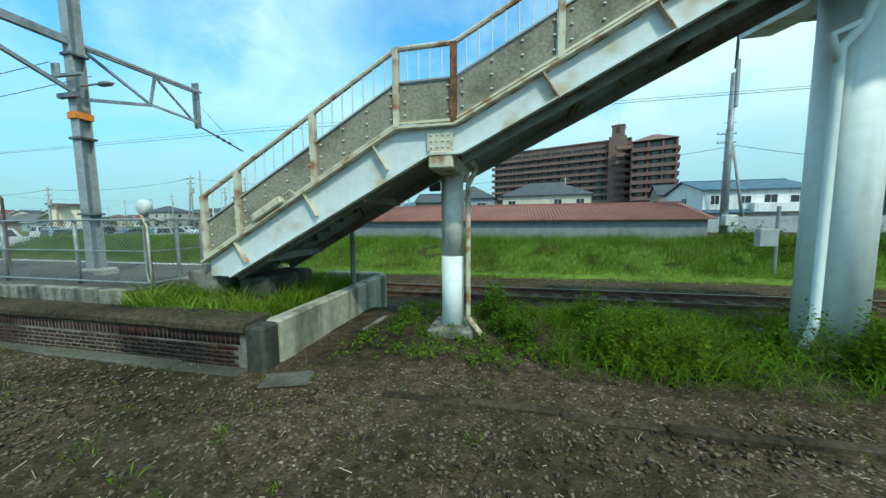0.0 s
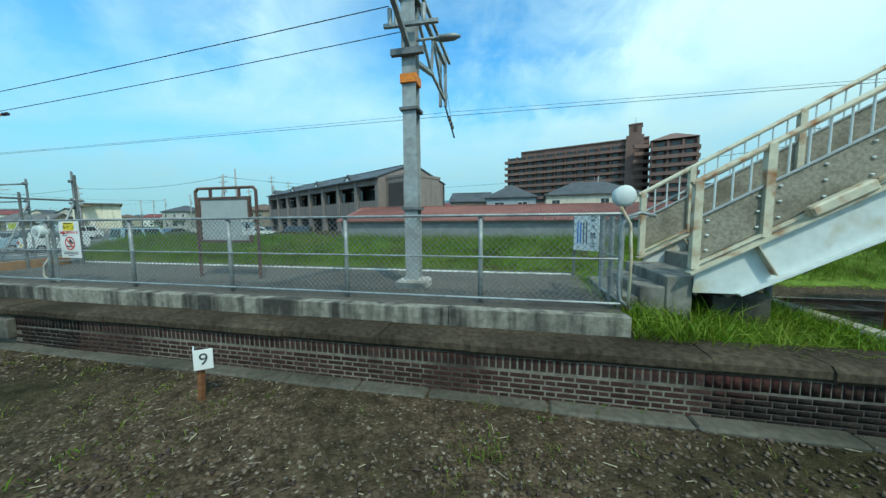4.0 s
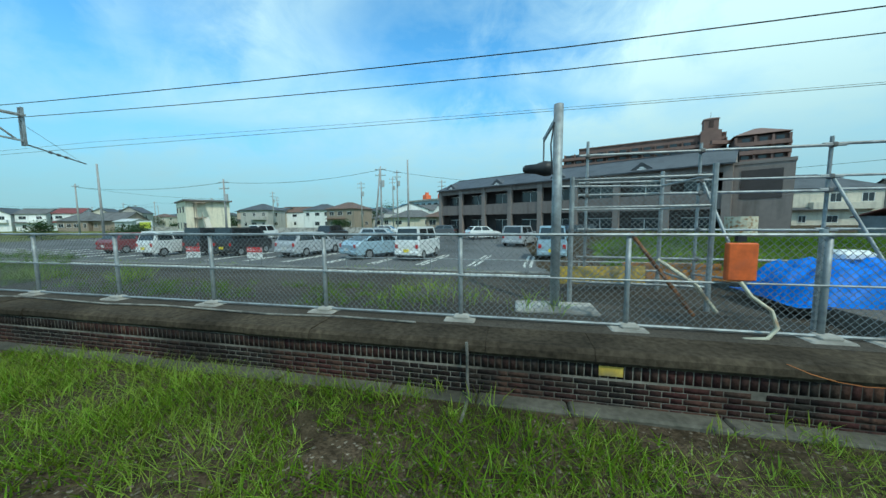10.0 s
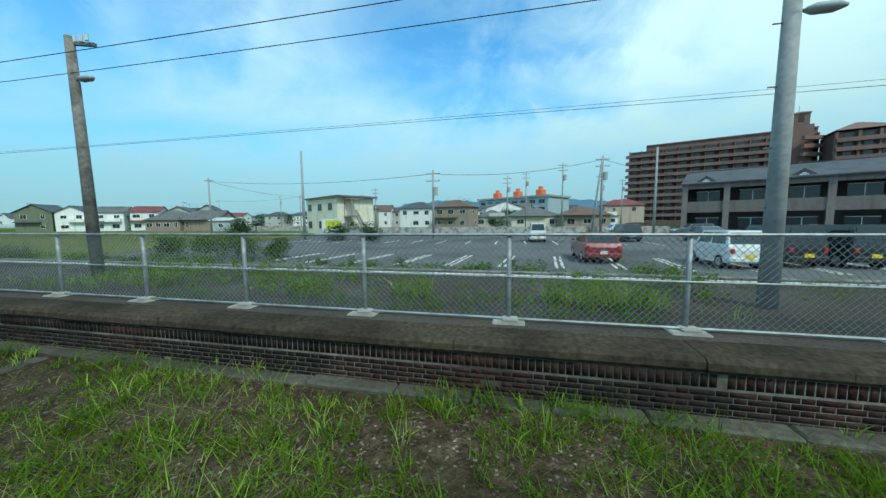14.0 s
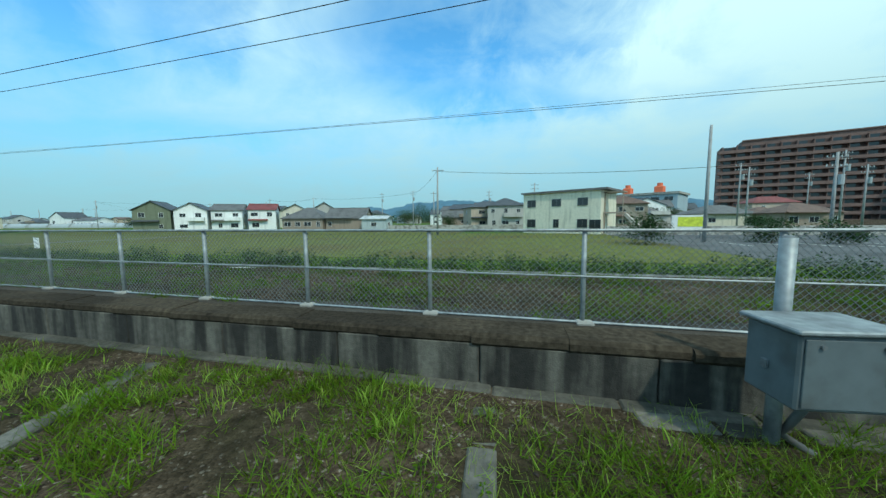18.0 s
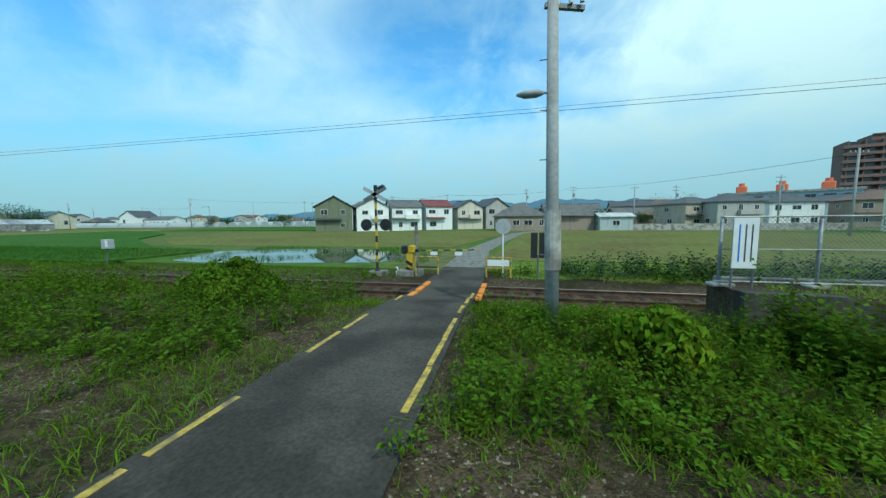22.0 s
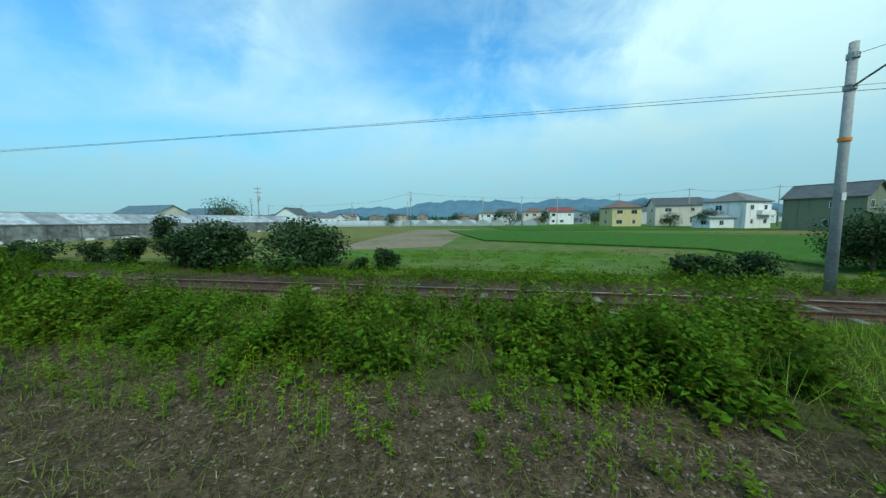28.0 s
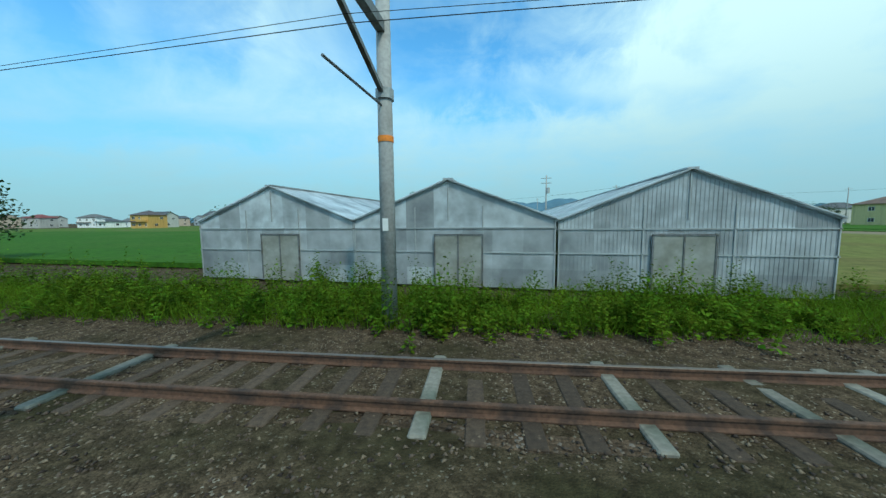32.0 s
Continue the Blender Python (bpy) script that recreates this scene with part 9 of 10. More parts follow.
def weeds(name, x0, x1, y0, y1, clumps, rad, high, leaves, size, material, label, seed, cover=0.0, follow=False, height=None, patch_size=2.0, stems=9, slim=0.58):
    """Leafy weeds: clumps with leaves on their outside."""
    rng = np.random.default_rng(seed)
    cx, cy = rng.uniform(x0, x1, clumps), rng.uniform(y0, y1, clumps)
    if follow:
        cy = cy + track_y(cx)
    dens = vnoise(cx, cy, patch_size, seed + 1)
    cx, cy, dens = cx[dens > cover], cy[dens > cover], dens[dens > cover]
    m = len(cx)
    cr, ch = rad * rng.uniform(0.6, 1.35, m), high * rng.uniform(0.5, 1.25, m) * (0.65 + 0.6 * dens)
    sa, sr = rng.uniform(0, 2 * np.pi, (m, stems)), np.sqrt(rng.uniform(0, 1, (m, stems)))
    sh = ch[:, None] * (1.05 - 0.55 * sr ** 2) * rng.uniform(0.7, 1.2, (m, stems))
    sx, sy = cx[:, None] + np.cos(sa) * sr * cr[:, None], cy[:, None] + np.sin(sa) * sr * cr[:, None]
    k = np.repeat(np.arange(m), leaves)
    q = rng.integers(0, stems, len(k))
    n = len(k)
    u, th = rng.uniform(0.12, 1, n) ** 0.75, rng.uniform(0, 2 * np.pi, n)
    out = size * 0.8 * (1.15 - 0.8 * u) + 0.015
    lean = (u ** 2) * 0.22 * sh[k, q]
    x = sx[k, q] + np.cos(th) * out + np.cos(sa[k, q]) * lean
    y = sy[k, q] + np.sin(th) * out + np.sin(sa[k, q]) * lean
    gz = height(x, y) if height else land(x, y)
    z = gz + 0.02 + u * sh[k, q]
    v, f = leaf_cloud(x, y, z, 1.25 * size * (1.15 - 0.5 * u), rng, slim=slim)
    ob = new(name, big_mesh(name, v, f, material, 3))
    return tagged(ob, label, "weeds", kind="stuff")


def bush(name, label, x, y, z, w, d, h, leaves, size, material, seed, category="bush", trunk=0.0, lobes=9, trunk_r=0.06):
    """A shrub or tree: stem, limbs, and a crown of many leaves in uneven lobes."""
    rng = np.random.default_rng(seed)
    t = thing(name, label, category, (x, y, z))
    st = Shape()
    base = trunk * h
    cen = []
    for k in range(lobes):
        a, q = rng.uniform(0, 6.28), rng.uniform(0.15, 0.75)
        c = np.array([math.cos(a) * q * w / 2, math.sin(a) * q * d / 2, base + (h - base) * rng.uniform(0.22, 0.8)])
        cen.append((c, rng.uniform(0.26, 0.46) * min(w, d, (h - base) * 1.4)))
    st.tube((0, 0, -0.1), (0.03 * h, 0, max(base, 0.3 * h)), trunk_r, 8, trunk_r * 0.7)
    part("trunk", st, M_STEM, t, "brown stem")
    for c, q in cen[: min(6, lobes)]:
        part("limb", Shape().tube((0.03 * h * 0.8, 0, max(base, 0.3 * h) * 0.85), tuple(c), trunk_r * 0.5, 6, trunk_r * 0.18), M_STEM, t)
    P = []
    for c, q in cen:
        n = leaves // lobes
        dv = rng.normal(0, 1, (n, 3))
        dv /= np.linalg.norm(dv, axis=1)[:, None]
        rr = q * rng.uniform(0.12, 1.0, n) ** 0.5
        p = c + dv * rr[:, None] * np.array([1.0, 1.0, 0.8])
        P.append(p)
    P = np.concatenate(P)
    P = P[P[:, 2] > 0.02]
    v, f = leaf_cloud(P[:, 0], P[:, 1], P[:, 2], size, rng, 0.6)
    part("crown", big_mesh("crown", v, f, material, 3), None, t, "leafy uneven crown")
    return t


def broad_leaves(P, N, size, rng, slim=1.0, hang=0.5):
    """Heart-shaped leaves, each turned to its own outward direction and hanging towards the tip."""
    n = len(P)
    N = N + rng.normal(0, 0.6, (n, 3))
    N /= np.linalg.norm(N, axis=1)[:, None]
    d = rng.normal(0, 0.55, (n, 3)) + np.stack([N[:, 0], N[:, 1], np.full(n, -hang)], 1)
    d -= (d * N).sum(1)[:, None] * N
    d /= np.linalg.norm(d, axis=1)[:, None] + 1e-6
    s = np.cross(N, d)
    L = (size * rng.uniform(0.55, 1.25, n))[:, None]
    W = L * slim * rng.uniform(0.75, 1.1, n)[:, None]
    half = ((-0.13, 0.22, 0.04), (0.08, 0.45, 0.09), (0.42, 0.48, 0.10), (0.78, 0.25, -0.03)) if size > 0.15 else ((-0.14, 0.30, 0.05), (0.36, 0.48, 0.10))
    form = ((0, 0, 0),) + half + ((1.0, 0, -0.16),) + tuple((a, -b, c) for a, b, c in half[::-1])
    k = len(form)
    v = np.stack([P + d * L * a + s * W * b + N * L * c for a, b, c in form], 1).reshape(-1, 3)
    f = (np.array([(0, q, q + 1) for q in range(1, k - 1)])[None] + (np.arange(n) * k)[:, None, None]).reshape(-1, 3)
    return v, f


def mound(name, label, x, y, z, w, d, h, leaves, size, material, seed, category="shrub", lobes=14, slim=1.0, hang=0.5, shell=0.6):
    """A spreading shrub: woody stems under overlapping shells of broad hanging leaves."""
    rng = np.random.default_rng(seed)
    t = thing(name, label, category, (x, y, z))
    cen, rad = [], []
    for k in range(lobes):
        a, q = 6.283 * k / lobes * 2.4 + rng.uniform(-.4, .4), math.sqrt((k + 0.5) / lobes)
        cen.append((math.cos(a) * q * w * 0.40, math.sin(a) * q * d * 0.40, h * (0.72 - 0.42 * q * q) * rng.uniform(0.7, 1.2)))
        rad.append(rng.uniform(0.12, 0.24) * min(w, 1.6 * d, 2.4 * h))
    cen, rad = np.array(cen), np.array(rad)
    part("trunk", Shape().tube((0, 0, -0.1), (0.02, 0, 0.35 * h), 0.04, 8, 0.03), M_STEM, t, "brown stem")
    for c in cen[:7]:
        part("limb", Shape().tube((0, 0, 0.1 * h), tuple(float(q) for q in c), 0.022, 6, 0.008), M_STEM, t)
    k = rng.choice(lobes, leaves, p=rad ** 2 / (rad ** 2).sum())
    N = rng.normal(0, 1, (leaves, 3))
    N[:, 2] = np.abs(N[:, 2]) * 1.1 - 0.35
    N /= np.linalg.norm(N, axis=1)[:, None]
    rr = rad[k] * (1 - shell * rng.uniform(0, 1, leaves) ** 2.2)
    P = cen[k] + N * rr[:, None] * np.array([1.0, 1.0, 0.85])
    deep = np.min(np.linalg.norm((P[:, None, :] - cen[None]) / np.array([1, 1, 0.85]), axis=2) / rad[None], axis=1)
    keep = (deep > 0.5) & (P[:, 2] > 0.03)
    v, f = broad_leaves(P[keep], N[keep], size, rng, slim, hang)
    part("crown", big_mesh("crown", v, f, material, 3), None, t, "overlapping broad leaves")
    return t


def stalks(name, x0, x1, y0, y1, n, h, leaves, size, slim, material, label, seed, cover=0.0, patch_size=1.6, follow=False, height=None, up=0.5, bushy=0.0, clump=0.0):
    """Upright weeds: thin stems set with leaves all the way up, taller where they grow thick."""
    rng = np.random.default_rng(seed)
    x, y = rng.uniform(x0, x1, n), rng.uniform(y0, y1, n)
    dome = np.ones(n)
    if clump:
        m = max(2, n // 15)
        c, tall = rng.integers(0, m, n), rng.uniform(0.7, 1.2, m)
        ox, oy = rng.normal(0, clump, n), rng.normal(0, clump, n)
        dome = tall[c] * np.clip(1.12 - 0.26 * (ox * ox + oy * oy) / clump ** 2, 0.35, 1.2)
        x, y = x[:m][c] + ox, y[:m][c] + oy
    if follow:
        y = y + track_y(x)
    dens = vnoise(x, y, patch_size, seed + 1) * 0.7 + vnoise(x, y, patch_size * 0.4, seed + 2) * 0.3
    keep = dens > cover
    x, y, dens, dome = x[keep], y[keep], dens[keep], dome[keep]
    n = len(x)
    z = (height(x, y) if height else land(x, y)) - 0.01
    hh = h * dome * rng.uniform(0.72, 1.12, n) * (0.38 + 0.92 * np.clip((dens - cover) / 0.45, 0, 1)) * (0.8 + 0.4 * vnoise(x, y, 0.45, seed + 3))
    la, lm = rng.uniform(0, 6.283, n), rng.uniform(0.02, 0.26, n)
    bend = np.stack([np.cos(la) * lm, np.sin(la) * lm], 1)
    k = np.repeat(np.arange(n), leaves)
    j = np.tile(np.arange(leaves), n)
    u = 0.10 + 0.90 * ((j + rng.uniform(0, 1, len(k))) / leaves) ** 0.85
    th = j * 2.4 + la[k] + rng.normal(0, 0.35, len(k))
    el = up * (0.25 + 0.9 * u) + rng.normal(0, 0.28, len(k))
    L = size * (1.15 - 0.55 * u) * rng.uniform(0.7, 1.25, len(k))
    o = np.stack([x[k] + bend[k, 0] * hh[k] * u ** 2, y[k] + bend[k, 1] * hh[k] * u ** 2, z[k] + hh[k] * u], 1)
    d = np.stack([np.cos(th) * np.cos(el), np.sin(th) * np.cos(el), np.sin(el)], 1)
    o = o + d * (bushy * size * (1.2 - u))[:, None]
    s = np.stack([-np.sin(th), np.cos(th), rng.normal(0, 0.35, len(k))], 1)
    W = (L * slim * 0.5)[:, None]
    mid = o + d * (L * 0.45)[:, None]
    tip = o + d * L[:, None] - np.array([0, 0, 1.0]) * (L * 0.22)[:, None]
    v = np.stack([o, mid + s * W, tip, mid - s * W], 1).reshape(-1, 3)
    f = (np.array([(0, 1, 2), (0, 2, 3)])[None] + (np.arange(len(k)) * 4)[:, None, None]).reshape(-1, 3)
    b = np.stack([x, y, z], 1)
    tp = b + np.stack([bend[:, 0] * hh, bend[:, 1] * hh, hh], 1)
    r = np.array([0.006, 0.003, 0.0])
    sv = np.stack([b - r, b + r, tp], 1).reshape(-1, 3)
    f = np.concatenate([f, np.arange(3 * n).reshape(-1, 3) + len(v)])
    ob = new(name, big_mesh(name, np.concatenate([v, sv]), f, material, 3))
    return tagged(ob, label, "weeds", kind="stuff")


def deck_z(x, y):
    return np.full_like(np.asarray(x, float), TOP)


def fill_z(x, y):
    return TOP - 0.05 - 0.18 * smooth01((x + 6.0) / 2.4)


G1, G2 = "bright green grass on the ground beside the line", "long rough grass"
LOW = (0.3, 1.35)
# platform end and the ground under the stairs
grow("grass", -5.9, -3.4, 3.55, 5.6, 500, 0.42, 0.011, M_GRASS_L, "lush pale grass on the platform end", 116, 0.15, 0.8, fill_z, flop=(0.3, 1.2))
grow("grass", -5.9, -3.35, 3.55, 6.6, 1000, 0.36, 0.011, M_GRASS, "lush grass on the platform end", 21, 0.12, 0.8, fill_z, flop=(0.2, 1.2))
weeds("weeds", -5.9, -3.4, 3.8, 6.6, 30, 0.2, 0.2, 60, 0.06, M_LEAF_L, "leafy weeds on the platform end", 20, 0.2, False, fill_z)
grow("grass", -2.0, 22, 5.2, 7.4, 260, 0.32, 0.011, M_GRASS, "tall green grass under the footbridge", 22, 0.3, 1.1, flop=LOW)
grow("grass", 0.6, 20, 3.7, 6.4, 360, 0.44, 0.011, M_GRASS, "tall green grass under the footbridge", 23, 0.28, 1.2, flop=LOW)
weeds("weeds", -2.4, 2.5, 3.9, 6.6, 120, 0.22, 0.24, 70, 0.055, M_LEAF, "low leafy weeds on bare soil", 24, 0.40)
grow("grass", -12, 22, 1.2, 4.0, 60, 0.12, 0.010, M_GRASS, G1, 26, 0.55, 0.8, None, 0.07, flop=LOW)
# bank behind the farther track
grow("bank_grass", -33, 28, 12.9, 17.4, 300, 0.50, 0.016, M_BANK, "long bright grass on the bank behind the track", 31, 0.1, 1.5, simple=True, flop=(0.2, 1.1))
grow("bank_grass", -33, 28, 11.9, 13.4, 220, 0.20, 0.014, M_GRASS_L, "short yellowish grass at the foot of the bank", 32, 0.15, 1.5, simple=True, flop=LOW)
grow("bank_grass", -33, 28, 13.2, 17.4, 90, 0.72, 0.016, M_GRASS, "taller darker grass standing on the bank", 36, 0.35, 1.1, simple=True, flop=(0.1, 0.7))
weeds("weeds", -33, 10, 13.4, 17.2, 110, 0.4, 0.45, 60, 0.10, M_LEAF_L, "leafy tufts in the grass of the bank", 34, 0.45)
weeds("weeds", 9.2, 30, 14.2, 17.2, 200, 0.5, 0.85, 110, 0.12, M_LEAF, "dark leafy undergrowth on the bank", 33, 0.2)
# in front of the platform
grow("grass", -24, -4, 0.9, 3.0, 130, 0.11, 0.010, M_GRASS_Y, G1, 41, 0.55, 0.9, None, 0.07, flop=LOW)
grow("grass", -33, -19, 0.9, 3.05, 430, 0.15, 0.011, M_GRASS, G1, 42, 0.37, 0.9, None, 0.06, flop=LOW)
grow("grass", -50, -33, 0.8, 3.1, 760, 0.21, 0.013, M_GRASS, "lush bright grass in front of the platform", 43, 0.37, 1.0, flop=LOW, simple=True)
grow("grass", -52, -33.5, 0.8, 3.1, 620, 0.26, 0.009, M_GRASS_L, "fine pale grass in front of the platform", 114, 0.46, 1.5, flop=(0.3, 1.2), simple=True)
grow("grass", -128, -52, 1.0, 3.15, 170, 0.25, 0.009, M_GRASS_L, "fine pale grass in front of the platform", 115, 0.46, 1.6, flop=(0.3, 1.2), simple=True)
grow("grass", -74, -50, 0.8, 3.15, 640, 0.23, 0.013, M_GRASS, "lush bright grass in front of the platform", 44, 0.40, 1.0, None, 0.06, flop=LOW, simple=True)
grow("grass", -100, -74, 0.8, 3.2, 640, 0.26, 0.013, M_GRASS, "lush bright grass in front of the platform", 45, 0.42, 1.0, None, 0.06, flop=LOW, simple=True)
grow("grass", -128, -100, 0.8, 3.4, 640, 0.27, 0.013, M_GRASS, "lush bright grass in front of the platform", 46, 0.40, 1.0, None, 0.07, flop=LOW, simple=True)
grow("grass", -128, -34, 2.2, 3.25, 90, 0.26, 0.012, M_GRASS_L, "pale tufts along the foot of the platform", 48, 0.45, 0.7, None, 0.05)
# grass in the platform asphalt
grow("platform_grass", -128, -38, 4.15, 5.6, 300, 0.24, 0.011, M_GRASS, "grass growing through the platform asphalt", 51, 0.56, 1.4, deck_z, 0.05, simple=True, flop=LOW)
grow("platform_grass", -128, -38, 5.2, 7.4, 150, 0.16, 0.011, M_GRASS_Y, "yellowish grass in cracks of the platform", 52, 0.60, 1.6, deck_z, 0.06, simple=True, flop=LOW)
grow("platform_grass", -128, -92, 4.3, 7.6, 240, 0.20, 0.012, M_GRASS, "rough grass over the disused platform end", 53, 0.42, 1.4, deck_z, simple=True, flop=LOW)
weeds("weeds", -128, -94, 4.5, 7.5, 320, 0.25, 0.22, 60, 0.06, M_LEAF, "leafy weeds on the disused platform end", 54, 0.45, False, deck_z)
grow("platform_grass", -98, -36, 4.3, 5.7, 110, 0.42, 0.012, M_GRASS_L, "pale tall tufts through the platform asphalt", 49, 0.62, 1.8, deck_z, 0.12, flop=(0.15, 0.9))
weeds("weeds", -98, -44, 4.5, 6.6, 420, 0.3, 0.42, 80, 0.07, M_LEAF_L, "pale green tufts of weeds in the cracked platform asphalt", 99, 0.57, False, deck_z, 2.6)
# edge of the lot behind the track
grow("lot_edge_grass", -120, -31, 11.7, 13.3, 200, 0.32, 0.015, M_GRASS_L, "rough grass along the edge of the parking lot", 55, 0.4, 1.6, simple=True, flop=LOW)
weeds("weeds", -160, -62, 12.0, 14.6, 420, 0.45, 0.5, 90, 0.11, M_LEAF, "leafy green hedge weeds along the track", 56, 0.30)
grow("field_edge_grass", -160, -95, 11.8, 16.8, 90, 0.32, 0.018, M_GRASS_L, "pale rough grass at the edge of the field", 57, 0.2, 2.0, simple=True, flop=LOW)
stalks("hedge_weeds", -157.5, -97, 12.0, 13.6, 1500, 0.68, 14, 0.17, 0.6, M_LEAF_D, "dense green hedge of weeds beside the farther track", 50, 0.12, 2.6, bushy=0.5)
# the overgrown stretch past the platform
grow("grass", -157, -126.5, 3.5, 6.6, 150, 0.42, 0.012, M_GRASS, G2, 63, 0.25, 1.3, simple=True)
grow("grass", -160, -126.5, 0.8, 3.4, 330, 0.18, 0.012, M_GRASS, G1, 64, 0.44, 1.0, None, 0.07, flop=LOW, simple=True)
weeds("weeds", -160, -126.5, 0.9, 3.5, 420, 0.20, 0.22, 70, 0.055, M_LEAF, "low leafy weeds", 65, 0.46, patch_size=1.2)
stalks("tall_weeds", -150.5, -126.5, 3.8, 5.3, 1900, 1.08, 20, 0.17, 0.55, M_LEAF, "dense tall leafy weeds where the platform ends", 61, 0.08, 1.7, bushy=0.35, clump=0.2)
stalks("tall_weeds", -150.5, -125.8, 5.2, 6.7, 1500, 0.86, 18, 0.15, 0.55, M_LEAF, "lower leafy weeds beside the far part of the platform", 59, 0.12, 1.7, bushy=0.35, clump=0.2)
stalks("feathery_weeds", -151, -126.5, 3.7, 5.7, 2700, 1.12, 32, 0.12, 0.22, M_LEAF_L, "pale feathery shoots above the leafy weeds", 62, 0.33, 1.5, up=0.8, clump=0.16)
stalks("tall_weeds", -155.8, -150.6, 3.6, 5.4, 560, 0.98, 24, 0.13, 0.62, M_LEAF, "leafy weeds behind the cable trough", 60, 0.12, 1.3, bushy=0.3, clump=0.2)
stalks("low_weeds", -150.3, -139.5, 1.5, 3.9, 1300, 0.6, 16, 0.12, 0.5, M_LEAF, "lush leafy weeds beside the line", 100, 0.20, 1.3, bushy=0.4, clump=0.2)
stalks("low_weeds", -139.5, -127, 1.2, 3.2, 900, 0.42, 14, 0.10, 0.5, M_LEAF, "scattered leafy weeds on bare soil", 101, 0.42, 1.2, bushy=0.4, clump=0.15)
stalks("low_weeds", -157.5, -150.8, 1.3, 3.1, 300, 0.34, 14, 0.08, 0.3, M_LEAF_L, "low leafy weeds around the posts", 102, 0.35, 1.0)
grow("grass", -155.5, -151.6, 1.4, 3.1, 900, 0.42, 0.012, M_GRASS, "thick soft grass beside the posts", 103, 0.34, 1.1, flop=(0.25, 1.1))
grow("grass", -146, -138, 1.2, 3.6, 420, 0.34, 0.012, M_GRASS, "thick soft grass among the weeds", 104, 0.45, 1.0, flop=(0.25, 1.1))
grow("grass", -154.5, -126.6, 6.35, 7.6, 260, 0.28, 0.014, M_GRASS_L, "pale grass along the far part of the platform", 113, 0.25, 1.5, lambda x, y: np.full_like(x, TOP - 0.10), simple=True, flop=LOW)
# crossing and beyond
stalks("tall_weeds", -159.7, -156.0, 2.6, 6.2, 520, 0.52, 18, 0.10, 0.5, M_LEAF, "leafy weeds between the lane and the platform end", 105, 0.30, 1.2, bushy=0.4)
stalks("tall_weeds", -174, -163.0, 3.0, 8.0, 1100, 0.66, 20, 0.11, 0.5, M_LEAF, "dense leafy weeds beside the crossing", 69, 0.22, 1.6, bushy=0.4)
grow("grass", -163.5, -162.1, 0.8, 8.2, 420, 0.2, 0.012, M_GRASS, G2, 106, 0.25, 0.8, flop=LOW)
stalks("tall_weeds", -187, -171, 6.3, 8.0, 620, 0.82, 22, 0.10, 0.45, M_LEAF, "tall leafy weeds in a row along the track", 70, 0.28, 1.4, bushy=0.3, clump=0.15)
stalks("tall_weeds", -188.3, -186.2, 2.6, 7.6, 520, 0.95, 24, 0.11, 0.5, M_LEAF_L, "tall leafy weeds over the ditch", 71, 0.22, 1.0, bushy=0.4, clump=0.15)
stalks("low_weeds", -188.2, -186.3, 1.7, 3.2, 150, 0.42, 18, 0.08, 0.5, M_LEAF, "leafy weeds beside the rusty plates", 107, 0.2, 0.9, bushy=0.4)
stalks("tall_weeds", -257.5, -245, 3.5, 6.4, 1700, 0.76, 20, 0.125, 0.6, M_LEAF, "dense leafy weeds beside the track", 75, 0.14, 1.9, bushy=0.4, clump=0.22)
stalks("tall_weeds", -246, -218, 4.6, 7.2, 500, 0.34, 14, 0.08, 0.45, M_LEAF_L, "pale leafy weeds beside the track", 79, 0.45, 1.6, bushy=0.4)
stalks("low_weeds", -259, -244, 2.2, 3.8, 700, 0.32, 14, 0.07, 0.35, M_LEAF_L, "low feathery weeds in front of the shrubs", 108, 0.30, 1.4)
stalks("tall_weeds", -332, -284, 2.1, 4.9, 3200, 0.92, 20, 0.13, 0.6, M_LEAF, "leafy weeds in front of the greenhouses", 83, 0.08, 2.2, True, bushy=0.4, clump=0.25)
stalks("tall_weeds", -0.4, 20, 4.2, 6.9, 2100, 0.60, 20, 0.10, 0.45, M_LEAF, "tall leafy weeds under the footbridge", 25, 0.30, 1.6, bushy=0.4, clump=0.16)
stalks("low_weeds", -128, -38, 1.9, 3.1, 700, 0.22, 12, 0.06, 0.45, M_LEAF, "leafy weeds along the foot of the platform", 109, 0.52, 1.4, bushy=0.3)
grow("grass", -160.0, -156, 2.4, 8.6, 300, 0.28, 0.012, M_GRASS, G2, 66, 0.2, 1.2, flop=LOW, simple=True)
weeds("weeds", -160.0, -156.5, 1.0, 7.5, 120, 0.24, 0.3, 90, 0.06, M_LEAF, "leafy weeds beside the crossing", 67, 0.3)
weeds("weeds", -171.5, -163.4, 0.9, 4.2, 170, 0.22, 0.24, 80, 0.055, M_LEAF, "low leafy weeds beside the crossing", 89, 0.25)
grow("grass", -174, -163.2, 0.8, 8.4, 170, 0.17, 0.012, M_GRASS, G2, 68, 0.28, 1.2, flop=LOW, simple=True)
weeds("weeds", -192.4, -189.7, 2.0, 7.0, 70, 0.28, 0.5, 100, 0.08, M_LEAF, "leafy weeds beside the ditch", 59, 0.2)
grow("grass", -226, -191, 0.8, 7.8, 110, 0.20, 0.012, M_GRASS, G1, 72, 0.36, 1.4, None, 0.08, flop=LOW, simple=True)
grow("grass", -203, -191.5, 1.6, 7.6, 230, 0.22, 0.012, M_GRASS, G1, 96, 0.28, 1.2, None, 0.06, flop=LOW)
weeds("weeds", -203, -192, 2.4, 7.6, 130, 0.26, 0.3, 80, 0.065, M_LEAF, "low leafy weeds around the ditch", 97, 0.35)
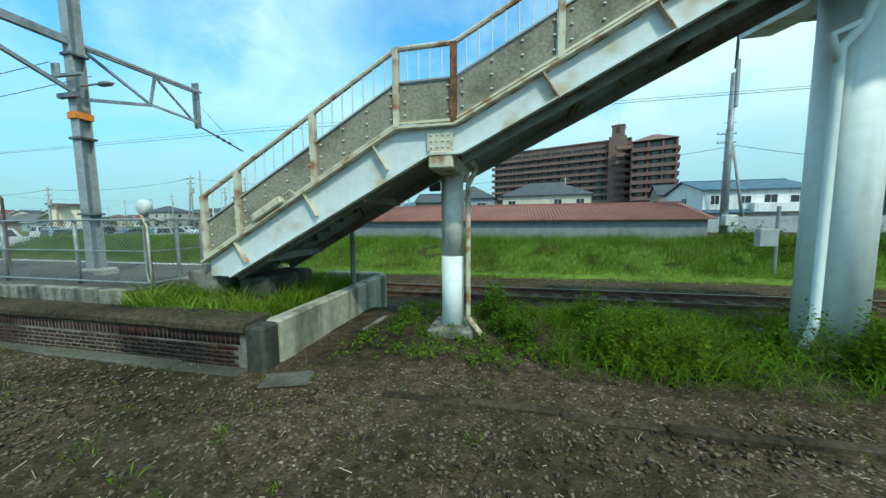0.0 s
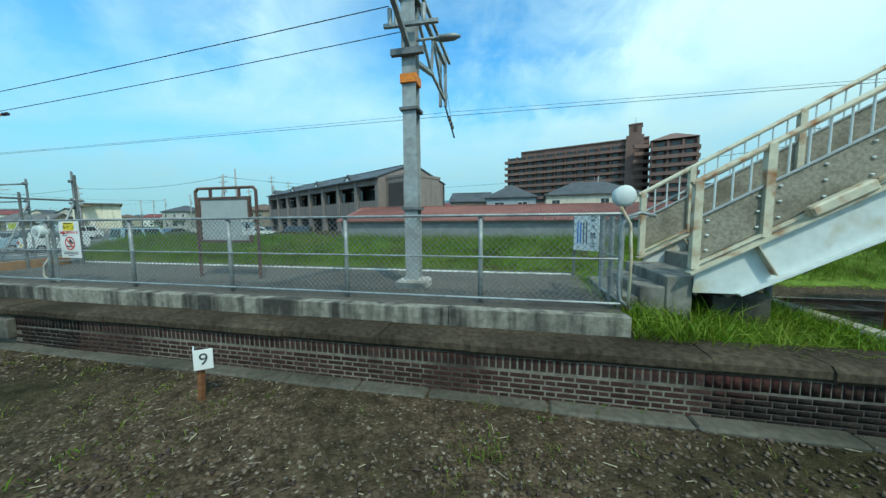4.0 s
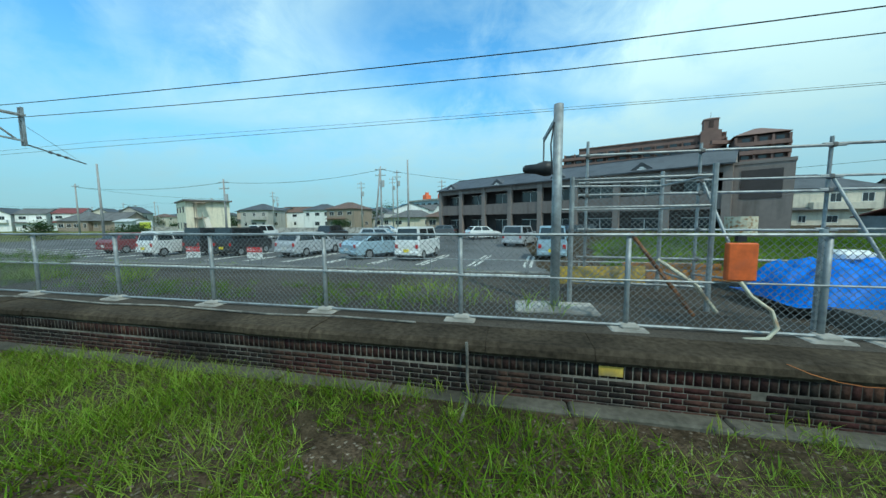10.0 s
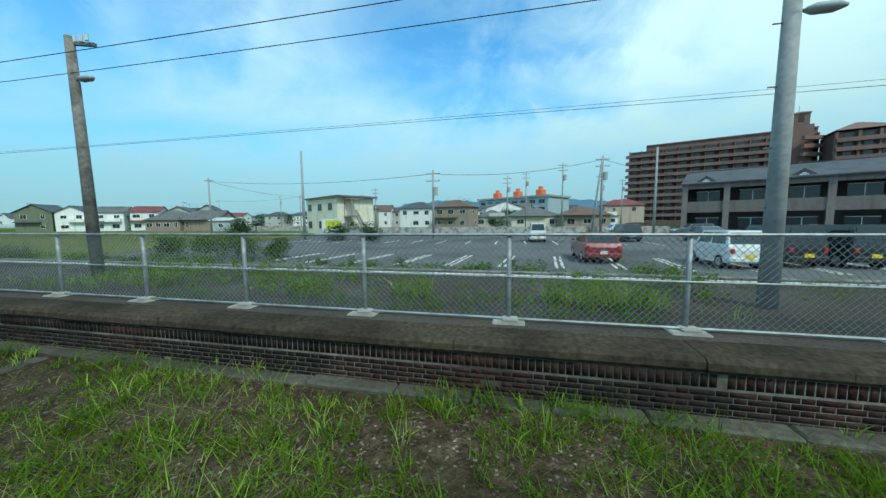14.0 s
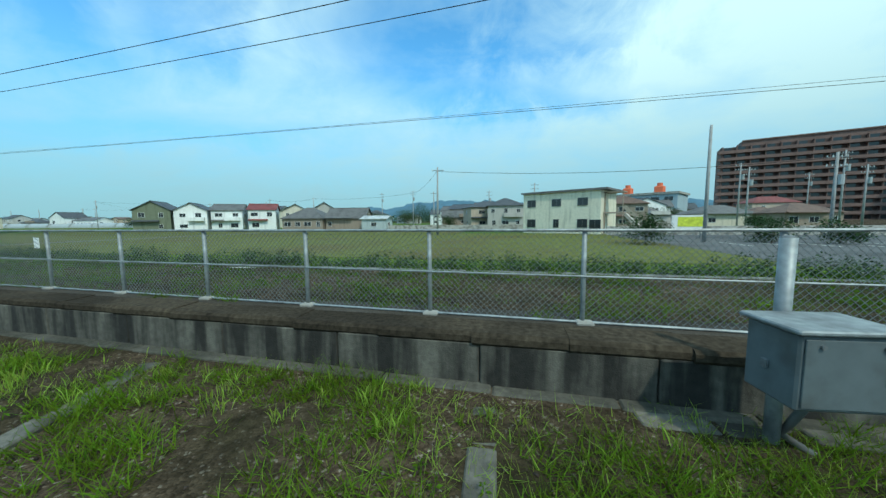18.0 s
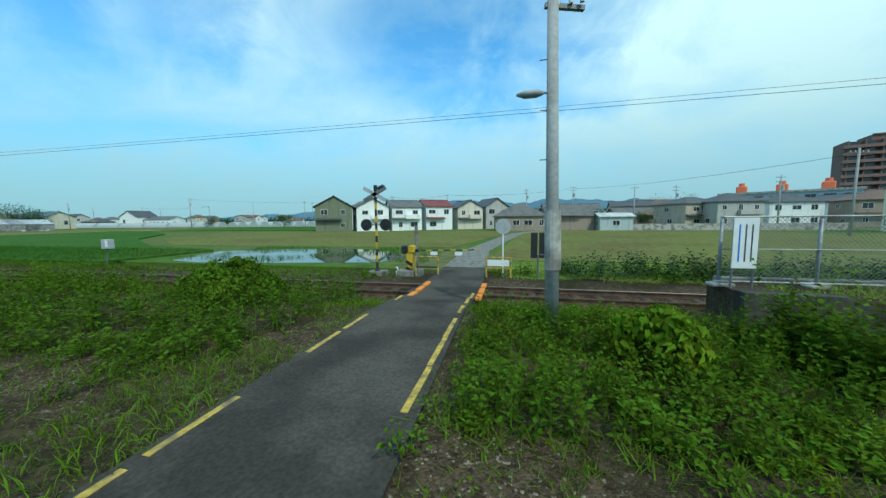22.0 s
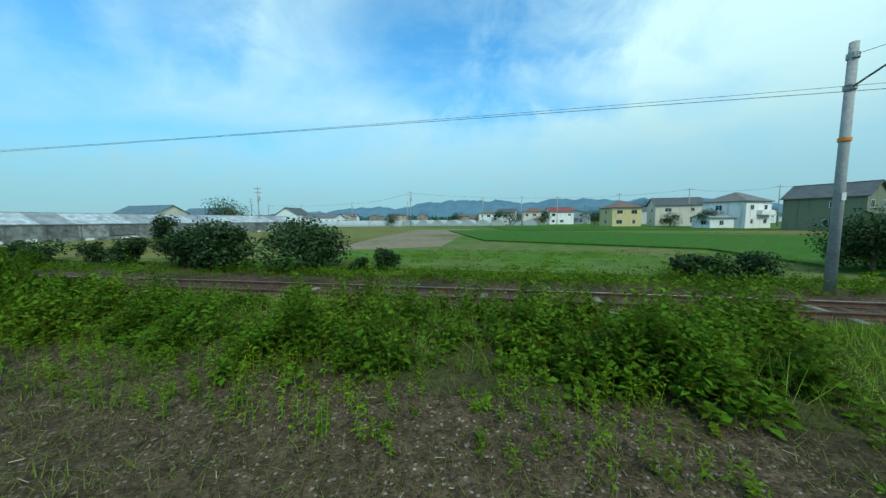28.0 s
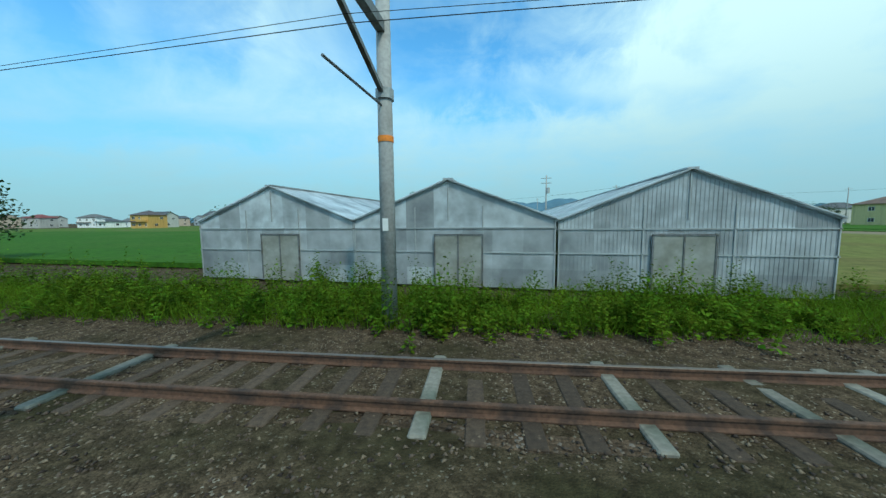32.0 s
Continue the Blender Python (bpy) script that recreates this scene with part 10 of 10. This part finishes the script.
grow("grass", -246, -200, 3.9, 7.9, 260, 0.27, 0.012, M_GRASS, G2, 73, 0.22, 1.4, flop=LOW, simple=True)
weeds("weeds", -240, -196, 4.4, 7.8, 240, 0.28, 0.26, 70, 0.065, M_LEAF_L, "low leafy weeds in the grass beside the track", 58, 0.42)
grow("grass", -264, -206, 0.8, 5.2, 400, 0.15, 0.009, M_GRASS_Y, G1, 74, 0.28, 1.6, None, 0.0, flop=LOW, simple=True)
grow("grass", -262, -236, 3.2, 7.6, 170, 0.26, 0.012, M_GRASS, G2, 76, 0.3, 1.2, flop=LOW, simple=True)
grow("grass", -290, -262, 0.8, 4.0, 480, 0.13, 0.009, M_GRASS_Y, G1, 77, 0.33, 1.5, None, 0.0, flop=LOW, simple=True)
weeds("weeds", -281.2, -277.8, 4.2, 5.8, 40, 0.2, 0.32, 80, 0.06, M_LEAF_L, "bright tuft of weeds on the gravel", 78, 0.1)
grow("grass", -277, -272, 2.6, 5.6, 170, 0.16, 0.012, M_GRASS, G1, 80, 0.35, 1.0, None, 0.07, flop=LOW)
grow("grass", -206, -191.2, 0.9, 6.0, 330, 0.24, 0.014, M_GRASS, "rough grass past the ditch", 110, 0.30, 1.6, flop=LOW, simple=True)
stalks("low_weeds", -206, -191.5, 1.4, 6.6, 700, 0.30, 12, 0.085, 0.5, M_LEAF, "low leafy weeds past the ditch", 111, 0.36, 1.6, bushy=0.4)
grow("grass", -246, -222, 3.0, 7.0, 480, 0.30, 0.009, M_GRASS, "soft green grass beside the track", 117, 0.24, 1.8, flop=(0.2, 1.1), simple=True)
grow("grass", -246, -222, 2.4, 6.4, 160, 0.26, 0.009, M_GRASS_L, "pale tufts in the grass beside the track", 118, 0.42, 1.6, flop=(0.2, 1.1), simple=True)
# far side of the track, fields' edge
stalks("hedge_weeds", -300, -272, 2.1, 3.4, 900, 0.80, 16, 0.16, 0.6, M_LEAF, "low leafy hedge between the track and the field", 112, 0.22, 2.4, True, bushy=0.4, clump=0.3)
weeds("weeds", -300, -232, 1.9, 4.2, 520, 0.42, 0.48, 60, 0.10, M_LEAF, "leafy weeds along the far side of the track", 81, 0.22, True)
weeds("weeds", -258, -226, 2.6, 13.5, 520, 0.5, 0.32, 60, 0.11, M_LEAF_L, "low leafy weeds over the meadow", 86, 0.25, True)
weeds("weeds", -232, -163.5, 1.9, 2.8, 200, 0.34, 0.24, 60, 0.09, M_LEAF, "leafy weeds along the far side of the track", 87, 0.45, True)
grow("verge_grass", -300, -163.5, 1.7, 4.2, 130, 0.26, 0.015, M_GRASS, "grass verge along the far side of the track", 82, 0.22, 1.6, None, 0.0, True, simple=True, flop=LOW)
weeds("weeds", -330, -300, 3.0, 5.4, 200, 0.36, 0.55, 90, 0.09, M_LEAF_L, "pale weeds in front of the greenhouses", 84, 0.3, True)
grow("rice_edge", -234, -181.2, 12.6, 19.6, 110, 0.24, 0.022, M_PADDY, "rows of young rice at the field's edge", 85, 0.0, 1.5, lambda x, y: np.full_like(x, 0.10), simple=True)

grow("paddy_reeds", -180, -163.6, 15.0, 23.6, 45, 0.30, 0.02, M_PADDY, "rice tufts standing in the flooded paddy", 88, 0.45, 2.5, lambda x, y: np.full_like(x, 0.03), simple=True)
grow("grass", -330, -290, 2.0, 5.2, 190, 0.62, 0.016, M_GRASS, "tall grass among the weeds by the greenhouses", 93, 0.25, 1.2, None, 0.0, True, simple=True, flop=(0.15, 0.9))
grow("grass", -264, -238, 3.6, 7.2, 130, 0.45, 0.013, M_GRASS_L, "pale grass among the leafy weeds", 94, 0.3, 1.2, simple=True, flop=(0.15, 0.9))
grow("grass", -150, -126.5, 3.6, 5.4, 130, 0.8, 0.013, M_GRASS_L, "pale grass among the tall weeds", 95, 0.35, 1.2, simple=True, flop=(0.15, 0.9))
# tufts in the cracks of the platform
for k, (x, y, w) in enumerate(((-72.4, 5.0, 0.7), (-70.5, 5.1, 0.6), (-67.6, 5.0, 1.6), (-50.8, 4.9, 0.7), (-49.9, 4.9, 0.5), (-47.5, 5.0, 1.4), (-45.0, 5.2, 0.6), (-58.2, 5.0, 1.2), (-61.5, 5.3, 0.8), (-76.0, 4.9, 0.9), (-54.4, 5.2, 0.5), (-82.5, 5.1, 1.2), (-86.0, 4.8, 0.8), (-96.6, 5.0, 2.2), (-93.6, 5.0, 1.8), (-90.4, 5.1, 1.0))):
    grow("platform_tuft", x - w / 2, x + w / 2, y - 0.28, y + 0.28, 520, 0.36, 0.012, M_GRASS_L, "pale yellow-green tuft in a crack of the platform", 600 + k, 0.15, 0.4, deck_z, flop=(0.3, 1.2))
    stalks("platform_weed", x - w / 2, x + w / 2, y - 0.25, y + 0.25, int(40 * w), 0.34, 14, 0.07, 0.4, M_LEAF_L, "pale leafy weed in a crack of the platform", 640 + k, 0.0, 0.5, False, deck_z)
# single shrubs and trees
mound("shrub", "broad bright green leafy shrub beside the ditch", -190.0, 3.6, 0.25, 2.7, 2.0, 1.2, 6500, 0.11, M_LEAF_L, 91, lobes=26, slim=0.85)
mound("shrub", "large dense green shrub with hanging leaves beside the line", -264.0, 4.6, 0.25, 3.8, 2.6, 1.35, 11500, 0.095, M_LEAF, 92, lobes=34, slim=0.6, hang=1.3)
mound("shrub", "large dense green shrub with hanging leaves beside the line", -261.0, 4.0, 0.25, 3.8, 2.8, 1.35, 11500, 0.095, M_LEAF, 93, lobes=34, slim=0.6, hang=1.3)
mound("shrub", "low dense green shrub with hanging leaves beside the line", -258.3, 4.3, 0.25, 2.6, 2.2, 0.95, 5000, 0.12, M_LEAF, 98, lobes=14, slim=0.6, hang=1.3)
mound("shrub", "broad-leaved climbing weed heaped in a mound", -148.1, 4.3, 0.3, 3.1, 1.9, 1.5, 4200, 0.18, M_LEAF, 94, lobes=20, slim=1.0, hang=0.6)
mound("shrub", "dense leafy shrub beside the crossing lane", -165.9, 6.3, 0.25, 2.4, 1.8, 1.05, 3600, 0.12, M_LEAF, 130, lobes=13, slim=0.7)
mound("shrub", "leafy green shrub near the end of the platform", -157.5, 4.4, 0.3, 1.4, 1.1, 0.85, 2000, 0.11, M_LEAF_L, 131, lobes=9, slim=0.7)
for k, (x, y, w, h) in enumerate(((-90.2, 15.9, 2.0, 1.3), (-87.2, 15.6, 2.6, 1.5), (-84.6, 15.8, 2.4, 1.5), (-82.6, 16.2, 1.8, 1.2))):
    bush("bush", "leafy green bush at the corner of the parking lot", x, y, 0.0, w, w * 0.8, h, 2400, 0.10, M_LEAF, 430 + k, lobes=9, trunk_r=0.04)
for k, (x, y, w, h) in enumerate(((-70, 104, 6, 6), (-88, 112, 7, 7), (-101, 116, 6, 5.5), (-116, 120, 7, 6), (-60, 126, 7, 7), (-130, 112, 6, 5), (-46, 122, 6, 6), (-150, 118, 7, 6), (-168, 126, 7, 6), (-236, 142, 7, 6), (-256, 150, 7, 7), (-274, 140, 6, 6), (-205, 150, 8, 7))):
    bush("tree", "round dark green garden tree among the houses", x, y, 0, w, w * 0.9, h, 1500, 0.32, M_LEAF_D, 450 + k, "tree", 0.1, 10, 0.15)
bush("tree", "broad dark green tree beside the rice field", -341, 11.5, 0, 5.0, 4.4, 5.6, 3600, 0.22, M_LEAF_D, 420, "tree", 0.15, 12, 0.14)
bush("vine", "green vine climbing up the platform fence", -139.7, 7.15, 0.6, 1.0, 0.5, 1.2, 900, 0.12, M_LEAF_L, 133, "vine", 0.02, 8, 0.02)
bush("vine", "tall green vine covering a fence post", -131.3, 7.2, 0.6, 1.2, 0.6, 1.7, 1300, 0.12, M_LEAF, 134, "vine", 0.02, 9, 0.02)
bush("vine", "green vine climbing over the platform fence", -129.4, 7.5, 0.6, 2.6, 0.7, 1.35, 3000, 0.10, M_LEAF_L, 132, "vine", 0.02, 16, 0.02)
for k, (x, y, w, h) in enumerate(((-178.1, 3.3, 0.85, 0.7), (-176.15, 3.8, 0.8, 0.55), (-183.4, 7.0, 0.9, 0.5))):
    bush("shrub", "small leafy shrub on bare soil", x, y, 0.28, w, w, h, 1100, 0.075, M_LEAF, 95 + k, trunk=0.05, lobes=5, trunk_r=0.02)
for k, (x, y, w, h) in enumerate(((-234.6, 15.6, 3.4, 2.5), (-232.4, 16.0, 3.6, 3.0), (-230.6, 15.8, 2.6, 2.1), (-235.6, 15.3, 2.8, 2.3))):
    bush("tree", "dense dark evergreen shrubs behind the track", x, y, -0.1, w, w * 0.9, h, 7000, 0.10, M_LEAF_D, 400 + k, "tree", 0.06, 12, 0.1)
bush("tree", "young dark green tree beside the rice field", -223.4, 14.5, -0.1, 2.6, 2.4, 3.5, 7000, 0.10, M_LEAF_D, 102, "tree", 0.22, 11, 0.08)
for k, (x, y, w, h) in enumerate(((-259.1, 13.4, 4.2, 2.4), (-263.1, 12.6, 3.2, 2.2), (-265.7, 13.0, 2.4, 1.9), (-267.6, 13.8, 1.7, 2.9), (-269.4, 13.0, 1.8, 1.5), (-272.1, 13.0, 1.2, 1.4), (-276.2, 12.6, 2.8, 1.15), (-278.3, 12.2, 1.8, 0.8), (-254.7, 13.5, 1.1, 1.1), (-256.0, 13.4, 0.7, 0.7), (-242.4, 13.3, 2.2, 1.1), (-240.6, 13.4, 1.6, 1.0))):
    bush("bush", "dark green bush beside the track", x, y, -0.1, w, w * 0.9, h, 4600 if h > 1.4 else 2400, 0.17 if w > 2 else 0.11, M_LEAF_D, 110 + k, lobes=10, trunk_r=0.04)
for k, (x, y, w, h) in enumerate(((-208, 80, 5, 4.5), (-213, 84, 4, 3.6), (-174, 212, 20, 14), (-166, 220, 16, 11), (-186, 218, 14, 10), (-95, 150, 16, 11), (-82, 155, 14, 10), (-104, 158, 13, 9), (64, 130, 12, 9), (74, 128, 10, 8), (-72, 60, 4, 2.5), (-88, 33, 4, 2.2), (-84, 32, 3, 2.0), (-99, 30, 4, 2.4), (-331, 78, 12, 9), (-340, 84, 12, 8), (-298, 122, 7, 5), (-222, 116, 8, 6), (-250, 112, 8, 5), (-128, 88, 6, 4), (-146, 84, 4, 2.5), (-68, 96, 6, 5), (30, 58, 7, 5), (-340, 30, 6, 4))):
    bush("tree", "round dark green tree among the houses" if y > 60 else "low dark green shrub near the parking lot", x, y, 0, w, w * 0.9, h, 1900, 0.07 * h ** 0.75 + 0.04, M_LEAF_D, 140 + k, "tree", 0.12, 9, 0.03 * h)
rng = np.random.default_rng(300)
n = 15000
px, py = rng.uniform(-700, 320, n), rng.uniform(275, 420, n)
pz = rng.uniform(0, 1, n) ** 0.7 * (3.0 + 6.0 * vnoise(px, py, 16, 301))
v, f = leaf_cloud(px, py, pz, 2.1, rng)
tagged(new("far_woods", big_mesh("far_woods", v, f, M_LEAF_D, 3)), "belt of dark trees behind the town", "woods", kind="stuff")
